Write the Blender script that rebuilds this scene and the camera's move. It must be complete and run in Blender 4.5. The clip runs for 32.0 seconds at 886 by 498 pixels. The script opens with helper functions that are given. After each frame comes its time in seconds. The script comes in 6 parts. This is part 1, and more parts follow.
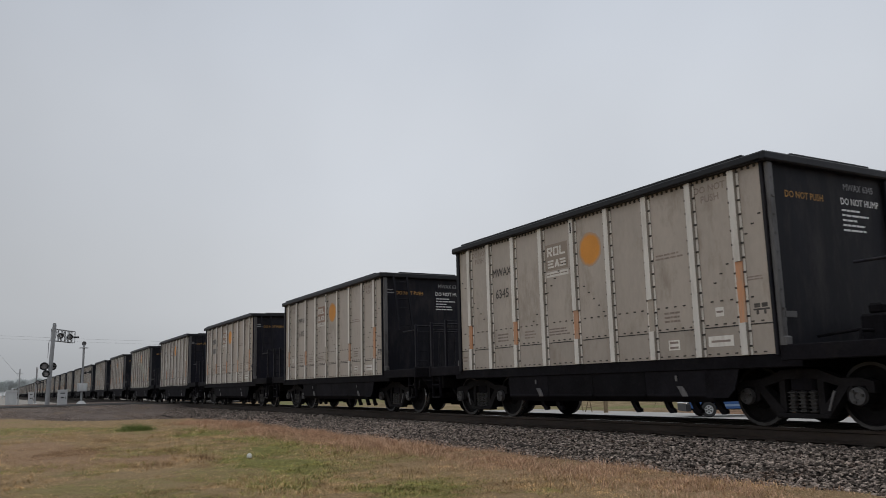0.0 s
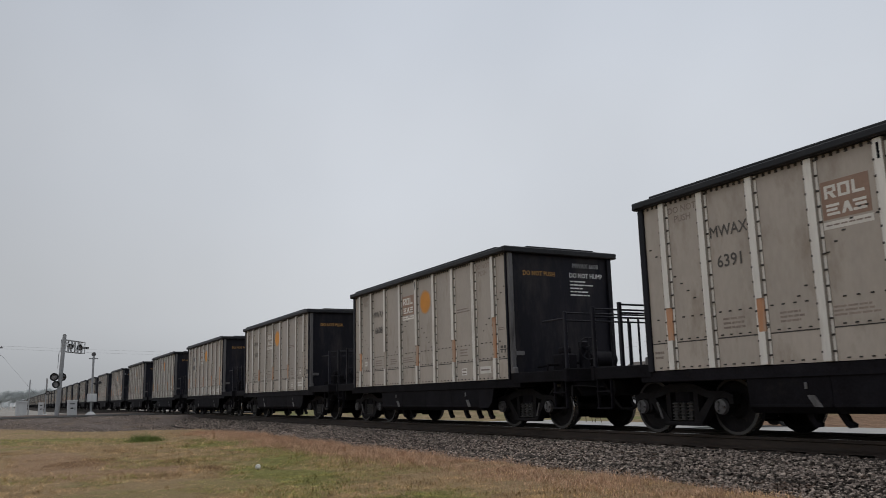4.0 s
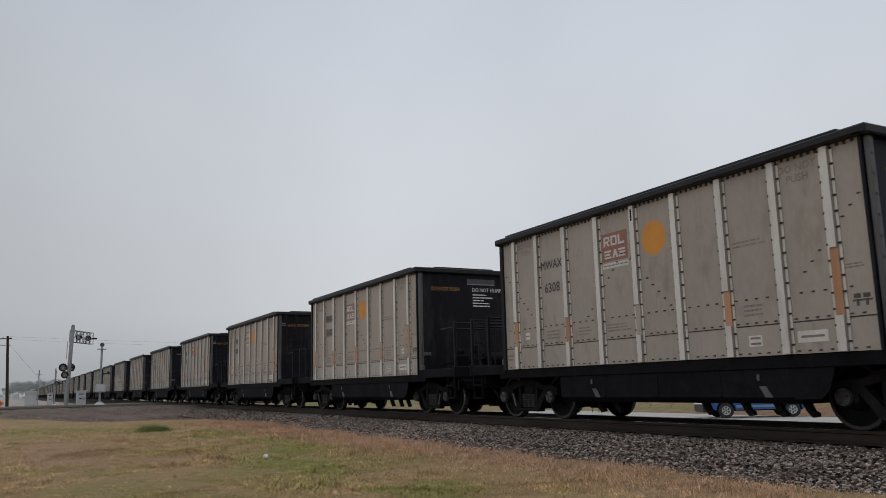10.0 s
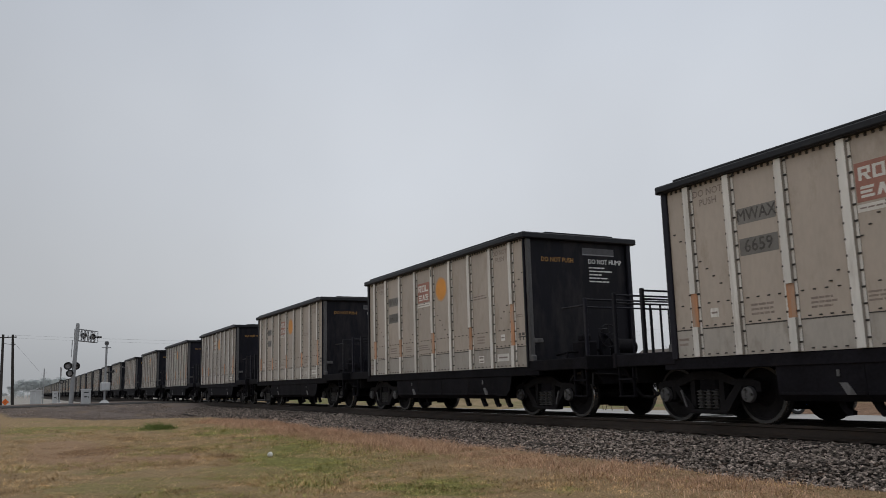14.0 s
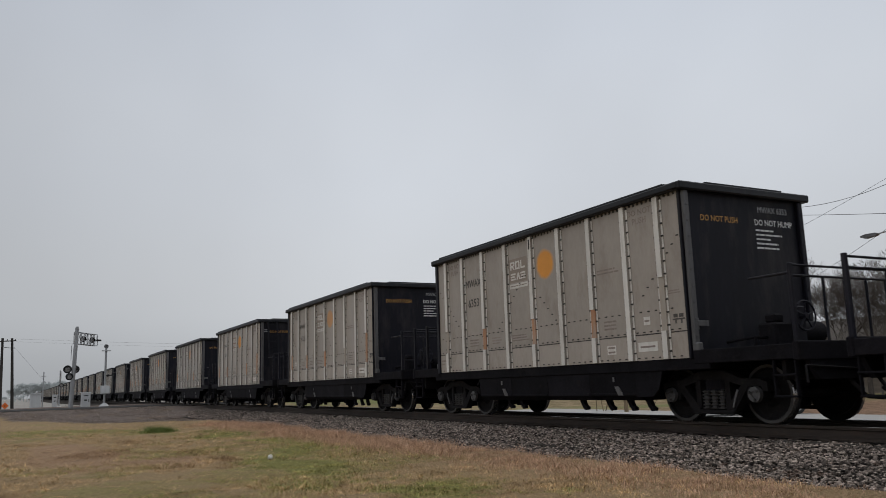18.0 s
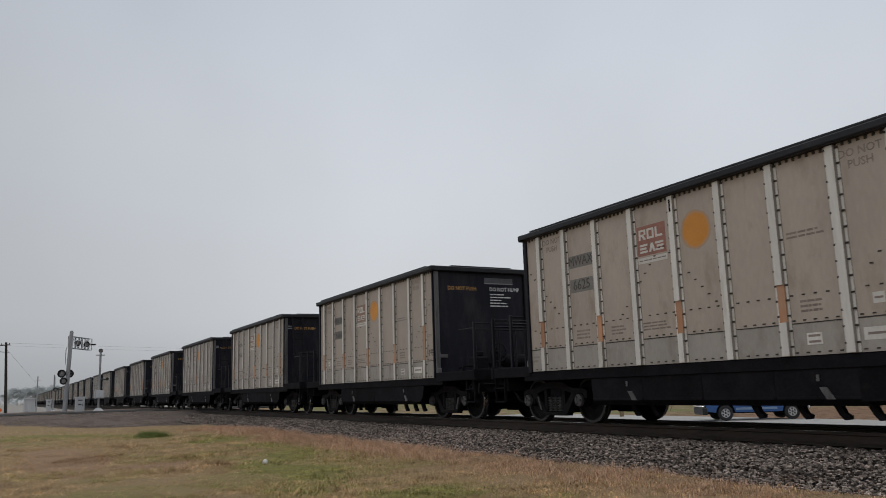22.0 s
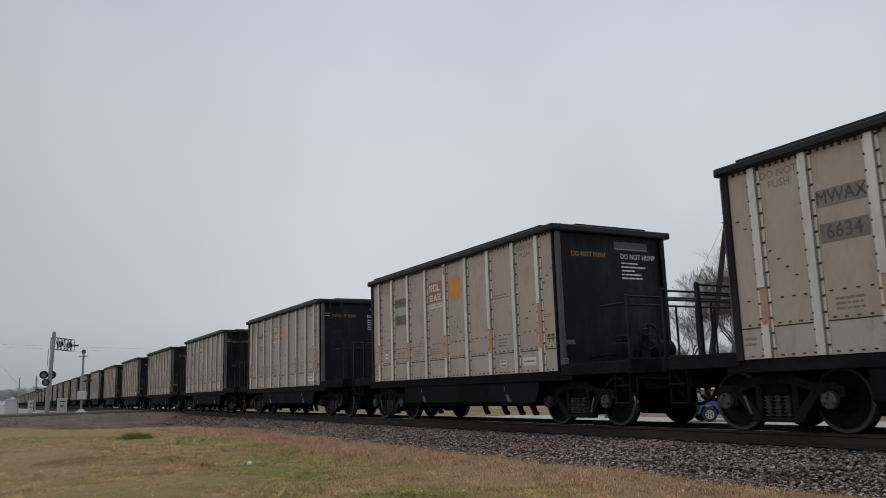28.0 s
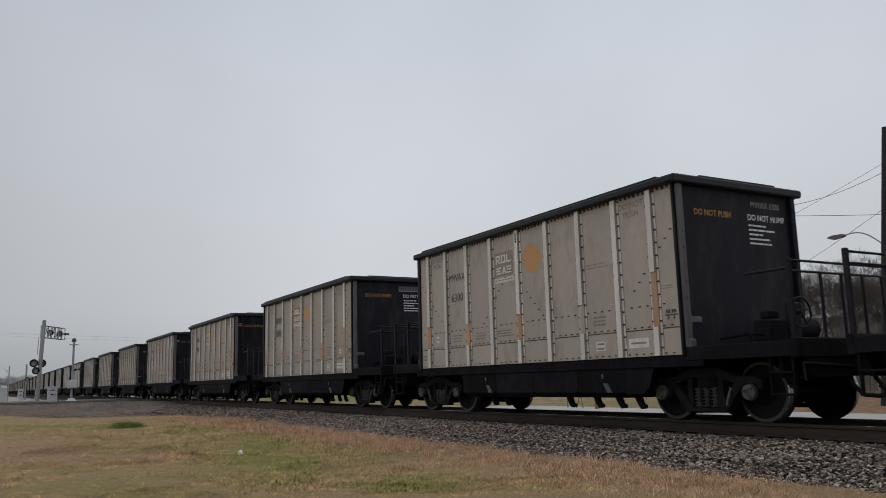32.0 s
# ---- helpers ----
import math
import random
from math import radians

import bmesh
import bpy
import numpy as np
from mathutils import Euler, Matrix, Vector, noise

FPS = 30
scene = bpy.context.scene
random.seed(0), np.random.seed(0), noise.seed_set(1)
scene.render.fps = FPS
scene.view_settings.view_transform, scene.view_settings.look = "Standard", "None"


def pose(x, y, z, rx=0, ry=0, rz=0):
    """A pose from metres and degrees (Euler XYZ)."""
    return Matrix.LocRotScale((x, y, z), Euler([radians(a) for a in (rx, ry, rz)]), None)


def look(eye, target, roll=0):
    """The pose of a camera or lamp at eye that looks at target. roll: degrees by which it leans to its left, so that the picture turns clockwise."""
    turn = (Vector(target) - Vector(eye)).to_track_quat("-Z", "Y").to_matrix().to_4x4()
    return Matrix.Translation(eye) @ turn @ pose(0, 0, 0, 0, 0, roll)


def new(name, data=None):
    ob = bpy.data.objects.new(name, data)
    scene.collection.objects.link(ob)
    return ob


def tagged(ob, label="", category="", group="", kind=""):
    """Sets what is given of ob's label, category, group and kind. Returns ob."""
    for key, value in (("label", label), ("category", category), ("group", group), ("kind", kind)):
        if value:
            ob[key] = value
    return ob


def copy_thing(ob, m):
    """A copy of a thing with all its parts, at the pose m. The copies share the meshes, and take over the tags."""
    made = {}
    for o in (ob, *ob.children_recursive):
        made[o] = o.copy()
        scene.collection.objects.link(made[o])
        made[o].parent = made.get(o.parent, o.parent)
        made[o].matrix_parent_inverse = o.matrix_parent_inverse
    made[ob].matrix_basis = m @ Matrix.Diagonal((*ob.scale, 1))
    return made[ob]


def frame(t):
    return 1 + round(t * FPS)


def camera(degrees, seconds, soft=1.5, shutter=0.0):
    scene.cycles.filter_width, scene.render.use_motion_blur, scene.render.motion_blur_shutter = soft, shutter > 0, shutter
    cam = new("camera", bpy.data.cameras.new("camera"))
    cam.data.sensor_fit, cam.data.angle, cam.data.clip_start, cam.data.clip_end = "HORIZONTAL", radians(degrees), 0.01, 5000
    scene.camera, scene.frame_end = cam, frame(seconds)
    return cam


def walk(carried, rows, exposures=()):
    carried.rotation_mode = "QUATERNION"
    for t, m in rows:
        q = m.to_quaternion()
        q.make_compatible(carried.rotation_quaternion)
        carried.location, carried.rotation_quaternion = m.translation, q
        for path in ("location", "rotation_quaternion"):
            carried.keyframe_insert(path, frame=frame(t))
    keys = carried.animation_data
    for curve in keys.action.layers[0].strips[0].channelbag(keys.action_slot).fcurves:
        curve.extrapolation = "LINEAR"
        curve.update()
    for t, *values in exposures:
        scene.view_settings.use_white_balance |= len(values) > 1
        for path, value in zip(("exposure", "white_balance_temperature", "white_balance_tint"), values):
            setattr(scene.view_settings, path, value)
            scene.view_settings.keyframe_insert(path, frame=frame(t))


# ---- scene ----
# The train runs along +x. Rail tops lie at z = 0, the track's middle at y = 0.
EYE = (0.0, -10.96, 0.74)
cam = camera(58.0, 32.0, soft=0.6, shutter=0.04)
walk(cam, [(t, pose(*EYE, rx, ry, rz)) for t, rx, ry, rz in (
    (0.0, 99.621, 1.400, 61.065), (0.5, 99.775, 1.511, 61.235), (1.0, 99.918, 1.586, 61.391), (1.5, 100.057, 1.614, 61.535),
    (2.0, 100.202, 1.556, 61.602), (2.5, 100.312, 1.519, 61.657), (3.0, 100.369, 1.465, 61.633), (3.5, 100.417, 1.451, 61.692),
    (5.5, 99.985, 1.378, 61.500), (6.0, 99.836, 1.406, 61.496), (6.5, 99.637, 1.344, 61.612), (7.0, 99.396, 1.276, 61.679),
    (7.5, 99.270, 1.171, 61.701), (8.0, 99.214, 1.158, 61.740), (8.5, 99.309, 1.200, 61.853), (9.0, 99.431, 1.220, 61.934),
    (9.5, 99.586, 1.286, 62.042), (10.0, 99.710, 1.409, 62.152), (10.5, 99.839, 1.527, 62.259), (11.0, 99.946, 1.540, 62.285),
    (11.5, 99.980, 1.500, 62.295), (12.0, 99.940, 1.460, 62.351), (12.5, 99.882, 1.450, 62.378), (13.0, 99.816, 1.548, 62.374),
    (13.5, 99.659, 1.537, 62.394), (14.0, 99.568, 1.489, 62.435), (14.5, 99.506, 1.471, 62.486), (15.0, 99.459, 1.484, 62.507),
    (15.5, 99.402, 1.568, 62.503), (17.5, 99.570, 1.834, 62.574), (18.0, 99.673, 1.778, 62.429), (18.5, 99.796, 1.774, 62.266),
    (19.0, 99.937, 1.823, 62.141), (19.5, 100.046, 1.864, 62.094), (20.0, 100.124, 1.882, 62.057), (20.5, 100.147, 1.887, 62.043),
    (21.0, 100.123, 1.837, 62.037), (21.5, 100.064, 1.778, 62.050), (22.0, 99.990, 1.734, 62.107), (22.5, 99.885, 1.730, 62.199),
    (23.0, 99.844, 1.744, 62.314), (23.5, 99.846, 1.794, 62.387), (24.0, 99.864, 1.844, 62.285), (24.5, 99.908, 1.821, 62.121),
    (26.5, 100.297, 1.739, 61.346), (27.0, 100.268, 1.693, 61.211), (27.5, 100.165, 1.711, 61.149), (28.0, 100.055, 1.726, 61.085),
    (28.5, 99.964, 1.691, 61.024), (29.0, 99.842, 1.637, 60.992), (29.5, 99.673, 1.564, 60.905), (30.0, 99.567, 1.506, 60.838),
    (30.5, 99.441, 1.430, 60.746), (31.0, 99.353, 1.436, 60.629), (31.5, 99.372, 1.443, 60.528), (32.0, 99.364, 1.461, 60.468),
)])

PITCH = 13.108          # coupler to coupler
LEN = 8.908             # hopper body
HALF = LEN / 2
WHEEL_R = 0.457
NEAR_CARS = 43
ALL_CARS = 68


def run(t):
    """How far the train has come at t seconds."""
    return (((1.884834801e-05) * t - 0.01256055828) * t + 14.67069556) * t + 5.672081801


# ---------------------------------------------------------------- sky and sun
world = bpy.data.worlds.new("overcast_sky")
scene.world = world
world.use_nodes = True
wn = world.node_tree.nodes
wl = world.node_tree.links
wn.clear()
w_out = wn.new("ShaderNodeOutputWorld")
w_bg = wn.new("ShaderNodeBackground")
w_sky = wn.new("ShaderNodeTexSky")
w_sky.sky_type = "NISHITA"
w_sky.sun_disc = False
w_sky.sun_elevation = radians(48)
w_sky.sun_rotation = radians(200)
w_sky.dust_density = 6.0
w_grey = wn.new("ShaderNodeHueSaturation")
w_grey.inputs["Saturation"].default_value = 0.25
w_grey.inputs["Value"].default_value = 0.07
wl.new(w_sky.outputs[0], w_grey.inputs["Color"])
w_co = wn.new("ShaderNodeTexCoord")
w_sep = wn.new("ShaderNodeSeparateXYZ")
wl.new(w_co.outputs["Generated"], w_sep.inputs[0])
w_rise = wn.new("ShaderNodeValToRGB")
w_rise.color_ramp.interpolation = "EASE"
els = w_rise.color_ramp.elements
els[0].position, els[0].color = 0.0, (0.50, 0.52, 0.545, 1)
els[1].position, els[1].color = 1.0, (0.78, 0.81, 0.85, 1)
e = els.new(0.10); e.color = (0.62, 0.645, 0.68, 1)
e = els.new(0.28); e.color = (0.63, 0.665, 0.72, 1)
e = els.new(0.48); e.color = (0.60, 0.645, 0.72, 1)
e = els.new(0.62); e.color = (0.66, 0.70, 0.76, 1)
wl.new(w_sep.outputs["Z"], w_rise.inputs[0])
w_noise = wn.new("ShaderNodeTexNoise")
w_noise.inputs["Scale"].default_value = 1.7
w_noise.inputs["Detail"].default_value = 4.0
w_noise.inputs["Roughness"].default_value = 0.45
wl.new(w_co.outputs["Generated"], w_noise.inputs["Vector"])
w_cloud = wn.new("ShaderNodeMapRange")
w_cloud.inputs["From Min"].default_value = 0.3
w_cloud.inputs["From Max"].default_value = 0.7
w_cloud.inputs["To Min"].default_value = 0.885
w_cloud.inputs["To Max"].default_value = 1.07
wl.new(w_noise.outputs["Fac"], w_cloud.inputs["Value"])
w_mul = wn.new("ShaderNodeVectorMath")
w_mul.operation = "SCALE"
wl.new(w_rise.outputs[0], w_mul.inputs[0])
wl.new(w_cloud.outputs[0], w_mul.inputs["Scale"])
w_dot = wn.new("ShaderNodeVectorMath")
w_dot.operation = "DOT_PRODUCT"
w_dot.inputs[1].default_value = (-0.73, 0.58, 0.36)
wl.new(w_co.outputs["Generated"], w_dot.inputs[0])
w_glow = wn.new("ShaderNodeMapRange")
w_glow.interpolation_type = "SMOOTHSTEP"
w_glow.inputs["From Min"].default_value = 0.72
w_glow.inputs["From Max"].default_value = 1.0
w_glow.inputs["To Min"].default_value = 0.84
w_glow.inputs["To Max"].default_value = 1.065
wl.new(w_dot.outputs["Value"], w_glow.inputs["Value"])
w_mul2 = wn.new("ShaderNodeVectorMath")
w_mul2.operation = "SCALE"
wl.new(w_mul.outputs[0], w_mul2.inputs[0])
wl.new(w_glow.outputs[0], w_mul2.inputs["Scale"])
w_mix = wn.new("ShaderNodeMix")
w_mix.data_type = "RGBA"
w_mix.inputs["Factor"].default_value = 0.12
wl.new(w_mul2.outputs[0], w_mix.inputs[6])
wl.new(w_grey.outputs[0], w_mix.inputs[7])
wl.new(w_mix.outputs[2], w_bg.inputs["Color"])
w_bg.inputs["Strength"].default_value = 1.0
wl.new(w_bg.outputs[0], w_out.inputs["Surface"])

sun = new("sun", bpy.data.lights.new("sun", "SUN"))
sun.data.energy = 0.55
sun.data.angle = radians(35)
sun.data.color = (1.0, 0.97, 0.93)
sun.matrix_world = look((12, 22, 70), (0, 0, 0))
scene.view_settings.exposure = 0.0


# ---------------------------------------------------------------- materials
def surface(name, base, rough=0.7, metal=0.0, tone=0.18, scale=1.5, fine=30.0, bump=0.15,
            stain=None, stain_at=(0.55, 0.75), stretch=(1, 1, 1), vary=0.12, spec=0.4, bump_size=0.01):
    """A painted or natural surface with two sizes of variation, an optional stain and fine relief."""
    m = bpy.data.materials.new(name)
    m.use_nodes = True
    n, l = m.node_tree.nodes, m.node_tree.links
    b = n["Principled BSDF"]
    b.inputs["Roughness"].default_value = rough
    b.inputs["Metallic"].default_value = metal
    b.inputs["Specular IOR Level"].default_value = spec
    co = n.new("ShaderNodeTexCoord")
    mp = n.new("ShaderNodeMapping")
    mp.inputs["Scale"].default_value = stretch
    info = n.new("ShaderNodeObjectInfo")
    off = n.new("ShaderNodeVectorMath"); off.operation = "SCALE"
    off.inputs[0].default_value = (37.0, 11.0, 23.0)
    l.new(info.outputs["Random"], off.inputs["Scale"])
    l.new(off.outputs[0], mp.inputs["Location"])
    l.new(co.outputs["Object"], mp.inputs["Vector"])
    big = n.new("ShaderNodeTexNoise")
    big.inputs["Scale"].default_value = scale
    big.inputs["Detail"].default_value = 5.0
    big.inputs["Roughness"].default_value = 0.6
    l.new(mp.outputs[0], big.inputs["Vector"])
    small = n.new("ShaderNodeTexNoise")
    small.inputs["Scale"].default_value = fine
    small.inputs["Detail"].default_value = 3.0
    l.new(mp.outputs[0], small.inputs["Vector"])
    add = n.new("ShaderNodeMath"); add.operation = "MULTIPLY_ADD"
    add.inputs[1].default_value = 0.45
    l.new(small.outputs["Fac"], add.inputs[0])
    l.new(big.outputs["Fac"], add.inputs[2])
    rng = n.new("ShaderNodeMapRange")
    rng.inputs["From Min"].default_value = 0.45
    rng.inputs["From Max"].default_value = 1.0
    rng.inputs["To Min"].default_value = 1.0 - tone
    rng.inputs["To Max"].default_value = 1.0 + tone
    l.new(add.outputs[0], rng.inputs["Value"])
    own = n.new("ShaderNodeMapRange")
    own.inputs["To Min"].default_value = 1.0 - vary
    own.inputs["To Max"].default_value = 1.0 + vary
    l.new(info.outputs["Random"], own.inputs["Value"])
    mul = n.new("ShaderNodeMath"); mul.operation = "MULTIPLY"
    l.new(rng.outputs[0], mul.inputs[0]); l.new(own.outputs[0], mul.inputs[1])
    col = n.new("ShaderNodeVectorMath"); col.operation = "SCALE"
    col.inputs[0].default_value = base
    l.new(mul.outputs[0], col.inputs["Scale"])
    last = col.outputs[0]
    if stain:
        sn = n.new("ShaderNodeTexNoise")
        sn.inputs["Scale"].default_value = scale * 2.3
        sn.inputs["Detail"].default_value = 6.0
        sn.inputs["Roughness"].default_value = 0.7
        l.new(mp.outputs[0], sn.inputs["Vector"])
        sr = n.new("ShaderNodeMapRange")
        sr.inputs["From Min"].default_value, sr.inputs["From Max"].default_value = stain_at
        l.new(sn.outputs["Fac"], sr.inputs["Value"])
        mx = n.new("ShaderNodeMix"); mx.data_type = "RGBA"
        mx.inputs[7].default_value = (*stain, 1)
        l.new(sr.outputs[0], mx.inputs["Factor"])
        l.new(last, mx.inputs[6])
        last = mx.outputs[2]
    l.new(last, b.inputs["Base Color"])
    if bump:
        bp = n.new("ShaderNodeBump")
        bp.inputs["Strength"].default_value = bump
        bp.inputs["Distance"].default_value = bump_size
        l.new(small.outputs["Fac"], bp.inputs["Height"])
        l.new(bp.outputs[0], b.inputs["Normal"])
    return m


STREAK = (1.0, 1.0, 0.16)
SHEET_STREAK = (1.0, 1.0, 0.42)
M_GREY = surface("dusty_grey_paint", (0.415, 0.366, 0.317), 0.44, 0, 0.13, 0.9, 16, 0.06, (0.26, 0.21, 0.162), (0.53, 0.80), SHEET_STREAK, 0.10, 0.42)
M_LOWER = surface("dusty_lower_sheet_paint", (0.43, 0.395, 0.352), 0.55, 0, 0.14, 1.4, 20, 0.06, (0.27, 0.235, 0.195), (0.5, 0.78), SHEET_STREAK, 0.10, 0.3)
M_BEIGE = surface("dusty_beige_paint", (0.44, 0.376, 0.315), 0.44, 0, 0.12, 0.9, 16, 0.06, (0.31, 0.245, 0.185), (0.53, 0.80), SHEET_STREAK, 0.10, 0.42)
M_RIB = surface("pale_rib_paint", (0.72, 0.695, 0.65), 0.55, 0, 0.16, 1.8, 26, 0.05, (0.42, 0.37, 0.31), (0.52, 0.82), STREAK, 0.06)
# rib webs: shade painted in as a darker base, with grime over it
M_WEB_SHADED = surface("shade_dark_grimy_rib_web_paint", (0.33, 0.30, 0.265), 0.8, 0, 0.2, 1.8, 26, 0.05, (0.22, 0.19, 0.16), (0.52, 0.8), STREAK, 0.08, 0.1)
M_BLACK = surface("weathered_black_paint", (0.0085, 0.0085, 0.0145), 0.55, 0, 0.4, 0.8, 14, 0.08, (0.042, 0.038, 0.039), (0.48, 0.80), (1.0, 1.0, 0.3), 0.3, 0.2)
M_CHORD = surface("dark_grey_chord_paint", (0.016, 0.017, 0.021), 0.5, 0, 0.3, 2.0, 30, 0.1, (0.05, 0.048, 0.047), (0.55, 0.85), (0.3, 1, 1), 0.15, 0.25)
M_POST = surface("grey_steel_post_paint", (0.115, 0.113, 0.116), 0.5, 0, 0.3, 2.5, 30, 0.1, (0.05, 0.045, 0.045), (0.5, 0.7), STREAK, 0.15)
M_UNDER = surface("black_underframe_grime", (0.0105, 0.0098, 0.0125), 0.75, 0, 0.5, 2.0, 25, 0.2, (0.022, 0.019, 0.019), (0.55, 0.85), (1, 1, 1), 0.25, 0.08)
M_CAST = surface("grimy_cast_steel", (0.0125, 0.0115, 0.0125), 0.75, 0.0, 0.5, 4.0, 40, 0.25, (0.04, 0.033, 0.028), (0.58, 0.85), (1, 1, 1), 0.25, 0.12)
M_SPRING = surface("worn_spring_steel", (0.055, 0.053, 0.052), 0.55, 0.3, 0.3, 6.0, 50, 0.1)
M_TREAD = surface("polished_wheel_tread", (0.48, 0.47, 0.465), 0.22, 0.9, 0.15, 5, 60, 0.03)
M_CAP = surface("bearing_cap_paint", (0.085, 0.084, 0.086), 0.5, 0.2, 0.3, 8, 50, 0.1)
M_BOLT = surface("dark_bolt_head", (0.05, 0.045, 0.042), 0.6, 0.2, 0.3, 8, 60, 0.0)
M_ORANGE_STRIPE = surface("orange_rib_band", (0.53, 0.265, 0.14), 0.6, 0, 0.2, 3.0, 30, 0.05, (0.40, 0.34, 0.28), (0.45, 0.68), STREAK, 0.15)
M_BAND_PALE = surface("bleached_rib_band", (0.42, 0.36, 0.30), 0.6, 0, 0.2, 3.0, 30, 0.05, (0.40, 0.36, 0.31), (0.45, 0.65), STREAK, 0.15)
M_LADDER = surface("black_ladder_paint", (0.009, 0.009, 0.013), 0.6, 0, 0.3, 3.0, 30, 0.05, spec=0.12)
M_NUMPATCH = surface("dull_number_patch", (0.105, 0.105, 0.115), 0.6, 0, 0.3, 5, 30, 0.0)
M_INK = surface("black_stencil_paint", (0.085, 0.078, 0.072), 0.6, 0, 0.3, 6, 40, 0.0, (0.22, 0.195, 0.172), (0.52, 0.80))
M_INK_FAINT = surface("faded_stencil_paint", (0.27, 0.22, 0.19), 0.6, 0, 0.25, 5, 40, 0.0)
M_PATCH = surface("grey_restencil_patch", (0.20, 0.19, 0.175), 0.6, 0, 0.2, 4, 30, 0.0)
M_WHITE = surface("white_stencil_paint", (0.72, 0.72, 0.72), 0.6, 0, 0.12, 6, 40, 0.0)
M_WHITE_DIM = surface("dim_white_stencil_paint", (0.30, 0.30, 0.31), 0.6, 0, 0.2, 6, 40, 0.0)
M_YELLOW = surface("yellow_stencil_paint", (0.44, 0.235, 0.06), 0.6, 0, 0.15, 6, 40, 0.0)
M_LOGO_RED = surface("faded_red_emblem_paint", (0.36, 0.17, 0.13), 0.6, 0, 0.2, 4, 30, 0.0)
M_LOGO_BROWN = surface("faded_brown_emblem_paint", (0.30, 0.195, 0.145), 0.6, 0, 0.15, 4, 30, 0.0)
M_LOGO_PALE = surface("bleached_emblem_paint", (0.31, 0.255, 0.21), 0.6, 0, 0.1, 4, 30, 0.0)
M_CREAM = surface("cream_emblem_paint", (0.68, 0.65, 0.60), 0.6, 0, 0.1, 5, 30, 0.0)
M_RAIL = surface("rusty_rail_side", (0.045, 0.034, 0.028), 0.8, 0.1, 0.35, 5, 50, 0.2, (0.07, 0.045, 0.03), (0.5, 0.8), (0.2, 1, 1))
M_RAILTOP = surface("polished_rail_head", (0.40, 0.39, 0.38), 0.25, 0.9, 0.1, 5, 50, 0.02, None, (0, 1), (0.1, 1, 1))
M_TIE = surface("creosoted_timber", (0.045, 0.038, 0.032), 0.85, 0, 0.35, 4, 30, 0.4, (0.09, 0.08, 0.07), (0.5, 0.8), (1, 0.2, 1), 0.3)
M_ASPHALT = surface("worn_asphalt", (0.05, 0.048, 0.047), 0.95, 0, 0.25, 0.8, 60, 0.3, (0.075, 0.07, 0.066), (0.5, 0.8), (1, 1, 1), 0, 0.08)
M_CONCRETE = surface("pale_concrete", (0.37, 0.36, 0.345), 0.8, 0, 0.12, 0.5, 30, 0.15, (0.29, 0.28, 0.26), (0.5, 0.8), (1, 1, 1), 0.05)
M_GALV = surface("galvanised_steel", (0.36, 0.37, 0.38), 0.45, 0.4, 0.15, 3, 40, 0.05, (0.26, 0.26, 0.27), (0.5, 0.8), (1, 1, 0.3))
M_SILVER = surface("aluminium_cabinet_paint", (0.55, 0.56, 0.57), 0.5, 0.1, 0.1, 2, 30, 0.03, (0.45, 0.44, 0.43), (0.55, 0.85), STREAK)
M_SIGBLACK = surface("matt_black_signal_paint", (0.018, 0.018, 0.019), 0.55, 0, 0.2, 4, 40, 0.05)
M_LENS = surface("dull_unlit_lens", (0.38, 0.365, 0.365), 0.25, 0, 0.1, 8, 40, 0.0)
M_SIGNORANGE = surface("orange_sign_face", (0.75, 0.16, 0.03), 0.45, 0, 0.06, 4, 30, 0.0)
M_POLE = surface("weathered_pole_timber", (0.032, 0.028, 0.025), 0.85, 0, 0.3, 3, 30, 0.4, (0.06, 0.052, 0.045), (0.5, 0.8), (1, 1, 0.08))
M_WIRE = surface("black_cable", (0.03, 0.03, 0.03), 0.6, 0, 0.1, 3, 20, 0.0)
M_BARK = surface("grey_brown_bark", (0.10, 0.085, 0.076), 0.9, 0, 0.3, 3, 25, 0.5, None, (0, 1), (1, 1, 0.3), 0.2)
# far twigs painted nearly white: distance haze is put into their colour
M_HAZE_TINT = surface("haze_painted_far_twigs", (0.74, 0.765, 0.77), 0.95, 0, 0.05, 0.2, 3, 0.0, None, (0, 1), (1, 1, 1), 0.04, 0.0)
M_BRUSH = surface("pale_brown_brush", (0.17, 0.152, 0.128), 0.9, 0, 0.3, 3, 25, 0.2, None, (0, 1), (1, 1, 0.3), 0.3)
# nearer far trees: a little less mist mixed into the twig colour
M_MIST_TINT = surface("mist_painted_far_twigs", (0.60, 0.63, 0.63), 0.95, 0, 0.08, 0.2, 3, 0.0, None, (0, 1), (1, 1, 1), 0.06, 0.0)
M_BLUE = surface("blue_car_paint", (0.030, 0.095, 0.27), 0.22, 0.0, 0.08, 2, 40, 0.0, (0.09, 0.13, 0.25), (0.6, 0.95), (1, 1, 1), 0, 0.6)
M_TRIM = surface("pale_blue_trim_paint", (0.20, 0.30, 0.46), 0.35, 0.1, 0.08, 2, 40, 0.0)
M_RUBBER = surface("black_rubber", (0.025, 0.025, 0.025), 0.8, 0, 0.2, 6, 60, 0.2)
M_CHROME = surface("chrome", (0.75, 0.75, 0.76), 0.12, 1.0, 0.05, 4, 40, 0.0)
M_GLASSDARK = surface("tinted_car_glass", (0.03, 0.035, 0.04), 0.06, 0, 0.05, 3, 20, 0.0, None, (0, 1), (1, 1, 1), 0, 0.8)
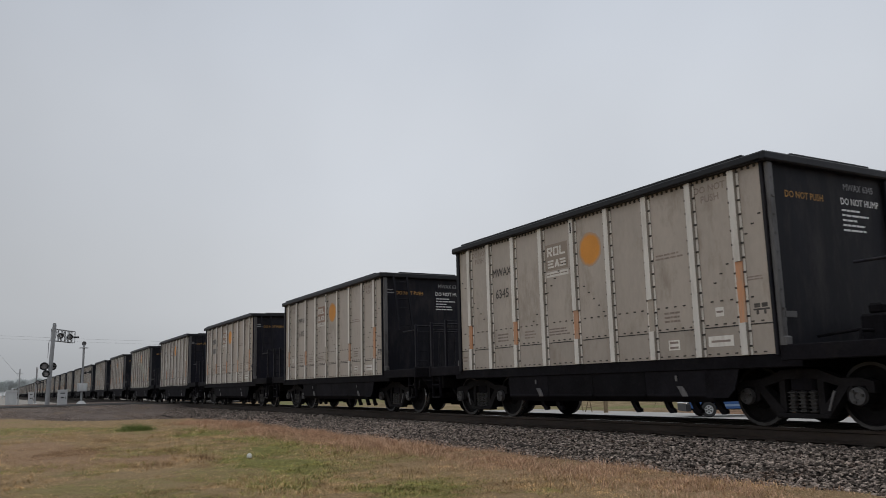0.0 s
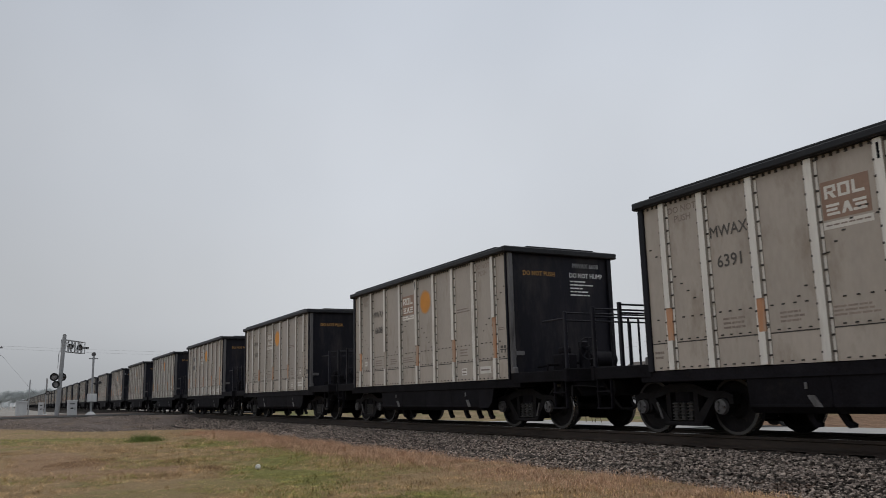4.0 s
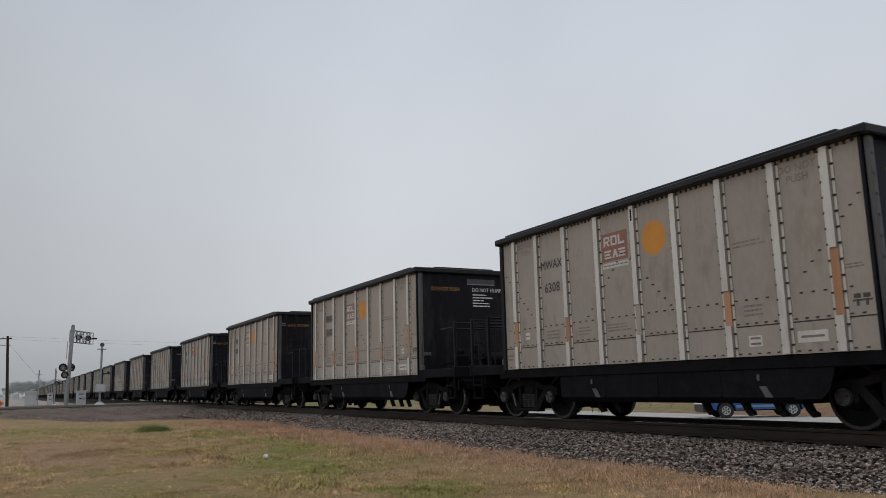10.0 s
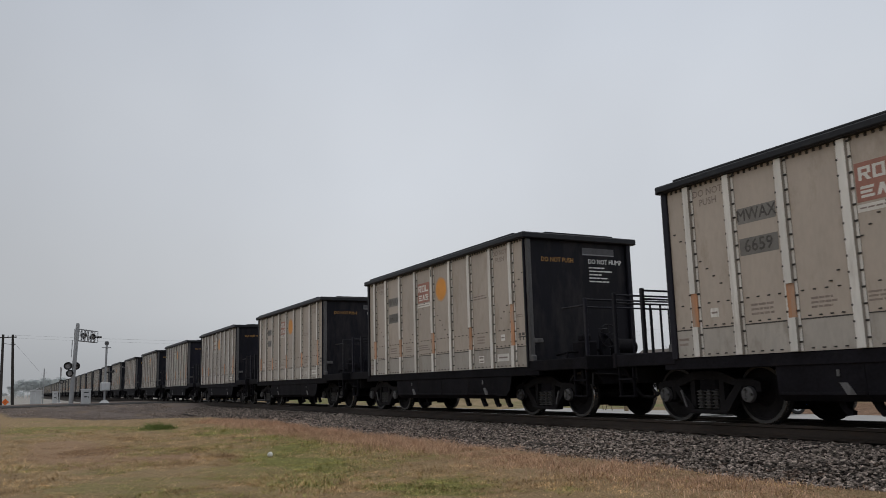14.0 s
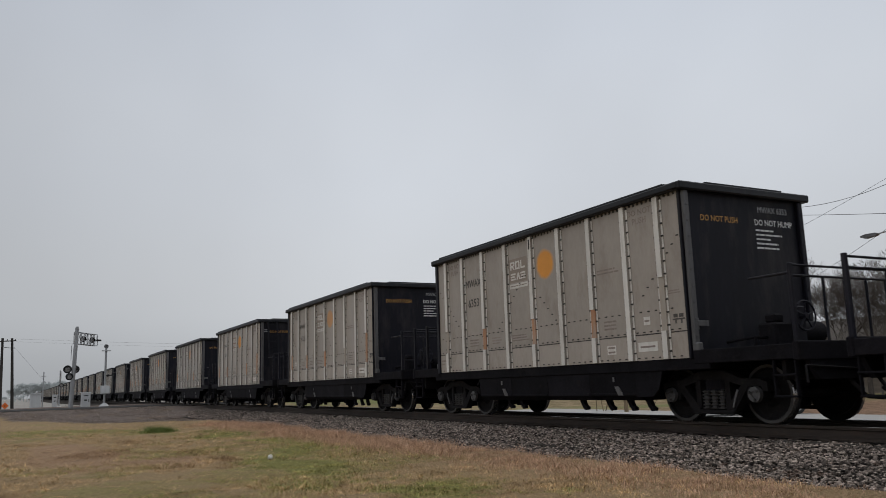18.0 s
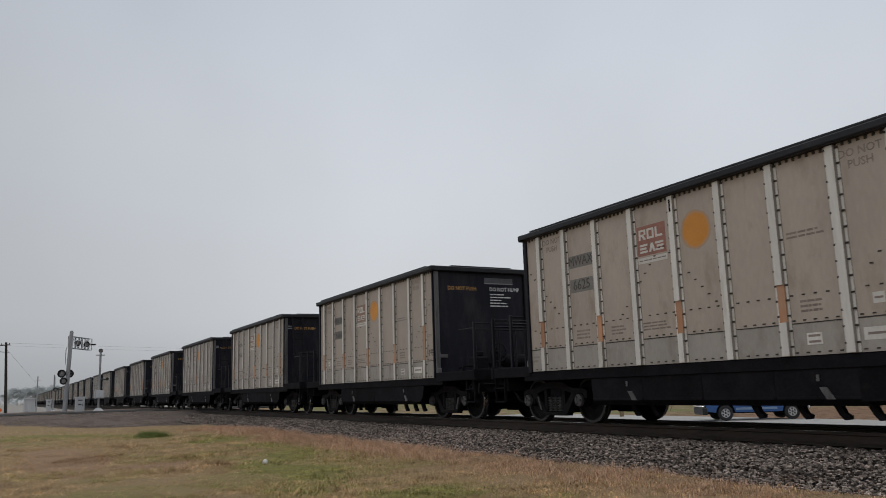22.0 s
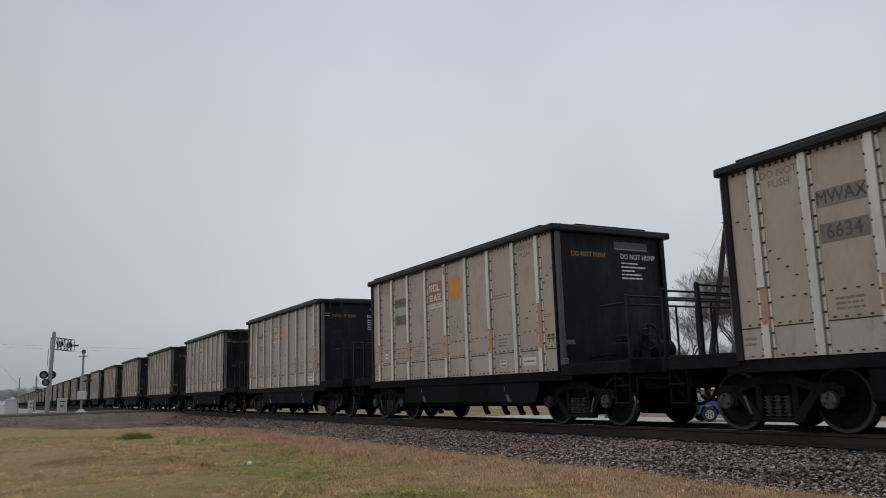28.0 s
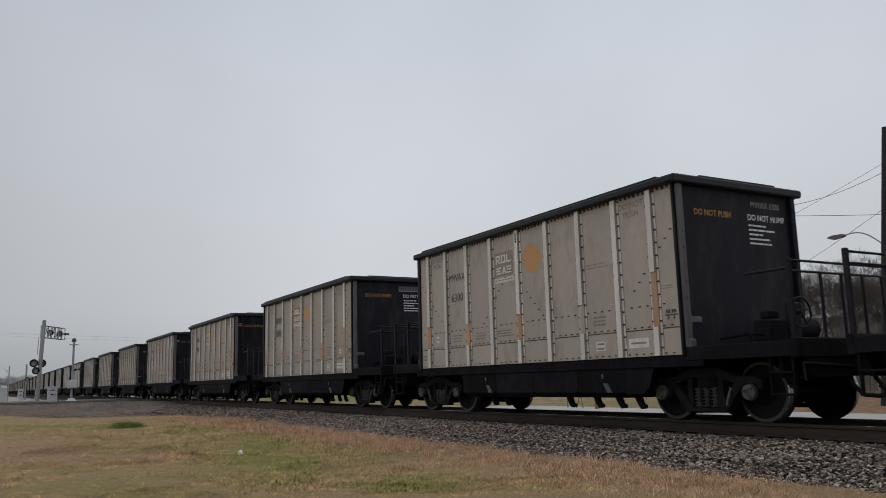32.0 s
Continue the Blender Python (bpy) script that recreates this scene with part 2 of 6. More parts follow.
M_LAMPGLASS = surface("headlight_glass", (0.6, 0.62, 0.64), 0.1, 0.2, 0.05, 4, 20, 0.0)
M_SIDING = surface("tan_house_siding", (0.30, 0.255, 0.215), 0.8, 0, 0.1, 0.8, 20, 0.1, (0.24, 0.2, 0.17), (0.5, 0.8))
M_ROOF = surface("brown_roof_shingle", (0.115, 0.10, 0.09), 0.9, 0, 0.25, 2, 20, 0.3)
M_BALL = surface("white_ball_leather", (0.88, 0.875, 0.85), 0.45, 0, 0.03, 20, 80, 0.02)
M_WOOD = surface("old_post_timber", (0.20, 0.15, 0.09), 0.85, 0, 0.25, 4, 30, 0.3, None, (0, 1), (1, 1, 0.2))


def island_material(name, a, b, rough=0.95, c=None, patch_scale=0.5, patch=None, spec=0.15, clump=None):
    """Many small pieces: each piece takes its own tone between a and b; patches of a third colour by place."""
    m = bpy.data.materials.new(name)
    m.use_nodes = True
    n, l = m.node_tree.nodes, m.node_tree.links
    bs = n["Principled BSDF"]
    bs.inputs["Roughness"].default_value = rough
    bs.inputs["Specular IOR Level"].default_value = spec
    geo = n.new("ShaderNodeNewGeometry")
    mx = n.new("ShaderNodeMix"); mx.data_type = "RGBA"
    mx.inputs[6].default_value = (*a, 1)
    mx.inputs[7].default_value = (*b, 1)
    l.new(geo.outputs["Random Per Island"], mx.inputs["Factor"])
    last = mx.outputs[2]
    if c:
        no = n.new("ShaderNodeTexNoise")
        no.inputs["Scale"].default_value = patch_scale
        no.inputs["Detail"].default_value = 4.0
        no.inputs["Roughness"].default_value = 0.6
        l.new(geo.outputs["Position"], no.inputs["Vector"])
        r = n.new("ShaderNodeMapRange")
        r.inputs["From Min"].default_value, r.inputs["From Max"].default_value = patch
        l.new(no.outputs["Fac"], r.inputs["Value"])
        m2 = n.new("ShaderNodeMix"); m2.data_type = "RGBA"
        m2.inputs[7].default_value = (*c, 1)
        l.new(r.outputs[0], m2.inputs["Factor"])
        l.new(last, m2.inputs[6])
        # keep the piece's own tone inside the patch too
        t = n.new("ShaderNodeMapRange")
        t.inputs["To Min"].default_value, t.inputs["To Max"].default_value = 0.7, 1.3
        l.new(geo.outputs["Random Per Island"], t.inputs["Value"])
        sc = n.new("ShaderNodeVectorMath"); sc.operation = "SCALE"
        l.new(m2.outputs[2], sc.inputs[0]); l.new(t.outputs[0], sc.inputs["Scale"])
        last = sc.outputs[0]
    if clump:
        # tufts and thin places, darker and lighter
        cn = n.new("ShaderNodeTexNoise")
        cn.inputs["Scale"].default_value, cn.inputs["Detail"].default_value, cn.inputs["Roughness"].default_value = clump[0], 3.0, 0.65
        l.new(geo.outputs["Position"], cn.inputs["Vector"])
        cr = n.new("ShaderNodeMapRange")
        cr.inputs["From Min"].default_value, cr.inputs["From Max"].default_value = 0.36, 0.64
        cr.inputs["To Min"].default_value, cr.inputs["To Max"].default_value = clump[1], clump[2]
        l.new(cn.outputs["Fac"], cr.inputs["Value"])
        cs = n.new("ShaderNodeVectorMath"); cs.operation = "SCALE"
        l.new(last, cs.inputs[0]); l.new(cr.outputs[0], cs.inputs["Scale"])
        last = cs.outputs[0]
    l.new(last, bs.inputs["Base Color"])
    return m


M_STONE = island_material("broken_ballast_stone", (0.014, 0.011, 0.010), (0.43, 0.355, 0.305), 0.9, (0.15, 0.10, 0.075), 6.0, (0.56, 0.72), clump=(22.0, 0.4, 1.5))
M_BLADE = island_material("dry_lawn_blade", (0.31, 0.19, 0.092), (0.80, 0.56, 0.30), 0.9, clump=(1.7, 0.45, 1.35))
M_THATCH = island_material("reddish_thatch_blade", (0.28, 0.165, 0.095), (0.64, 0.43, 0.265), 0.9, clump=(3.0, 0.55, 1.3))
M_FRINGE = island_material("tall_reddish_straw", (0.39, 0.23, 0.145), (0.78, 0.53, 0.37), 0.9, clump=(4.0, 0.65, 1.25))
M_DEADBLADE = island_material("dead_brown_blade", (0.12, 0.07, 0.04), (0.36, 0.225, 0.13), 0.95)
M_GREENBLADE = island_material("fresh_green_blade", (0.075, 0.115, 0.03), (0.22, 0.26, 0.085), 0.85)
M_OLIVEBLADE = island_material("olive_green_blade", (0.135, 0.138, 0.036), (0.52, 0.475, 0.165), 0.9, clump=(3.2, 0.42, 1.4))


def sprayed_disc_material(name, cover):
    """Orange spray paint that thins out towards its rim."""
    m = surface(name, (0.72, 0.305, 0.05), 0.6, 0, 0.08, 2.5, 30, 0.03, (0.56, 0.34, 0.15), (0.62, 0.95), (1, 1, 1), 0.10)
    n, l = m.node_tree.nodes, m.node_tree.links
    b = n["Principled BSDF"]
    co = n.new("ShaderNodeTexCoord")
    far = n.new("ShaderNodeVectorMath"); far.operation = "LENGTH"
    l.new(co.outputs["Object"], far.inputs[0])
    no = n.new("ShaderNodeTexNoise")
    no.inputs["Scale"].default_value, no.inputs["Detail"].default_value, no.inputs["Roughness"].default_value = 9.0, 5.0, 0.7
    l.new(co.outputs["Object"], no.inputs["Vector"])
    add = n.new("ShaderNodeMath"); add.operation = "MULTIPLY_ADD"
    l.new(no.outputs["Fac"], add.inputs[0]); add.inputs[1].default_value = 0.10
    l.new(far.outputs["Value"], add.inputs[2])
    r = n.new("ShaderNodeMapRange")
    r.inputs["From Min"].default_value, r.inputs["From Max"].default_value = 0.385, 0.300
    l.new(add.outputs[0], r.inputs["Value"])
    r.inputs["To Max"].default_value = cover
    # thin paint shows the dusty sheet under it
    paint = b.inputs["Base Color"].links[0].from_socket
    mx = n.new("ShaderNodeMix"); mx.data_type = "RGBA"
    mx.inputs[6].default_value = (0.40, 0.345, 0.292, 1)
    l.new(r.outputs[0], mx.inputs["Factor"]); l.new(paint, mx.inputs[7])
    l.new(mx.outputs[2], b.inputs["Base Color"])
    edge = n.new("ShaderNodeMath"); edge.operation = "GREATER_THAN"
    l.new(r.outputs[0], edge.inputs[0]); edge.inputs[1].default_value = 0.12
    l.new(edge.outputs[0], b.inputs["Alpha"])
    return m


M_SPRAY = sprayed_disc_material("sprayed_orange_paint", 1.0)
M_SPRAY_FAINT = sprayed_disc_material("worn_orange_spray", 0.62)


# ---------------------------------------------------------------- mesh tools
class Shape:
    """Collects solid pieces; each keeps a material slot number."""

    def __init__(self):
        self.v, self.f, self.m = [], [], []

    def poly(self, pts, faces, slot=0):
        o = len(self.v)
        self.v += [tuple(p) for p in pts]
        self.f += [tuple(o + i for i in q) for q in faces]
        self.m += [slot] * len(faces)
        return self

    def box(self, x0, x1, y0, y1, z0, z1, slot=0, c=0.0):
        """A box, with its edges cut off by c."""
        if c <= 0:
            p = [(x, y, z) for x in (x0, x1) for y in (y0, y1) for z in (z0, z1)]
            return self.poly(p, [(0, 1, 3, 2), (4, 6, 7, 5), (0, 4, 5, 1), (2, 3, 7, 6), (0, 2, 6, 4), (1, 5, 7, 3)], slot)
        bm = bmesh.new()
        for sx, x in ((1, x0), (-1, x1)):
            for sy, y in ((1, y0), (-1, y1)):
                for sz, z in ((1, z0), (-1, z1)):
                    bm.verts.new((x, y + sy * c, z + sz * c))
                    bm.verts.new((x + sx * c, y, z + sz * c))
                    bm.verts.new((x + sx * c, y + sy * c, z))
        bmesh.ops.convex_hull(bm, input=bm.verts[:])
        bmesh.ops.dissolve_limit(bm, angle_limit=0.02, verts=bm.verts[:], edges=bm.edges[:])
        bm.verts.index_update()
        self.poly([v.co[:] for v in bm.verts], [[v.index for v in f.verts] for f in bm.faces], slot)
        bm.free()
        return self

    def tube(self, a, b, r, n=8, slot=0, r2=None):
        a, b = Vector(a), Vector(b)
        r2 = r if r2 is None else r2
        q = (b - a).to_track_quat("Z", "Y")
        ring = [Vector((math.cos(2 * math.pi * i / n), math.sin(2 * math.pi * i / n), 0)) for i in range(n)]
        p = [a + q @ (u * r) for u in ring] + [b + q @ (u * r2) for u in ring]
        fs = [(i, (i + 1) % n, n + (i + 1) % n, n + i) for i in range(n)]
        return self.poly(p, fs + [tuple(range(n))[::-1], tuple(range(n, 2 * n))], slot)

    def prism(self, outline, lo, hi, axis="y", slot=0):
        """An outline in the plane across the axis, drawn out from lo to hi."""
        n = len(outline)
        put = {"y": lambda u, v, w: (u, w, v), "x": lambda u, v, w: (w, u, v), "z": lambda u, v, w: (u, v, w)}[axis]
        p = [put(u, v, lo) for u, v in outline] + [put(u, v, hi) for u, v in outline]
        fs = [(i, (i + 1) % n, n + (i + 1) % n, n + i) for i in range(n)]
        return self.poly(p, fs + [tuple(range(n))[::-1], tuple(range(n, 2 * n))], slot)

    def lathe(self, profile, n=24, axis="y", slot=0, slots=None):
        """A closed profile of (along, radius) turned about the axis."""
        m = len(profile)
        p = []
        for i in range(n):
            c, s = math.cos(2 * math.pi * i / n), math.sin(2 * math.pi * i / n)
            for u, r in profile:
                p.append({"y": (r * c, u, r * s), "x": (u, r * c, r * s), "z": (r * c, r * s, u)}[axis])
        o = len(self.v)
        self.v += p
        for i in range(n):
            for j in range(m):
                k = (j + 1) % m
                self.f.append((o + i * m + j, o + i * m + k, o + ((i + 1) % n) * m + k, o + ((i + 1) % n) * m + j))
                self.m.append(slots[j] if slots else slot)
        return self

    def mesh(self, name, materials, smooth=False):
        me = bpy.data.meshes.new(name)
        me.from_pydata(self.v, [], self.f)
        for m in (materials if isinstance(materials, (list, tuple)) else [materials]):
            me.materials.append(m)
        me.polygons.foreach_set("material_index", self.m)
        if smooth:
            me.polygons.foreach_set("use_smooth", [True] * len(me.polygons))
        bm = bmesh.new()
        bm.from_mesh(me)
        bmesh.ops.recalc_face_normals(bm, faces=bm.faces[:])
        bm.to_mesh(me)
        bm.free()
        if smooth:
            me.set_sharp_from_angle(angle=radians(35))
        return me


def quick_mesh(name, verts, faces, material, smooth=False):
    """A mesh from big arrays; faces all have the same number of corners."""
    me = bpy.data.meshes.new(name)
    verts = np.asarray(verts, dtype=np.float32).reshape(-1, 3)
    faces = np.asarray(faces, dtype=np.int32)
    k = faces.shape[1]
    me.vertices.add(len(verts))
    me.vertices.foreach_set("co", verts.ravel())
    me.loops.add(faces.size)
    me.loops.foreach_set("vertex_index", faces.ravel())
    me.polygons.add(len(faces))
    me.polygons.foreach_set("loop_start", np.arange(0, faces.size, k, dtype=np.int32))
    me.materials.append(material)
    me.update(calc_edges=True)
    if smooth:
        me.polygons.foreach_set("use_smooth", [True] * len(faces))
    return me


def part(name, mesh, parent, label="", at=None, kind=""):
    """One mesh object under a thing or a part."""
    ob = new(name, mesh)
    ob.parent = parent
    if at is not None:
        ob.matrix_basis = at
    return tagged(ob, label, kind=kind)


def thing(name, label, category, group="", at=None, kind="", data=None):
    ob = new(name, data)
    if at is not None:
        ob.matrix_basis = at
    return tagged(ob, label, category, group, kind)


def once(make):
    """Keeps what a builder made, by its arguments."""
    kept = {}

    def get(*key):
        if key not in kept:
            kept[key] = make(*key)
        return kept[key]
    return get


@once
def lettering(words, size, material, squeeze=1.0):
    """Flat letters, centred on their origin, in the xy plane."""
    cu = bpy.data.curves.new("lettering", "FONT")
    cu.body, cu.size, cu.align_x, cu.align_y = words, size, "CENTER", "CENTER"
    cu.resolution_u = 2
    ob = new("lettering", cu)
    dg = bpy.context.evaluated_depsgraph_get()
    dg.update()
    me = bpy.data.meshes.new_from_object(ob.evaluated_get(dg))
    bpy.data.objects.remove(ob)
    me.materials.clear()
    me.materials.append(material)
    me.transform(Matrix.Diagonal((squeeze, 1, 1, 1)))
    # heavier strokes: the same letters laid over themselves a little to each side
    bm = bmesh.new()
    for i, (dx, dy) in enumerate(((0, 0), (0.013, 0), (-0.013, 0), (0, 0.016), (0, -0.016))):
        old = set(bm.verts)
        bm.from_mesh(me)
        bmesh.ops.translate(bm, vec=(dx * size, dy * size, 0.0003 * i), verts=[v for v in bm.verts if v not in old])
    bm.to_mesh(me)
    bm.free()
    return me


def plate(x0, x1, z0, z1, y=0.0, t=0.003):
    return Shape().box(x0, x1, y - t, y, z0, z1)


# ---------------------------------------------------------------- ground
def ground_z(x, y):
    """Height of the earth: lawn by the track, lower land behind it, a raised road crossing far down the line."""
    z = np.where(y > 0, -0.55 - 0.50 * np.clip((y - 3.0) / 5.0, 0, 1), -0.47)
    z = z + np.where(y < -3, -0.10 * np.clip((-y - 3) / 8, 0, 1), 0)
    rise = np.clip((-44.0 - x) / 10.0, 0, 1) * np.clip((x + 95.0) / 22.0, 0, 1) * np.clip((70.0 - np.abs(y)) / 20.0, 0, 1)
    z = z + rise * rise * (3 - 2 * rise) * (-0.035 - z)
    far = np.clip((np.hypot(x, y) - 90) / 200, 0, 1)
    return z * (1 - far) + far * -0.75


def value_noise(x, y, seed=0):
    """Smooth noise from 0 to 1 on a unit lattice."""
    table = np.random.RandomState(seed).rand(64, 64)
    i, j = np.floor(x).astype(int), np.floor(y).astype(int)
    u, v = x - i, y - j
    u, v = u * u * (3 - 2 * u), v * v * (3 - 2 * v)
    i, j, i1, j1 = i % 64, j % 64, (i + 1) % 64, (j + 1) % 64
    return (table[i, j] * (1 - u) + table[i1, j] * u) * (1 - v) + (table[i, j1] * (1 - u) + table[i1, j1] * u) * v


def mottle(x, y, seed=0):
    """Noise in three sizes, from about -1 to 1."""
    return sum(a * (2 * value_noise(x * q, y * q, seed + 7 * i) - 1) for i, (a, q) in enumerate(((0.5, 0.7), (0.3, 1.9), (0.2, 4.3))))


def patch_reach(x, y, cx, cy, wide, deep):
    """1 on the rim of an oval patch whose length points away from the eye."""
    d = np.array((cx - EYE[0], cy - EYE[1]))
    d /= np.hypot(*d)
    r = np.array((0.70, 0.71))
    det = r[0] * d[1] - r[1] * d[0]
    a = ((x - cx) * d[1] - (y - cy) * d[0]) / det
    b = (r[0] * (y - cy) - r[1] * (x - cx)) / det
    return np.hypot(a / wide, b / deep)


GREEN_PATCHES = ((-24.6, -5.2, 1.5, 3.4, 0.9), (-34.0, -9.65, 3.4, 4.0, 0.7), (-19.0, -5.0, 1.0, 2.6, 0.9), (-12.8, -6.72, 0.9, 1.7, 1.0), (-9.3, -6.1, 1.15, 1.4, 1.0), (-16.6, -5.9, 1.0, 1.8, 0.9),
                 (-11.6, -9.7, 1.2, 1.2, 0.5), (-14.4, -6.84, 1.0, 2.0, 0.9), (-7.6, -8.2, 0.6, 1.0, 0.6), (-29.0, -7.2, 1.6, 2.6, 0.6), (-10.8, -7.6, 0.7, 0.9, 0.7))


def green(x, y):
    """How green the lawn is."""
    w = 1.1 * mottle(x * 1.3, y * 1.3, 3)
    g = np.clip((mottle(x * 0.55, y * 0.55, 11) - 0.04) / 0.5, 0, 0.45)
    for cx, cy, wide, deep, most in GREEN_PATCHES:
        g = np.maximum(g, most * np.clip((1.12 - patch_reach(x, y, cx, cy, wide, deep) + w) / 0.65, 0, 1))
    return g * np.clip((-3.7 - y) / 0.5, 0, 1)


def worn(x, y):
    """0 in the lawn, 1 in the worn reddish patch."""
    w = 0.6 * mottle(x, y, 5)
    out = 0 * x
    for cx, cy, wide, deep in ((-20.2, -9.9, 1.6, 5.0), (-16.4, -8.4, 0.9, 1.8)):
        out = np.maximum(out, np.clip((1.1 - patch_reach(x, y, cx, cy, wide, deep) + w) / 0.5, 0, 1))
    return out


def apron(x, y):
    """1 on the gravel that spreads from the track to the road crossing."""
    return np.clip((-29.4 - (x - 1.59 * y) + 2.2 * mottle(x * 0.8, y * 0.8, 17)) / 2.6, 0, 1) * (y < 3)


def spaced(pairs):
    out = []
    for a, b, st in pairs:
        out += list(np.arange(a, b, st))
    return np.array(out + [pairs[-1][1]])


gx = spaced([(-2500, -400, 150), (-400, -100, 15), (-100, -45, 1.2), (-45, -25, 0.5), (-25, 0, 0.3), (0, 40, 2.5), (40, 400, 30), (400, 2500, 210)])
gy = spaced([(-2500, -300, 220), (-300, -40, 20), (-40, -13, 1.5), (-13, -2, 0.3), (-2, 12, 1.0), (12, 80, 3), (80, 400, 25), (400, 2500, 210)])
GX, GY = np.meshgrid(gx, gy, indexing="ij")
GZ = ground_z(GX, GY)
rough = np.array([noise.noise((x * 0.55, y * 0.55, 0.3)) * 0.035 + noise.noise((x * 2.1, y * 2.1, 5.0)) * 0.018 for x, y in zip(GX.ravel(), GY.ravel())]).reshape(GX.shape)
GZ = GZ + rough * (np.abs(GY) > 2.9) * (np.hypot(GX, GY) < 80)
ni, nj = GX.shape
ii = np.arange(ni * nj).reshape(ni, nj)
quads = np.stack([ii[:-1, :-1], ii[1:, :-1], ii[1:, 1:], ii[:-1, 1:]], -1).reshape(-1, 4)


def lawn_material():
    m = bpy.data.materials.new("patchy_dry_lawn")
    m.use_nodes = True
    n, l = m.node_tree.nodes, m.node_tree.links
    b = n["Principled BSDF"]
    b.inputs["Roughness"].default_value = 0.95
    b.inputs["Specular IOR Level"].default_value = 0.1
    geo = n.new("ShaderNodeNewGeometry")
    sep = n.new("ShaderNodeSeparateXYZ")
    l.new(geo.outputs["Position"], sep.inputs[0])

    def noisy(scale, detail=4.0, ro=0.6):
        k = n.new("ShaderNodeTexNoise")
        k.inputs["Scale"].default_value, k.inputs["Detail"].default_value, k.inputs["Roughness"].default_value = scale, detail, ro
        l.new(geo.outputs["Position"], k.inputs["Vector"])
        return k.outputs["Fac"]

    def ranged(v, a, b2, lo=0.0, hi=1.0):
        k = n.new("ShaderNodeMapRange")
        k.inputs["From Min"].default_value, k.inputs["From Max"].default_value = a, b2
        k.inputs["To Min"].default_value, k.inputs["To Max"].default_value = lo, hi
        l.new(v, k.inputs["Value"])
        return k.outputs[0]

    def blend(f, a, c):
        k = n.new("ShaderNodeMix"); k.data_type = "RGBA"
        l.new(f, k.inputs["Factor"])
        for s, v in ((6, a), (7, c)):
            if isinstance(v, tuple):
                k.inputs[s].default_value = (*v, 1)
            else:
                l.new(v, k.inputs[s])
        return k.outputs[2]

    fine = noisy(38.0, 5.0, 0.75)
    rag = noisy(5.0, 5.0, 0.7)
    cover = n.new("ShaderNodeAttribute")
    cover.attribute_name = "cover"
    kinds = n.new("ShaderNodeSeparateColor")
    l.new(cover.outputs["Color"], kinds.inputs[0])

    def ragged(v):
        k = n.new("ShaderNodeMath"); k.operation = "MULTIPLY_ADD"
        l.new(rag, k.inputs[0]); k.inputs[1].default_value = 0.9
        l.new(v, k.inputs[2])
        return ranged(k.outputs[0], 0.68, 1.22)

    straw = blend(ranged(fine, 0.35, 0.68), (0.14, 0.095, 0.052), (0.50, 0.365, 0.21))
    olive = blend(ranged(fine, 0.35, 0.68), (0.095, 0.096, 0.03), (0.34, 0.315, 0.115))
    c = blend(ragged(kinds.outputs[0]), straw, olive)
    thatch = blend(ranged(fine, 0.32, 0.68), (0.17, 0.108, 0.064), (0.48, 0.325, 0.205))
    thatch = blend(ranged(noisy(1.6, 5.0, 0.7), 0.58, 0.74), thatch, (0.10, 0.068, 0.045))
    c = blend(ragged(kinds.outputs[1]), c, thatch)
    # gravel and dirt towards the crossing
    grav = blend(ranged(noisy(9.0, 8.0, 0.85), 0.38, 0.62), (0.055, 0.045, 0.041), (0.27, 0.22, 0.195))
    grav = blend(ranged(noisy(0.8, 4.0, 0.6), 0.52, 0.70), grav, (0.20, 0.145, 0.10))
    c = blend(ragged(kinds.outputs[2]), c, grav)
    # the land behind the line: pale mown grass
    back = blend(ranged(noisy(1.1, 5.0, 0.7), 0.35, 0.65), (0.17, 0.135, 0.07), (0.33, 0.25, 0.155))
    back = blend(ranged(noisy(0.16, 4.0, 0.6), 0.47, 0.60), back, blend(ranged(fine, 0.35, 0.68), (0.12, 0.125, 0.05), (0.27, 0.27, 0.12)))
    # fallen leaves beyond the road
    litter = blend(ranged(noisy(2.2, 6.0, 0.75), 0.35, 0.65), (0.12, 0.075, 0.048), (0.33, 0.21, 0.14))
    back = blend(ranged(sep.outputs["X"], -40.0, -30.0), back, litter)
    c = blend(ranged(sep.outputs["Y"], 3.5, 5.0), c, back)
    # gravel yard beyond the crossing, its colour paled to stand for haze
    hazed_yard = blend(ranged(noisy(0.3, 5.0, 0.7), 0.35, 0.65), (0.27, 0.255, 0.235), (0.40, 0.375, 0.34))
    c = blend(ranged(sep.outputs["X"], -84.0, -92.0), c, hazed_yard)
    l.new(c, b.inputs["Base Color"])
    bp = n.new("ShaderNodeBump")
    bp.inputs["Strength"].default_value, bp.inputs["Distance"].default_value = 0.7, 0.04
    l.new(fine, bp.inputs["Height"])
    l.new(bp.outputs[0], b.inputs["Normal"])
    return m


ground = tagged(new("ground", quick_mesh("ground", np.stack([GX, GY, GZ], -1), quads, lawn_material(), True)),
                "flat patchy lawn of dry tan and green grass", "ground", kind="structure")
cover = ground.data.color_attributes.new("cover", "FLOAT_COLOR", "POINT")
cover.data.foreach_set("color", np.stack([green(GX, GY), worn(GX, GY), apron(GX, GY), np.ones_like(GX)], -1).astype(np.float32).ravel())


# ballast bed: a low bank of broken stone under the rails
def bed_z(y):
    a = np.abs(y)
    return np.where(a < 1.55, -0.235, -0.235 - (a - 1.55) * 0.16)


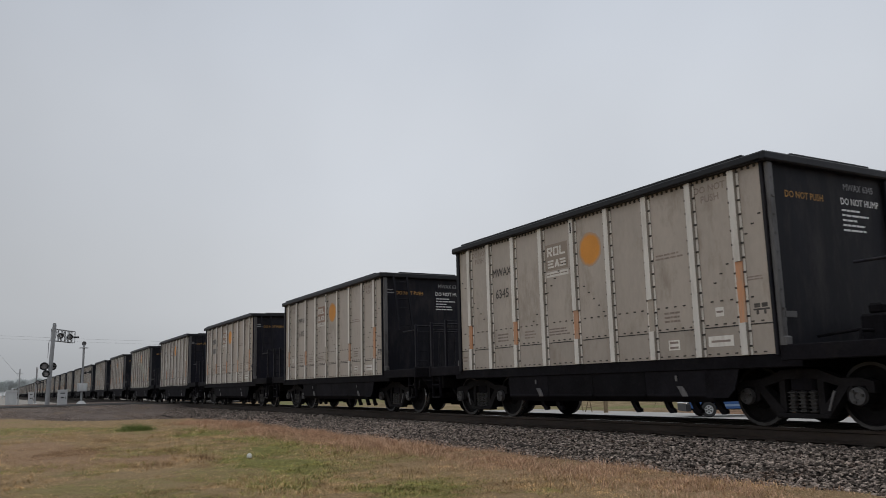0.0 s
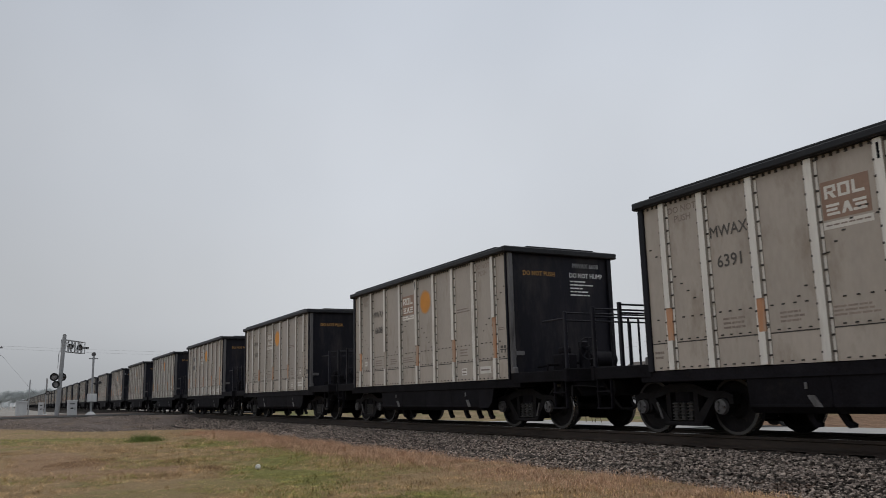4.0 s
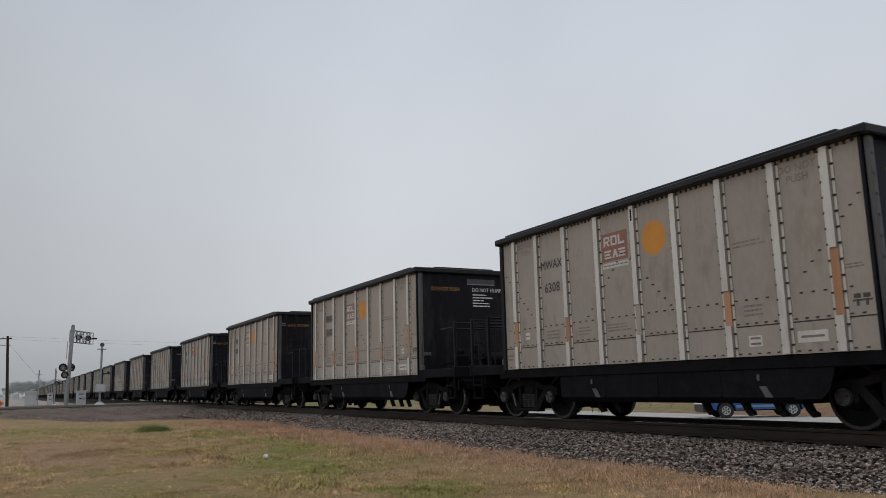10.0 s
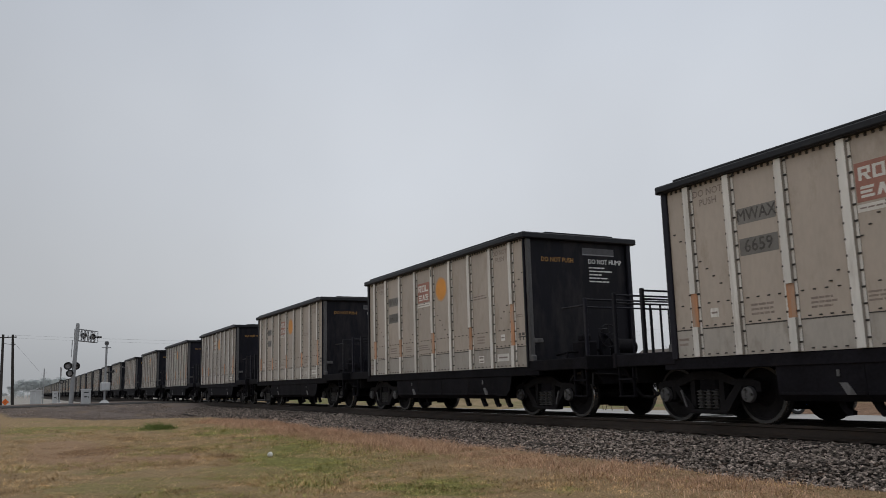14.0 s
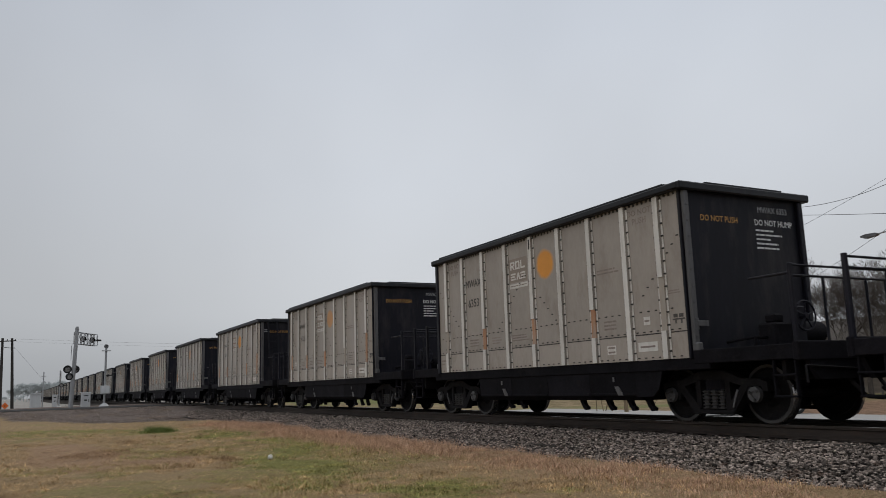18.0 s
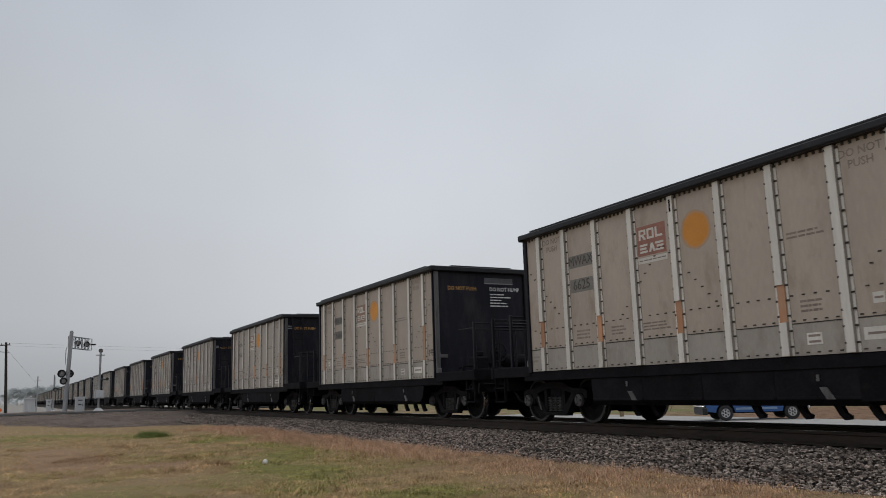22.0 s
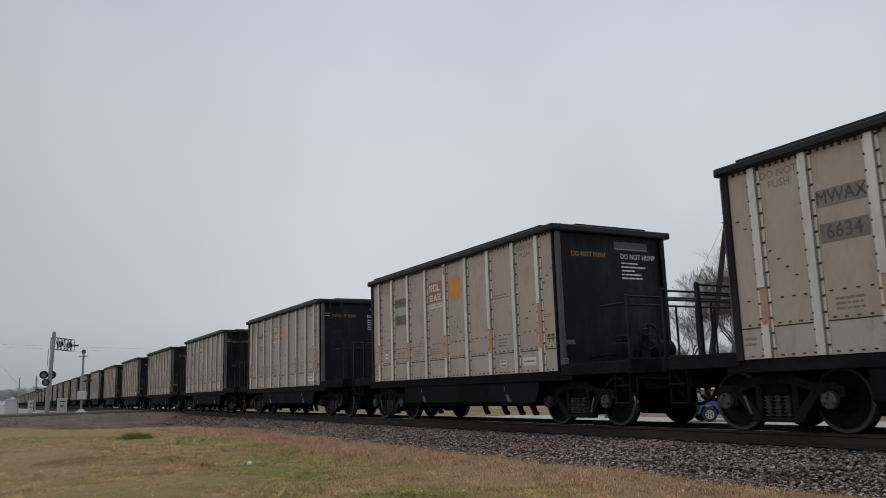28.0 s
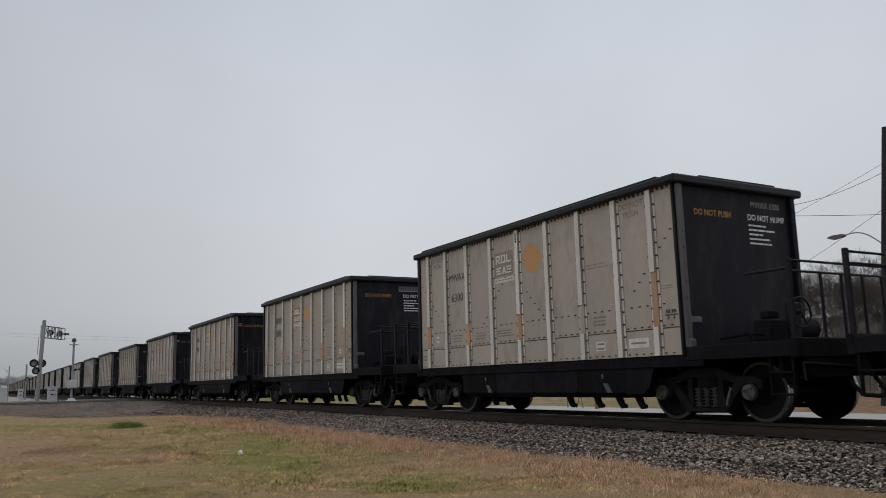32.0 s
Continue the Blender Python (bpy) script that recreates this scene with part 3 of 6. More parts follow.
by = np.array([-3.35, -2.9, -2.4, -1.95, -1.55, -1.2, 0, 1.2, 1.55, 2.0, 2.6, 3.4])
bx = np.concatenate([np.arange(-900, -60, 20), np.arange(-60, 60, 0.5), np.arange(60, 400, 20)])
BX, BY = np.meshgrid(bx, by, indexing="ij")
BZ = bed_z(BY) + np.array([noise.noise((x * 1.3, y * 1.3, 9.0)) * 0.02 for x, y in zip(BX.ravel(), BY.ravel())]).reshape(BX.shape)
BZ[:, 0] -= 0.25
BZ[:, -1] -= 0.5
BY = BY + (np.abs(BY) > 2.2) * np.array([noise.noise((x * 0.5, y * 0.2, 3.0)) * 0.22 for x, y in zip(BX.ravel(), BY.ravel())]).reshape(BX.shape)
kk = np.arange(BX.size).reshape(BX.shape)
M_BED = surface("ballast_gravel", (0.055, 0.047, 0.041), 0.95, 0, 0.55, 7.0, 26.0, 1.0, (0.05, 0.045, 0.042), (0.5, 0.7), (1, 1, 1), 0, 0.15, 0.05)
ballast_bed = tagged(new("ballast_bed", quick_mesh("ballast_bed", np.stack([BX, BY, BZ], -1),
                     np.stack([kk[:-1, :-1], kk[1:, :-1], kk[1:, 1:], kk[:-1, 1:]], -1).reshape(-1, 4), M_BED, True)),
                     "grey broken stone ballast bank under the rails", "ballast", kind="structure")


def scatter_stones(name, count, x0, x1, y0, y1, lo, hi, seed, power=1.0, level=bed_z, place=None):
    rs = np.random.RandomState(seed)
    x = x1 - (x1 - x0) * rs.rand(count) ** power
    y = y0 + (y1 - y0) * rs.rand(count)
    y = y + np.where(y < -2.5, -np.abs(rs.randn(count)) * 0.16, 0)
    if place is not None:
        keep = rs.rand(count) < place(x, y) * 0.7
        x, y, count = x[keep], y[keep], int(keep.sum())
    r = lo + (hi - lo) * rs.rand(count) ** 1.6
    z = (bed_z(y) if level is bed_z else level(x, y)) + r * (0.05 + 0.5 * rs.rand(count))
    corner = np.array([(a, b, c) for a in (-1, 1) for b in (-1, 1) for c in (-1, 1)], float)
    v = corner[None] * (0.55 + 0.45 * rs.rand(count, 8, 1)) * (0.6 + 0.6 * rs.rand(count, 1, 3)) + 0.22 * rs.randn(count, 8, 3)
    q = rs.randn(count, 4)
    q /= np.linalg.norm(q, axis=1, keepdims=True)
    w, a, b, c = q.T
    R = np.stack([1 - 2 * (b * b + c * c), 2 * (a * b - c * w), 2 * (a * c + b * w), 2 * (a * b + c * w), 1 - 2 * (a * a + c * c), 2 * (b * c - a * w),
                  2 * (a * c - b * w), 2 * (b * c + a * w), 1 - 2 * (a * a + b * b)], -1).reshape(count, 3, 3)
    v = np.einsum("nij,nkj->nki", R, v) * (0.55 * r)[:, None, None] * np.array([1.15, 1.0, 0.62]) + np.stack([x, y, z], -1)[:, None]
    f = np.array([(0, 1, 3, 2), (4, 6, 7, 5), (0, 4, 5, 1), (2, 3, 7, 6), (0, 2, 6, 4), (1, 5, 7, 3)])
    faces = (np.arange(count) * 8)[:, None, None] + f[None]
    ob = new(name, quick_mesh(name, v.reshape(-1, 3), faces.reshape(-1, 4), M_STONE))
    return tagged(ob, "loose angular grey and brown ballast stones", "ballast", kind="stuff")


scatter_stones("ballast_stones", 84000, -26, -1.5, -3.15, -0.86, 0.017, 0.047, 3)
scatter_stones("ballast_stones", 20000, -56, -26, -3.1, -0.86, 0.026, 0.066, 4, 1.3)
scatter_stones("ballast_stones", 34000, -54.5, -30, -13, -2.9, 0.016, 0.042, 7, 1.0, ground_z, apron)


def scatter_grass(name, count, r0, r1, a0, a1, height, width, material, seed, centre=None, spread=None, label="", place=None, lie=1.0, droop=1.0):
    """Single bent blades round the eye (or round a centre), thinner with distance."""
    rs = np.random.RandomState(seed)
    if centre is None:
        r = r0 * (r1 / r0) ** rs.rand(count)
        a = np.radians(a0 + (a1 - a0) * rs.rand(count))
        x, y = EYE[0] - r * np.sin(a), EYE[1] + r * np.cos(a)
        # blades stand in loose tufts
        tuft = rs.randint(0, count // 7 + 1, count)
        tr, ta = r0 * (r1 / r0) ** rs.rand(count // 7 + 1), np.radians(a0 + (a1 - a0) * rs.rand(count // 7 + 1))
        own = rs.rand(count) < 0.72
        gap = 0.0028 * tr[tuft]
        x = np.where(own, EYE[0] - tr[tuft] * np.sin(ta[tuft]) + gap * rs.randn(count), x)
        y = np.where(own, EYE[1] + tr[tuft] * np.cos(ta[tuft]) + gap * rs.randn(count), y)
        keep = (y < -3.0 - 0.35 * rs.rand(count)) & (x > -50) & (rs.rand(count) > 1.15 * apron(x, y))
        if place is not None:
            keep &= rs.rand(count) < place(x, y)
    else:
        x, y = centre[0] + spread[0] * rs.randn(count), centre[1] + spread[1] * rs.randn(count)
        keep = y < -3.0
    x, y = x[keep], y[keep]
    c = len(x)
    d = np.hypot(x - EYE[0], y - EYE[1])
    wide = width * np.maximum(1, d / 17) * (0.6 + 0.8 * rs.rand(c))
    tall = height * (0.45 + rs.rand(c) ** 1.5) * np.minimum(1.25, np.maximum(0.8, d / 14)) * (0.45 + 1.1 * value_noise(x * 2.3, y * 2.3, 21)) * (0.6 + 0.8 * value_noise(x * 0.8, y * 0.8, 22))
    t = rs.rand(c) * 2 * np.pi
    lean = tall * lie * (0.35 + 1.5 * rs.rand(c))
    z = ground_z(x, y) - 0.005
    side = np.stack([np.cos(t), np.sin(t), 0 * t], -1) * wide[:, None]
    fall = np.stack([-np.sin(t + rs.randn(c)), np.cos(t + rs.randn(c)), 0 * t], -1) * lean[:, None]
    base = np.stack([x, y, z], -1)
    up = np.stack([0 * t, 0 * t, tall], -1)
    v = np.stack([base - side, base + side, base + side * 0.75 + fall * 0.38 + up * (1.0 - 0.35 * droop), base - side * 0.75 + fall * 0.38 + up * (1.0 - 0.35 * droop),
                  base + fall + up * droop + side * 0.15, base + fall + up * droop - side * 0.15], 1)
    f = np.array([(0, 1, 2, 3), (3, 2, 4, 5)])
    faces = ((np.arange(c) * 6)[:, None, None] + f[None]).reshape(-1, 4)
    ob = new(name, quick_mesh(name, v.reshape(-1, 3), faces, material))
    return tagged(ob, label, "grass", kind="stuff")


def thinned(x, y):
    return np.clip((46 - np.hypot(x - EYE[0], y - EYE[1])) / 28, 0.0, 1)


scatter_grass("grass", 260000, 8.3, 50, 26, 97, 0.038, 0.0032, M_BLADE, 5, label="matted dry straw lawn grass", place=lambda x, y: (1 - 0.9 * worn(x, y)) * (1 - 0.8 * green(x, y)) * thinned(x, y), lie=2.1, droop=0.45)
scatter_grass("grass", 300000, 8.3, 50, 26, 97, 0.042, 0.0034, M_OLIVEBLADE, 9, label="greener grass in the dry lawn", place=lambda x, y: green(x, y) * thinned(x, y), lie=1.8, droop=0.55)
scatter_grass("grass", 90000, 8.3, 34, 40, 97, 0.026, 0.0030, M_THATCH, 6, label="short reddish thatch on the worn patch", place=worn, lie=2.0, droop=0.4)
for cx, cy, sx, sy, cnt in ((-19.5, -9.65, 0.55, 0.40, 1500), (-20.8, -9.0, 0.6, 0.25, 700), (-11.0, -8.95, 0.16, 0.16, 420), (-18.2, -7.6, 0.6, 0.2, 600), (-20.4, -4.5, 0.7, 0.14, 800), (-15.8, -7.4, 0.3, 0.12, 350),
                            (-13.5, -5.3, 0.5, 0.12, 500), (-24.0, -8.2, 0.9, 0.2, 700), (-10.2, -5.0, 0.35, 0.12, 450), (-12.0, -10.3, 0.3, 0.12, 300)):
    scatter_grass("grass", cnt, 0, 0, 0, 0, 0.024, 0.0032, M_DEADBLADE, int(-cx * 17), (cx, cy), (sx, sy), "dark dead grass lying in the lawn")
scatter_grass("grass", 1900, 0, 0, 0, 0, 0.11, 0.003, M_GREENBLADE, 286, (-28.6, -6.75), (0.36, 0.24), "tuft of fresh green grass in the dry lawn")
# tall straw where the lawn meets the stones
for i in range(24):
    cx = -5.0 - i * 1.15
    scatter_grass("grass", 2600 - 55 * i, 0, 0, 0, 0, 0.085, 0.0026, M_FRINGE, 300 + i, (cx, -3.95 - 0.2 * math.sin(i * 1.7)), (0.75, 0.50), "tall reddish straw along the ballast edge")

# ---------------------------------------------------------------- track
track = thing("railway_track", "single railway track on dark timber sleepers", "railway track", kind="structure")
RAIL = [(-0.0875, -0.189), (0.0875, -0.189), (0.0875, -0.178), (0.012, -0.150), (0.009, -0.055), (0.036, -0.042), (0.036, -0.006), (0.028, 0.0), (-0.028, 0.0), (-0.036, -0.006), (-0.036, -0.042), (-0.009, -0.055), (-0.012, -0.150), (-0.0875, -0.178)]
for side in (-1, 1):
    s = Shape()
    n = len(RAIL)
    s.prism([(y + side * 0.7535, z) for y, z in RAIL], -900, 400, "x")
    s.m[7] = 1
    part("rail", s.mesh("rail", [M_RAIL, M_RAILTOP]), track, "rusty steel rail with a polished head")
tie_mesh = Shape().box(-0.115, 0.115, -1.3, 1.3, -0.38, -0.208, 0, 0.012).mesh("sleeper", M_TIE)
plate_mesh = Shape().box(-0.09, 0.09, -0.17, 0.17, -0.212, -0.187, 0, 0.004).mesh("tie_plate", M_RAIL)
for i in range(150):
    x = 12 - i * 0.52
    tie = part("sleeper", tie_mesh, track, at=pose(x, random.uniform(-0.03, 0.03), 0, 0, 0, random.uniform(-1, 1)))
    if x > -40:
        for side in (-1, 1):
            part("tie_plate", plate_mesh, tie, at=pose(0, side * 0.7535, 0))


# ---------------------------------------------------------------- hopper cars
# Car space: x forward, the body's middle at x = 0, rail top at z = 0.
RIB_D = 0.066
BAND_D = 0.040
FRONT_IN = 0.085         # the front end wall stands this far back under the rim
SHEET_Y = 1.44          # side sheet
TOP, BOTTOM = 3.93, 1.05
RIBS = [HALF - q for q in (0.63, 1.50, 2.50, 3.49, 4.49, 5.51, 6.52, 7.49, 8.34)]
FRONT_AXLE = HALF + 0.80
REAR_AXLE = -HALF - 0.60
AXLES = 1.778
FRONT_DECK, REAR_DECK = HALF + 1.92, -HALF - 1.55


@once
def side_sheet_mesh(material, side):
    s = Shape()
    s.box(-HALF + 0.06, HALF - 0.11, side * SHEET_Y - 0.006, side * SHEET_Y + 0.006, 1.482, TOP - 0.08)
    return s.mesh("side_sheet", material)


@once
def lower_sheet_mesh(material, side):
    s = Shape()
    s.box(-HALF + 0.06, HALF - 0.11, side * SHEET_Y - 0.006, side * SHEET_Y + 0.006, BOTTOM, 1.479)
    return s.mesh("lower_sheet", material)


@once
def rib_slot_mesh():
    y = -(SHEET_Y + RIB_D)
    return Shape().box(-0.018, 0.018, y - 0.002, y + 0.004, TOP - 0.40, TOP - 0.19).mesh("slot", M_UNDER)


@once
def end_sheet_mesh(front):
    x = (HALF - FRONT_IN) if front else (-HALF + 0.02)
    s = Shape()
    s.box(x - 0.006, x + 0.006, -SHEET_Y + 0.01, SHEET_Y - 0.01, BOTTOM, TOP - 0.08)
    return s.mesh("end_sheet", M_BLACK)


@once
def rib_mesh(side, band=None):
    """A hat-shaped stiffener with bolted flanges; its cover plate is missing along the band."""
    y0 = SHEET_Y + 0.006
    spans = [(BOTTOM + 0.005, TOP - 0.13, RIB_D)] if band is None else [(BOTTOM + 0.005, band[0], RIB_D), (band[0], band[1], BAND_D), (band[1], TOP - 0.13, RIB_D)]
    s = Shape()
    for z0, z1, deep in spans:
        y1 = SHEET_Y + deep
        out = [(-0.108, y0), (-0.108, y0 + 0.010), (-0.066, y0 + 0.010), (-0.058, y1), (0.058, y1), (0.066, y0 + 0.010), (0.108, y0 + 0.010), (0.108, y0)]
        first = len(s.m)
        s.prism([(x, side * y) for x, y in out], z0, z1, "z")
        # cap and flanges take the pale paint; webs keep the painted-in shade
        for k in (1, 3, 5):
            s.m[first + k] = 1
    return s.mesh("rib", [M_WEB_SHADED, M_RIB])


@once
def rib_bolts_mesh(side):
    s = Shape()
    y = SHEET_Y + 0.016
    for i in range(13):
        z = 1.18 + i * 0.215
        for x in (-0.084, 0.084):
            s.box(x - 0.024, x + 0.024, min(side * y, side * (y + 0.018)), max(side * y, side * (y + 0.018)), z - 0.013, z + 0.013)
    return s.mesh("rib_bolt", M_BOLT)


@once
def rivet_rows_mesh(side):
    """Bolt heads on the seams and along the slope sheets' edges."""
    s = Shape()
    a, b = side * (SHEET_Y + 0.006), side * (SHEET_Y + 0.02)
    lo, hi = min(a, b), max(a, b)

    def dot(x, z):
        if min(abs(x - r) for r in RIBS) > 0.13:
            s.box(x - 0.022, x + 0.022, lo, hi, z - 0.0095, z + 0.0095)
    for z, step in ((1.09, 0.17), (1.53, 0.17), (1.88, 0.19)):
        for i in range(int(8.7 / step)):
            dot(-4.36 + i * step, z)
    for c, z0 in ((-0.35, 3.0), (4.42, 3.2), (-4.42, 3.2)):
        for i in range(9):
            for sg in (-1, 1):
                x = c + sg * (0.05 + 0.13 * i)
                if abs(x) < 4.3:
                    dot(x, z0 - 0.13 * i)
    for i in range(80):
        x = -4.35 + i * 0.11
        s.box(x - 0.02, x + 0.02, lo, hi, TOP - 0.165 - 0.008 * (i % 2), TOP - 0.125)
    return s.mesh("seam_bolt", M_BOLT)


@once
def seam_mesh(side):
    s = Shape()
    a, b = side * (SHEET_Y + 0.006), side * (SHEET_Y + 0.012)
    for z in (1.49,):
        s.box(-HALF + 0.1, HALF - 0.1, min(a, b), max(a, b), z - 0.007, z + 0.007)
    return s.mesh("seam", M_BOLT)


@once
def side_chord_mesh(side):
    s = Shape()
    y0, y1 = side * 1.40, side * 1.585
    s.box(-HALF, HALF, min(y0, y1), max(y0, y1), TOP - 0.12, TOP, 0, 0.022)
    s.box(-HALF + 0.36, HALF - 0.36, min(y0, y1) + 0.03, max(y0, y1) - 0.02, TOP - 0.004, TOP + 0.04, 0, 0.012)
    return s.mesh("top_chord", M_CHORD)


@once
def end_chord_mesh(front):
    s = Shape()
    x = HALF if front else -HALF
    a, b = (x - 0.16, x + 0.06) if front else (x - 0.06, x + 0.16)
    s.box(a, b, -1.575, 1.575, TOP - 0.13, TOP + 0.004, 0, 0.022)
    s.box(min(a, b) + 0.03, max(a, b) - 0.03, -0.95, 0.9, TOP + 0.004, TOP + 0.035, 0, 0.008)
    return s.mesh("end_chord", M_CHORD)


@once
def corner_post_mesh(front, side):
    s = Shape()
    x = (HALF - 0.13) if front else (-HALF + 0.11)
    d = 1 if front else -1
    y0, y1 = side * 1.425, side * 1.485
    w = 0.05 if front else 0.12
    s.box(min(x, x + d * w), max(x, x + d * w), min(y0, y1), max(y0, y1), BOTTOM - 0.02, TOP - 0.12, 0, 0.01)
    return s.mesh("corner_post", M_BLACK)


@once
def corner_angle_mesh(front, side):
    """The bolted steel angle on the end wall's edge, flared at its foot."""
    s = Shape()
    x = (HALF - FRONT_IN + 0.007) if front else (-HALF + 0.01)
    d = 1 if front else -1
    y0, y1 = side * 1.33, side * 1.445
    s.box(min(x, x + d * 0.075), max(x, x + d * 0.075), min(y0, y1), max(y0, y1), BOTTOM - 0.04, TOP - 0.13, 0, 0.014)
    s.box(min(x, x + d * 0.14), max(x, x + d * 0.14), min(y0, y1), max(y0, y1), BOTTOM - 0.05, BOTTOM + 0.24, 0, 0.02)
    for i in range(9):
        z = 1.4 + i * 0.27
        s.box(min(x + d * 0.075, x + d * 0.09), max(x + d * 0.075, x + d * 0.09), (y0 + y1) / 2 - 0.02, (y0 + y1) / 2 + 0.02, z - 0.015, z + 0.015)
    return s.mesh("corner_angle", M_POST if side < 0 else M_BLACK)


@once
def hopper_floor_mesh():
    s = Shape()
    for x0, x1 in ((-HALF + 0.05, -2.2), (2.2, HALF - 0.13)):
        lo, hi = (2.6, 1.1) if x0 < 0 else (1.1, 2.6)
        s.poly([(x0, -1.43, lo), (x1, -1.43, hi), (x1, 1.43, hi), (x0, 1.43, lo)], [(0, 1, 2, 3)])
    s.poly([(-2.2, -1.43, 1.1), (2.2, -1.43, 1.1), (2.2, 1.43, 1.1), (-2.2, 1.43, 1.1)], [(0, 1, 2, 3)])
    return s.mesh("slope_floor", M_UNDER)


@once
def side_sill_mesh(side):
    s = Shape()
    y0, y1 = side * 1.34, side * 1.437
    s.box(-HALF - 0.25, HALF + 0.25, min(y0, y1), max(y0, y1), 0.86, BOTTOM - 0.003, 0, 0.012)
    return s.mesh("side_sill", M_UNDER)


@once
def centre_sill_mesh():
    s = Shape()
    s.box(REAR_DECK - 0.05, FRONT_DECK + 0.05, -0.22, 0.22, 0.72, 1.03, 0, 0.02)
    for x in (FRONT_AXLE - AXLES / 2, REAR_AXLE + AXLES / 2):
        s.box(x - 0.22, x + 0.22, -1.3, 1.3, 0.86, 1.03, 0, 0.03)
    return s.mesh("centre_sill", M_UNDER)


@once
def hopper_bay_mesh(wide):
    """One discharge trough: its sides lean in to the door beam."""
    s = Shape()
    h = wide / 2
    s.prism([(-1.42, 1.02), (1.42, 1.02), (1.39, 0.46), (1.28, 0.37), (-1.28, 0.37), (-1.39, 0.46)], -h + 0.002, h - 0.002, "x")
    s.box(-h + 0.02, h - 0.02, -1.408, -1.38, 0.455, 0.50, 0, 0.006)
    return s.mesh("hopper_bay", M_UNDER)


@once
def bay_gusset_mesh(side):
    """Plate that carries the bay's side forward over the truck."""
    y0, y1 = side * 1.385, side * 1.41
    s = Shape()
    s.prism([(2.945, 0.43), (3.36, 0.44), (3.50, 0.56), (3.66, 1.02), (2.945, 1.02)], min(y0, y1), max(y0, y1))
    return s.mesh("bay_gusset", M_UNDER)


@once
def door_hook_mesh():
    s = Shape()
    s.prism([(-0.05, 0.40), (0.07, 0.40), (0.13, 0.27), (0.20, 0.235), (0.19, 0.185), (0.11, 0.175), (0.04, 0.25)], -1.12, -1.04)
    return s.mesh("door_hook", M_UNDER)


@once
def brace_plate_mesh():
    s = Shape()
    s.prism([(-0.05, 0.62), (0.06, 0.62), (0.18, 0.46), (0.05, 0.46)], -1.414, -1.396)
    s.box(-0.075, -0.03, -1.426, -1.405, 0.70, 0.79, 0, 0.006)
    return s.mesh("brace_plate", M_POST)


@once
def deck_mesh(front):
    x0, x1 = (HALF - 0.075, FRONT_DECK) if front else (REAR_DECK, -HALF + 0.02)
    s = Shape()
    s.box(x0, x1, -1.45, 1.45, 1.06, 1.13, 0, 0.012)
    ex = (x1 - 0.1, x1) if front else (x0, x0 + 0.1)
    s.box(ex[0], ex[1], -1.47, 1.47, 0.93, 1.20, 0, 0.015)
    s.prism([(-1.25, 0.94), (1.25, 0.94), (1.05, 0.66), (-1.05, 0.66)], ex[0], ex[1] - 0.02, "x")
    for y in (-1.45, 1.37):
        s.box(x0, x1, y, y + 0.08, 0.95, 1.17, 0, 0.012)
    return s.mesh("end_platform", M_UNDER)


@once
def rail_post_mesh(h, w=0.045):
    return Shape().box(-w, w, -w, w, 1.1, h, 0, 0.01).mesh("railing_post", M_BLACK)


@once
def cross_rail_mesh(y0, y1):
    return Shape().tube((0, y0, 0), (0, y1, 0), 0.018, 8).mesh("handrail", M_BLACK, True)


@once
def long_rail_mesh(length):
    return Shape().tube((0, 0, 0), (length, 0, 0), 0.020, 8).mesh("handrail", M_BLACK, True)


@once
def step_mesh():
    s = Shape()
    for z in (0.42, 0.72):
        s.box(-0.2, 0.2, -0.05, 0.05, z, z + 0.03, 0, 0.006)
    for x in (-0.2, 0.17):
        s.box(x, x + 0.03, -0.03, 0.03, 0.42, 1.08, 0, 0.006)
    return s.mesh("sill_step", M_UNDER)


@once
def ladder_mesh():
    """Two flat stiles that lean out from the end wall's top."""
    s = Shape()
    for y in (-1.18, -0.76):
        s.prism([(HALF + 0.06, TOP - 0.1), (HALF + 0.10, TOP - 0.1), (HALF + 0.46, 2.28), (HALF + 0.42, 2.28)], y - 0.03, y + 0.03)
    for y in (-0.66, -0.28):
        s.box(HALF + 0.45, HALF + 0.48, y - 0.02, y + 0.02, 1.13, 2.3, 0, 0.006)
    return s.mesh("ladder", M_LADDER)


@once
def rung_mesh():
    return Shape().tube((0, -0.21, 0), (0, 0.21, 0), 0.015, 6).mesh("rung", M_LADDER, True)


@once
def coupler_mesh():
    s = Shape()
    s.box(-0.6, 0.06, -0.17, 0.17, 0.72, 1.0, 0, 0.03)
    s.prism([(0.0, -0.18), (0.26, -0.2), (0.36, -0.1), (0.24, -0.02), (0.24, 0.12), (0.16, 0.2), (0.0, 0.18)], 0.70, 1.04, "z")
    for sg, drop in ((-0.32, 0.40), (0.34, 0.46)):
        hose = [(-0.25, sg, 0.82), (-0.1, sg, 0.60), (0.05, sg * 0.8, drop), (0.25, sg * 0.55, drop - 0.02), (0.40, sg * 0.4, drop + 0.06)]
        for p, q in zip(hose, hose[1:]):
            s.tube(p, q, 0.03, 8)
    s.tube((-0.05, -0.25, 0.80), (-0.05, -1.35, 0.86), 0.018, 6)
    s.tube((-0.05, -1.35, 0.86), (0.0, -1.40, 0.62), 0.018, 6)
    s.box(-0.5, -0.42, -1.3, 1.3, 0.66, 0.95, 0, 0.015)
    return s.mesh("coupler", M_CAST)


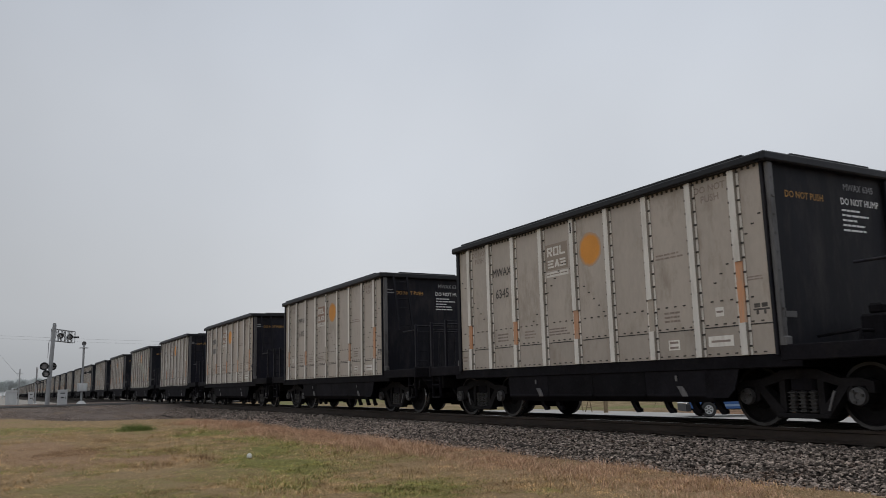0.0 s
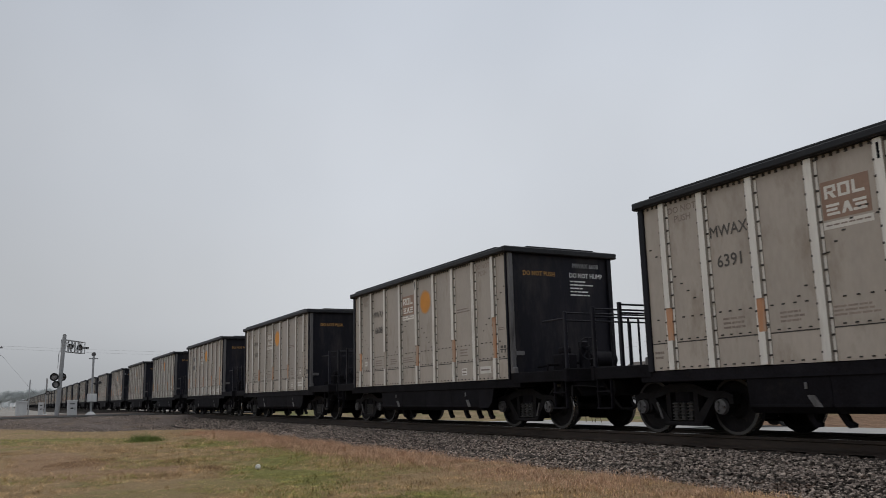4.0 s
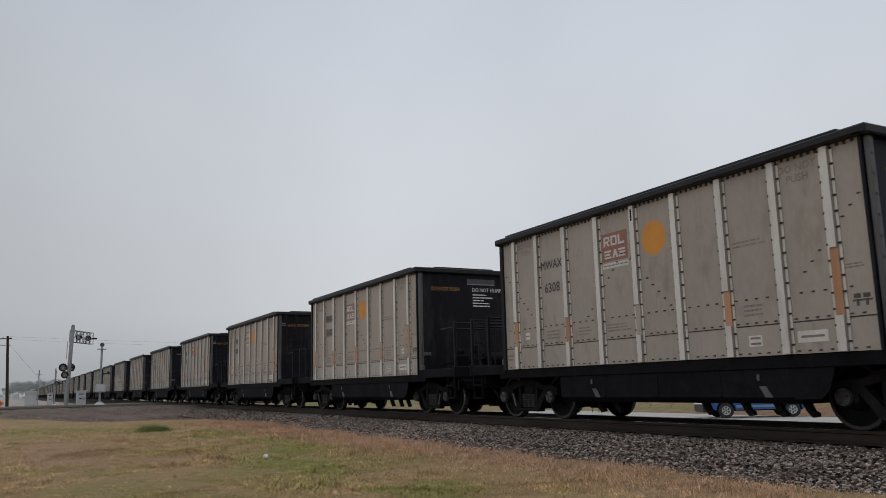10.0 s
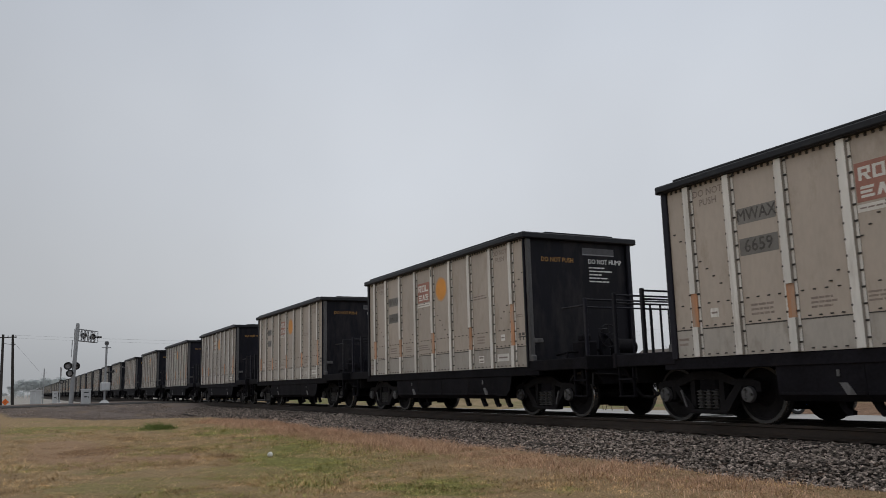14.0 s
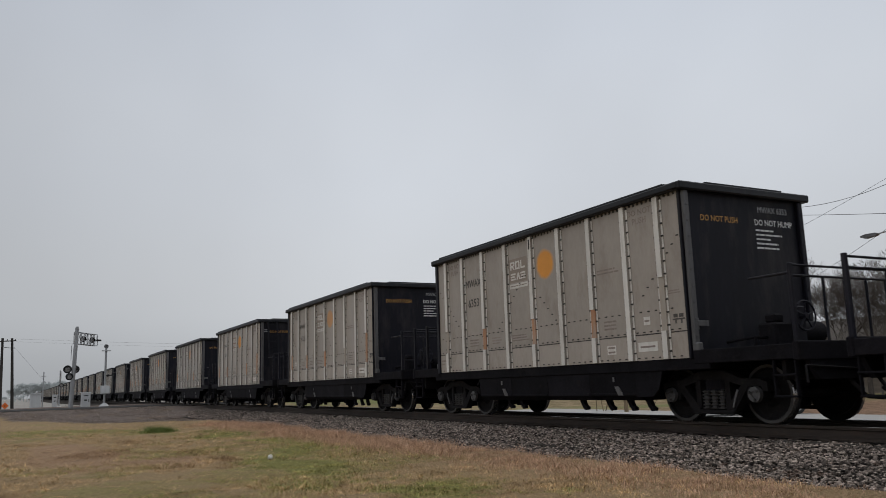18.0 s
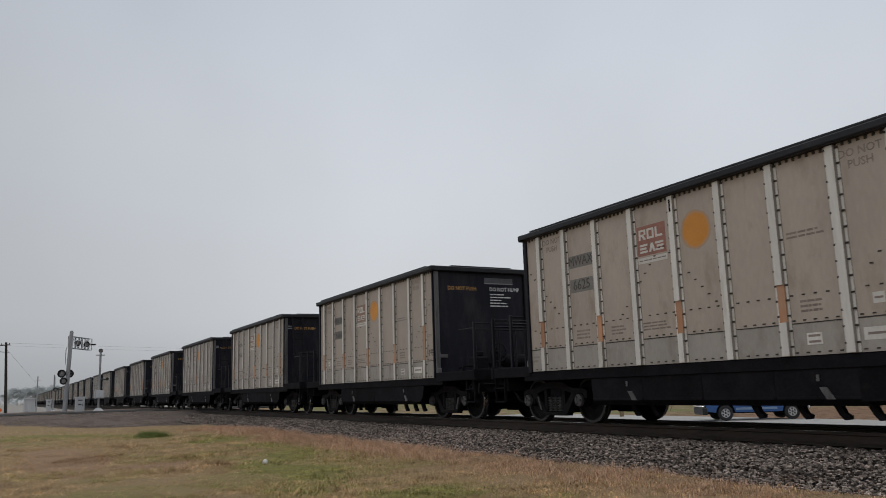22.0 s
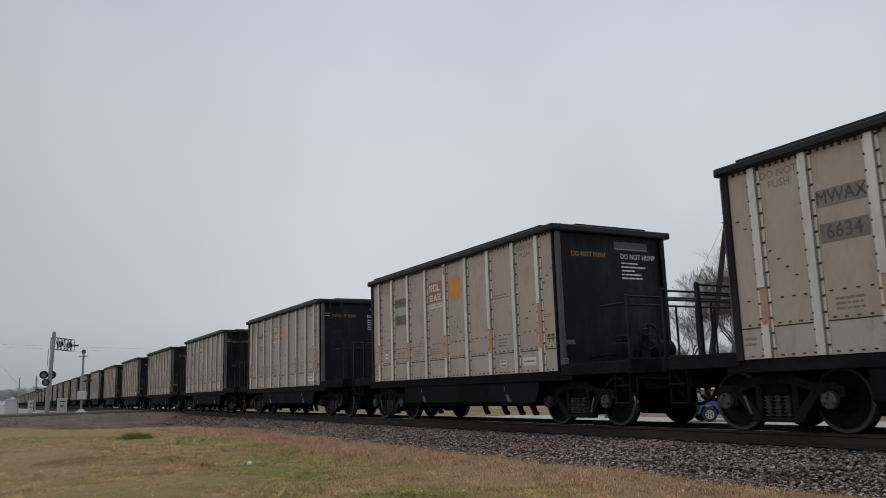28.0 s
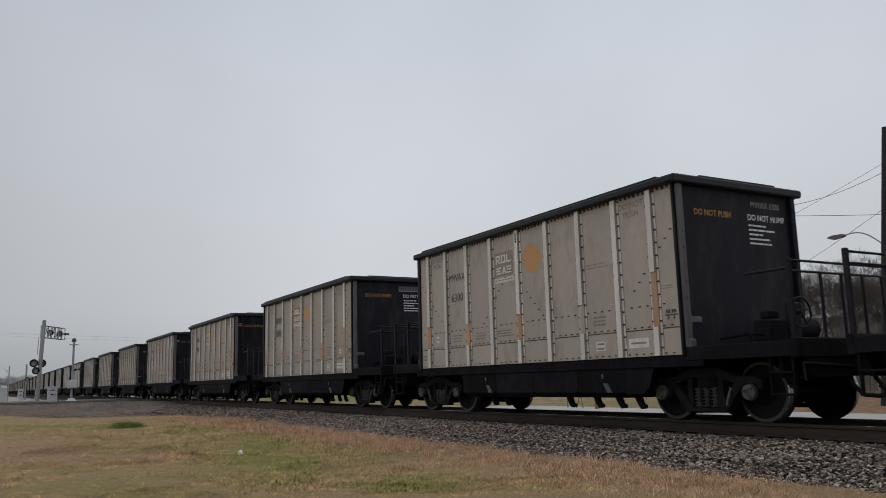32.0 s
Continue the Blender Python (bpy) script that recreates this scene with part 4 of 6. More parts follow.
@once
def bolster_mesh():
    s = Shape()
    s.box(-0.2, 0.2, -1.05, 1.05, 0.50, 0.80, 0, 0.04)
    s.lathe([(0.80, 0.001), (0.80, 0.2), (0.86, 0.2), (0.86, 0.001)], 16, "z")
    return s.mesh("truck", M_UNDER)


@once
def spring_gap_blocker_mesh():
    # dark block added so that no bright ground shows between the springs
    s = Shape()
    s.box(-0.27, 0.27, -0.92, 0.92, 0.20, 0.496, 0, 0.03)
    return s.mesh("spring_plank", M_UNDER)


@once
def side_frame_mesh(side):
    """Cast side frame: an arched top chord, two struts down to the spring seat, jaws over the bearings."""
    s = Shape()
    y0, y1 = (side * 0.93, side * 1.09)
    lo, hi = min(y0, y1), max(y0, y1)
    for g in (-1, 1):
        s.prism([(g * 1.10, 0.50), (g * 1.10, 0.64), (g * 0.95, 0.69), (g * 0.62, 0.70), (g * 0.30, 0.82), (0, 0.84), (0, 0.70), (g * 0.26, 0.69), (g * 0.56, 0.60), (g * 0.80, 0.585), (g * 0.98, 0.585), (g * 1.02, 0.50)], lo, hi)
        s.prism([(g * 0.62, 0.62), (g * 0.76, 0.60), (g * 0.44, 0.20), (g * 0.28, 0.17), (g * 0.28, 0.25)], lo, hi)
        s.prism([(g * 0.26, 0.70), (g * 0.36, 0.70), (g * 0.36, 0.24), (g * 0.26, 0.24)], lo + 0.02, hi - 0.02)
        s.prism([(g * 0.70, 0.61), (g * 0.79, 0.60), (g * 0.76, 0.36), (g * 0.70, 0.40)], lo + 0.01, hi - 0.01)
    s.box(-0.42, 0.42, lo - 0.01, hi + 0.01, 0.15, 0.22, 0, 0.015)
    for g in (-1, 1):
        s.lathe([(lo, 0.001), (lo, 0.13), (hi, 0.13), (hi, 0.001)], 14, "y")
        for k in range(len(s.v) - 14 * 4, len(s.v)):
            x, y, z = s.v[k]
            s.v[k] = (x + g * AXLES / 2, y, z + WHEEL_R)
    return s.mesh("side_frame", M_CAST)


@once
def spring_mesh():
    """A coil spring: one turned body with a groove between the coils."""
    prof = [(0.225, 0.001)]
    for i in range(6):
        z = 0.23 + i * 0.052
        prof += [(z, 0.052), (z + 0.008, 0.078), (z + 0.024, 0.078), (z + 0.032, 0.052)]
    return Shape().lathe(prof + [(0.55, 0.001)], 8, "z").mesh("spring", M_SPRING)


@once
def wheelset_mesh():
    """Two wheels on an axle with bearing caps; turns about its own y axis."""
    s = Shape()
    for g in (-1, 1):
        prof = [(0.685, 0.09), (0.685, 0.16), (0.735, 0.20), (0.725, 0.36), (0.690, 0.39), (0.690, 0.478), (0.718, 0.480), (0.728, 0.459), (0.815, 0.455), (0.826, 0.446), (0.825, 0.40), (0.775, 0.37), (0.775, 0.20), (0.86, 0.15), (0.86, 0.09)]
        slots = [0] * len(prof)
        slots[7] = slots[8] = 1
        slots[9] = 2
        s.lathe([(g * u, r) for u, r in prof], 26, "y", slots=slots)
        s.lathe([(g * 0.86, 0.09), (g * 1.12, 0.085), (g * 1.12, 0.001), (g * 0.86, 0.001)], 16, "y", 0)
        s.lathe([(g * 1.08, 0.001), (g * 1.08, 0.125), (g * 1.15, 0.115), (g * 1.155, 0.05), (g * 1.14, 0.04), (g * 1.14, 0.001)], 20, "y", 3)
        for i in range(3):
            a = i * 2 * math.pi / 3
            s.tube((0.08 * math.cos(a), g * 1.14, 0.08 * math.sin(a)), (0.08 * math.cos(a), g * 1.175, 0.08 * math.sin(a)), 0.022, 6, 2)
    s.lathe([(-0.7, 0.001), (-0.7, 0.085), (0, 0.075), (0.7, 0.085), (0.7, 0.001)], 14, "y", 0)
    return s.mesh("wheelset", [M_CAST, M_TREAD, M_SPRING, M_CAP], True)


@once
def lever_mesh(g):
    s = Shape()
    s.prism([(g * 0.42, 0.26), (g * 0.45, 0.26), (g * 0.555, 0.52), (g * 0.525, 0.54)], -1.115, -1.092)
    return s.mesh("brake_lever", M_POST)


@once
def brake_gear_mesh():
    s = Shape()
    s.lathe([(-0.35, 0.001), (-0.35, 0.15), (-0.30, 0.19), (0.28, 0.19), (0.33, 0.15), (0.33, 0.001)], 18, "y")
    for k in range(len(s.v)):
        x, y, z = s.v[k]
        s.v[k] = (x + HALF + 0.45, y + 0.62, z + 1.42)
    s.box(HALF + 0.2, HALF + 0.7, 0.3, 0.95, 1.13, 1.25, 0, 0.02)
    s.tube((HALF + 0.5, 0.3, 1.45), (HALF + 0.5, -0.4, 1.3), 0.03, 8)
    s.tube((HALF + 0.5, -0.4, 1.3), (HALF + 0.5, -0.6, 1.13), 0.03, 8)
    return s.mesh("brake_cylinder", M_UNDER, True)


@once
def brake_wheel_mesh():
    """Hand brake wheel with spokes on a bent post."""
    s = Shape()
    c = Vector((HALF + 1.22, -0.35, 1.62))
    n = 16
    for i in range(n):
        a, b = 2 * math.pi * i / n, 2 * math.pi * (i + 1) / n
        s.tube(c + Vector((0, 0.23 * math.cos(a), 0.23 * math.sin(a))), c + Vector((0, 0.23 * math.cos(b), 0.23 * math.sin(b))), 0.017, 6)
    for i in range(5):
        a = 2 * math.pi * i / 5 + 0.3
        s.tube(c, c + Vector((0.0, 0.23 * math.cos(a), 0.23 * math.sin(a))), 0.013, 6)
    s.tube(c + Vector((-0.12, 0, 0)), c + Vector((0.03, 0, 0)), 0.045, 8)
    s.box(HALF + 1.02, HALF + 1.14, -0.46, -0.24, 1.13, 1.78, 0, 0.015)
    return s.mesh("brake_wheel", M_BLACK)


@once
def valve_box_mesh():
    s = Shape()
    s.box(HALF + 0.85, HALF + 1.2, -1.0, -0.62, 1.13, 1.52, 0, 0.03)
    s.box(HALF + 0.92, HALF + 1.12, -0.92, -0.7, 1.52, 1.66, 0, 0.03)
    s.tube((HALF + 1.02, -0.62, 1.36), (HALF + 1.02, -0.25, 1.30), 0.028, 8)
    s.tube((HALF + 1.02, -1.0, 1.3), (HALF + 1.02, -1.25, 1.3), 0.022, 8)
    s.tube((HALF + 1.02, -1.25, 1.3), (HALF + 1.02, -1.28, 1.13), 0.022, 8)
    s.tube((HALF + 0.85, -0.8, 1.35), (HALF + 0.1, -0.85, 1.28), 0.022, 8)
    return s.mesh("valve_box", M_UNDER)


@once
def bracket_mesh():
    s = Shape()
    s.box(HALF - 0.01, HALF + 0.01, -1.36, -1.12, 1.55, 1.64, 0, 0.006)
    s.box(HALF - 0.06, HALF - 0.005, -1.40, -1.32, 1.50, 1.68, 0, 0.006)
    return s.mesh("bracket", M_POST)


@once
def disc_mesh(r, kind, faint):
    """Hand-painted disc with an uneven rim."""
    n = (44, 40, 36)[kind]
    y = 0.0
    x, z = 0.0, 0.0
    rnd = random.Random(kind)
    s = Shape()
    pts = []
    for i in range(n):
        a = 2 * math.pi * i / n + 0.2
        q = r * (1 + rnd.uniform(-0.03, 0.03) + 0.03 * math.sin(3 * a + kind))
        pts.append((x + q * math.cos(a), y, z + q * math.sin(a) * (1.0, 1.04, 0.98)[kind]))
    s.poly(pts, [tuple(range(n))])
    return s.mesh("orange_disc", M_SPRAY_FAINT if faint else M_SPRAY)


@once
def emblem_mesh(kind):
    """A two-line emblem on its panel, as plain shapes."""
    back = {"red": M_LOGO_RED, "brown": M_LOGO_BROWN, "pale": M_LOGO_PALE, "blank": M_CREAM}[kind]
    y = -(SHEET_Y + 0.0065)
    x0, x1 = HALF - 5.385, HALF - 4.69
    s = Shape()
    s.box(x0, x1, y - 0.003, y, 2.86, 3.38)
    s.box(x0 - 0.01, x1 + 0.01, y - 0.003, y, 2.73, 2.83, 1)
    if kind != "blank":
        w = (x1 - x0 - 0.12) / 3
        yy = y - 0.004
        for i in range(3):
            a = x0 + 0.05 + i * (w + 0.01)
            b = a + w - 0.02
            s.box(a, a + 0.045, yy - 0.002, yy, 3.14, 3.32, 1)
            if i < 2:
                s.box(a + 0.045, b - 0.045, yy - 0.002, yy, 3.285, 3.32, 1)
                s.box(b - 0.045, b, yy - 0.002, yy, 3.225 if i == 0 else 3.14, 3.32, 1)
                s.box(a + 0.045, b - 0.045, yy - 0.002, yy, *((3.205, 3.24) if i == 0 else (3.14, 3.175)), 1)
            else:
                s.box(a + 0.045, b, yy - 0.002, yy, 3.14, 3.18, 1)
            if i == 0:
                s.prism([(b - 0.10, 3.205), (b - 0.045, 3.205), (b + 0.005, 3.14), (b - 0.055, 3.14)], yy - 0.002, yy, "y", 1)
        for i in range(3):
            z = 2.91 + i * 0.058
            s.box(x0 + 0.06, x0 + 0.25 - 0.03 * (i == 1), yy - 0.002, yy, z, z + 0.036, 1)
            s.box(x1 - 0.25 + 0.03 * (i == 1), x1 - 0.06, yy - 0.002, yy, z, z + 0.036, 1)
        s.prism([(x0 + 0.28, 2.91), (x0 + 0.33, 2.91), (x0 + 0.36, 2.98), (x0 + 0.39, 2.91), (x0 + 0.44, 2.91), (x0 + 0.385, 3.06), (x0 + 0.335, 3.06)], yy - 0.002, yy, "y", 1)
        for i in range(6):
            s.box(x0 + 0.03 + i * 0.11, x0 + 0.12 + i * 0.11, y - 0.006, y - 0.004, 2.77, 2.79, 2)
    for i, (x, y2, z) in enumerate(s.v):
        s.v[i] = (x, y2, z + 0.05)
    return s.mesh("emblem", [back, M_CREAM, M_INK_FAINT])


@once
def patch_mesh(z0, z1):
    return plate(HALF - 7.36, HALF - 6.66, z0, z1, -(SHEET_Y + 0.0065)).mesh("stencil_patch", M_PATCH)


@once
def rib_band_mesh(z0, z1, material):
    y = -(SHEET_Y + BAND_D)
    s = Shape()
    s.prism([(-0.061, y - 0.003), (0.061, y - 0.003), (0.0645, y + 0.02), (0.0615, y + 0.02), (0.058, y), (-0.058, y), (-0.0615, y + 0.02), (-0.0645, y + 0.02)], z0, z1, "z")
    return s.mesh("orange_band", material)


@once
def placard_mesh(w, h, lines):
    s = Shape()
    s.box(-w / 2, w / 2, -0.004, 0, -h / 2, h / 2)
    for i in range(lines):
        z = h / 2 - (i + 0.5) * h / lines
        s.box(-w * 0.38, w * 0.38, -0.006, -0.004, z - h * 0.1, z + h * 0.1, 1)
    return s.mesh("placard", [M_RIB, M_INK_FAINT])


@once
def small_print_mesh(w, h, lines, seed):
    rnd = random.Random(seed)
    s = Shape()
    for i in range(lines):
        z = h / 2 - (i + 0.5) * h / lines
        t = h / lines * 0.24
        x = -w / 2
        end = w / 2 - rnd.random() * w * 0.3
        while x < end:
            b = min(end, x + w * (0.1 + 0.2 * rnd.random()))
            s.box(x, b, -0.002, 0, z - t, z + t)
            x = b + w * 0.03
    return s.mesh("small_print", M_INK_FAINT)


@once
def coupler_badge_mesh():
    s = Shape()
    y = -(SHEET_Y + 0.0065)
    for x0, x1, z0, z1 in ((0.02, 0.12, 0.10, 0.16), (0.15, 0.25, 0.10, 0.16), (0.0, 0.28, 0.06, 0.085), (0.05, 0.09, 0.0, 0.06), (0.18, 0.22, 0.0, 0.06)):
        s.box(HALF - 0.46 + x0, HALF - 0.46 + x1, y - 0.002, y, 1.62 + z0, 1.62 + z1)
    return s.mesh("end_badge", M_INK)


@once
def end_print_mesh():
    s = Shape()
    x = HALF - FRONT_IN + 0.0065
    rnd = random.Random(4)
    for i in range(5):
        z = 3.235 - i * 0.078
        y = 0.27
        end = (0.72, 0.92, 0.62, 0.80, 0.82)[i]
        while y < end:
            b = min(end, y + 0.07 + 0.12 * rnd.random())
            s.box(x, x + 0.002, y, b, z - 0.015, z + 0.015)
            y = b + 0.018
    return s.mesh("end_print", M_WHITE)


@once
def side_print_mesh():
    s = Shape()
    x = HALF - FRONT_IN + 0.0065
    s.box(x, x + 0.002, -1.30, -1.12, 3.44, 3.475)
    s.box(x, x + 0.002, -1.32, -1.05, 3.36, 3.39)
    return s.mesh("end_print", M_WHITE_DIM)


@once
def number_bar_mesh(patched):
    s = Shape()
    x = HALF - FRONT_IN + 0.0065
    if patched:
        s.box(x, x + 0.002, 0.10, 1.0, 3.52, 3.68, 0)
        s.box(x + 0.003, x + 0.005, 0.10, 1.0, 3.515, 3.54, 1)
    else:
        for i in range(9):
            if i != 4:
                s.box(x, x + 0.002, 0.12 + i * 0.092, 0.19 + i * 0.092, 3.56, 3.65, 1)
    return s.mesh("end_number_bar", [M_NUMPATCH, M_WHITE_DIM])


def flat_on_side(x, z, lift=0.0085):
    return pose(x, -(SHEET_Y + lift), z, 90, 0, 0)


def flat_on_end(y, z):
    return pose(HALF - FRONT_IN + 0.0075, y + 0.03, z, 90, 0, 90)


GROUP = "cars of the freight train"
FADED = (10, 19, 20, 22, 24, 28, 29, 33, 34, 35, 36)      # cars whose orange disc has worn thin
WHEELSETS = {}


def add_truck(car, x, k):
    truck = part("truck", bolster_mesh(), car, "grimy black two-axle truck", pose(x, 0, 0))
    sets = []
    for side in (-1, 1):
        part("side_frame", side_frame_mesh(side), truck)
        for x2 in (-0.165, 0.0, 0.165):
            part("spring", spring_mesh(), truck, "coil spring", pose(x2, side * 1.02, 0))
    # added behind the coils to keep their gaps dark
    part("spring_plank", spring_gap_blocker_mesh(), truck)
    part("brake_lever", lever_mesh(1 if x > 0 else -1), truck, "worn bright brake lever")
    for g in (-1, 1):
        w = part("wheelset", wheelset_mesh(), truck, "steel wheels and axle with pale bearing caps", pose(g * AXLES / 2, 0, WHEEL_R))
        sets.append((w, g * AXLES / 2))
    WHEELSETS.setdefault(k, []).extend(sets)


def hopper_car(k, number, patched, emblem, ladder):
    paint = M_BEIGE if patched else M_GREY
    what = "%s ribbed hopper car, %s emblem, black ends" % (
        "beige" if patched else "dusty grey", {"red": "red", "brown": "brown", "pale": "bleached", "blank": "blanked"}[emblem])
    if ladder:
        what = what.replace("black ends", "ladder on its black end")
    car = thing("hopper_car", what, "freight car", GROUP)
    for side in (-1, 1):
        part("side_sheet", side_sheet_mesh(paint, side), car)
        part("lower_sheet", lower_sheet_mesh(M_LOWER if patched else M_GREY, side), car, "dusty grey lower side sheet")
        part("top_chord", side_chord_mesh(side), car, "dark grey top rim")
        part("side_sill", side_sill_mesh(side), car)
        for i, x in enumerate(RIBS):
            band = None if i % 2 or side > 0 else ((1.52, 2.42) if i == 0 else (1.52, 2.05 - 0.05 * (i == 6)))
            rib = part("rib", rib_mesh(side, band), car, at=pose(x, 0, 0))
            if i == 4 and side < 0:
                part("slot", rib_slot_mesh(), rib, "dark slot")
            bright = patched or (k * 5 + i) % 7 > 1
            if side < 0:
                part("rib_bolt", rib_bolts_mesh(side), rib, "two columns of dark bolt heads", kind="stuff")
                if band:
                    part("orange_band", rib_band_mesh(*band, M_ORANGE_STRIPE if bright else M_BAND_PALE), rib, "faded orange band" if bright else "bleached tan band")
    for front in (True, False):
        part("end_sheet", end_sheet_mesh(front), car, "black end wall")
        part("end_chord", end_chord_mesh(front), car)
        part("end_platform", deck_mesh(front), car)
        for side in (-1, 1):
            part("corner_post", corner_post_mesh(front, side), car)
            part("corner_angle", corner_angle_mesh(front, side), car, "grey bolted corner angle" if side < 0 else "")
    part("seam_bolt", rivet_rows_mesh(-1), car, "many small dark bolt heads along the seams", kind="stuff")
    part("seam", seam_mesh(-1), car)
    part("slope_floor", hopper_floor_mesh(), car)
    part("centre_sill", centre_sill_mesh(), car)
    for i in range(4):
        part("hopper_bay", hopper_bay_mesh(1.37), car, at=pose(-1.81 + i * 1.375, 0, 0))
    for side in (-1, 1):
        part("bay_gusset", bay_gusset_mesh(side), car)
    for x in (-1.75, -1.25, 0.95, 1.75, 2.35, 2.85):
        part("door_hook", door_hook_mesh(), car, at=pose(x, 0, 0))
    for x in (-1.45, 2.4):
        part("brace_plate", brace_plate_mesh(), car, "pale worn brace plate", at=pose(x, 0, 0))
    # front railing
    fx = FRONT_DECK - 0.06
    for y in (-1.40, 1.40):
        part("railing_post", rail_post_mesh(2.30, 0.033), car, at=pose(fx, y, 0))
    for y in (-0.72, -0.25, 0.25, 0.72):
        part("railing_post", rail_post_mesh(2.12, 0.020), car, at=pose(fx, y, 0))
    for z in (2.27, 2.12):
        part("handrail", cross_rail_mesh(-1.40, 1.40), car, at=pose(fx, 0, z))
    part("handrail", long_rail_mesh(0.72), car, at=pose(HALF + 1.13, -1.41, 2.16))
    # rear railings, two rows
    for rx, z0 in ((-HALF - 0.73, 2.30), (-HALF - 1.48, 2.30)):
        for y in (-1.40, 1.40):
            part("railing_post", rail_post_mesh(z0, 0.034), car, at=pose(rx, y, 0))
        for z in (z0 - 0.04, z0 - 0.19):
            part("handrail", cross_rail_mesh(-1.40, 1.40), car, at=pose(rx, 0, z))
        for y in (-0.55, -0.3, 0.5):
            part("railing_post", rail_post_mesh(z0 - 0.19, 0.020), car, at=pose(rx, y, 0))
    for x, y in ((FRONT_DECK - 0.3, -1.40), (REAR_DECK + 0.3, -1.40)):
        part("sill_step", step_mesh(), car, at=pose(x, y, 0))
    part("coupler", coupler_mesh(), car, at=pose(FRONT_DECK + 0.05, 0, 0))
    part("coupler", coupler_mesh(), car, at=pose(REAR_DECK - 0.05, 0, 0, 0, 0, 180))
    if ladder:
        la = part("ladder", ladder_mesh(), car, "black steel end ladder")
        for i in range(6):
            z = TOP - 0.26 - 0.255 * i
            part("rung", rung_mesh(), la, at=pose(HALF + 0.08 + (TOP - 0.1 - z) * 0.232, -0.97, z))
        for i in range(4):
            part("rung", rung_mesh(), la, at=pose(HALF + 0.465, -0.47, 2.22 - 0.27 * i))
        part("end_print", side_print_mesh(), car, "two short lines of white print", kind="stuff")
    else:
        part("brake_cylinder", brake_gear_mesh(), car, "dark brake cylinder on the platform")
        part("bracket", bracket_mesh(), car)
        part("brake_wheel", brake_wheel_mesh(), car, "black hand brake wheel")
        part("valve_box", valve_box_mesh(), car, "dark air valve with worn pipes")
    # lettering
    part("orange_disc", disc_mesh(0.46, k % 3, not patched and k in FADED or k > 36), car, "faded orange sprayed disc", at=pose(HALF - 4.02, -(SHEET_Y + 0.0075), 3.15))
    part("emblem", emblem_mesh(emblem), car)
    if patched:
        part("stencil_patch", patch_mesh(2.99, 3.23), car)
        part("stencil_patch", patch_mesh(2.51, 2.77), car)
    part("lettering", lettering("MWAX", 0.25, M_INK, 0.92), car, at=flat_on_side(HALF - 7.01, 3.11, 0.0115), kind="stuff")
    part("lettering", lettering(number, 0.27, M_INK, 0.98), car, at=flat_on_side(HALF - 7.01, 2.64, 0.0115), kind="stuff")
    for x in (HALF - 1.10, HALF - 7.92):
        part("lettering", lettering("DO NOT\nPUSH", 0.155, M_INK_FAINT), car, at=flat_on_side(x, 3.56), kind="stuff")
    part("lettering", lettering("DO NOT PUSH", 0.145, M_YELLOW, 0.90), car, "yellow stencilled letters", at=flat_on_end(-0.62, 3.37), kind="stuff")
    part("lettering", lettering("DO NOT HUMP", 0.150, M_WHITE, 0.90), car, "white stencilled letters", at=flat_on_end(0.70, 3.37), kind="stuff")
    part("end_print", end_print_mesh(), car, "lines of small white print", kind="stuff")
    if patched:
        part("end_number_bar", number_bar_mesh(1), car, "grey painted-over number bar", kind="stuff")
    else:
        part("lettering", lettering("MWAX " + number, 0.15, M_WHITE_DIM, 0.92), car, "white stencilled letters", at=flat_on_end(0.70, 3.60), kind="stuff")
    part("end_badge", coupler_badge_mesh(), car)
    part("placard", placard_mesh(0.24, 0.16, 2), car, at=pose(HALF - 2.06, -(SHEET_Y + 0.0065), 1.27))
    part("placard", placard_mesh(0.48, 0.16, 1), car, at=pose(HALF - 1.10, -(SHEET_Y + 0.0065), 1.28))
    part("placard", placard_mesh(0.16, 0.14, 1), car, at=pose(HALF - (1.08 if k % 2 else 7.96), -(SHEET_Y + 0.0065), 1.72))
    for x, z, w, h, ln in ((HALF - 2.02, 1.72, 0.42, 0.2, 3), (HALF - 2.0, 2.72, 0.68, 0.12, 2), (HALF - 5.03, 1.70, 0.7, 0.16, 3), (HALF - 7.0, 1.70, 0.5, 0.2, 3), (HALF - 6.0, 1.7, 0.45, 0.18, 3), (HALF - 8.65, 1.3, 0.22, 0.16, 2), (HALF - 0.4, 2.15, 0.5, 0.08, 2)):
        part("small_print", small_print_mesh(w, h, ln, int(x * 100) % 7), car, at=pose(x, -(SHEET_Y + 0.0065), z), kind="stuff")
    part("lettering", lettering("B" if k % 3 else "A", 0.13, M_INK), car, at=flat_on_side(HALF - (6.45 if k % 2 else 2.48), 1.60, 0.019), kind="stuff")
    add_truck(car, FRONT_AXLE - AXLES / 2, k)
    add_truck(car, REAR_AXLE + AXLES / 2, k)
    return car


@once
def far_body_mesh(paint):
    s = Shape()
    s.box(-HALF + 0.06, HALF - 0.06, -SHEET_Y, SHEET_Y, BOTTOM, TOP - 0.1)
    return s.mesh("side_sheet", paint)


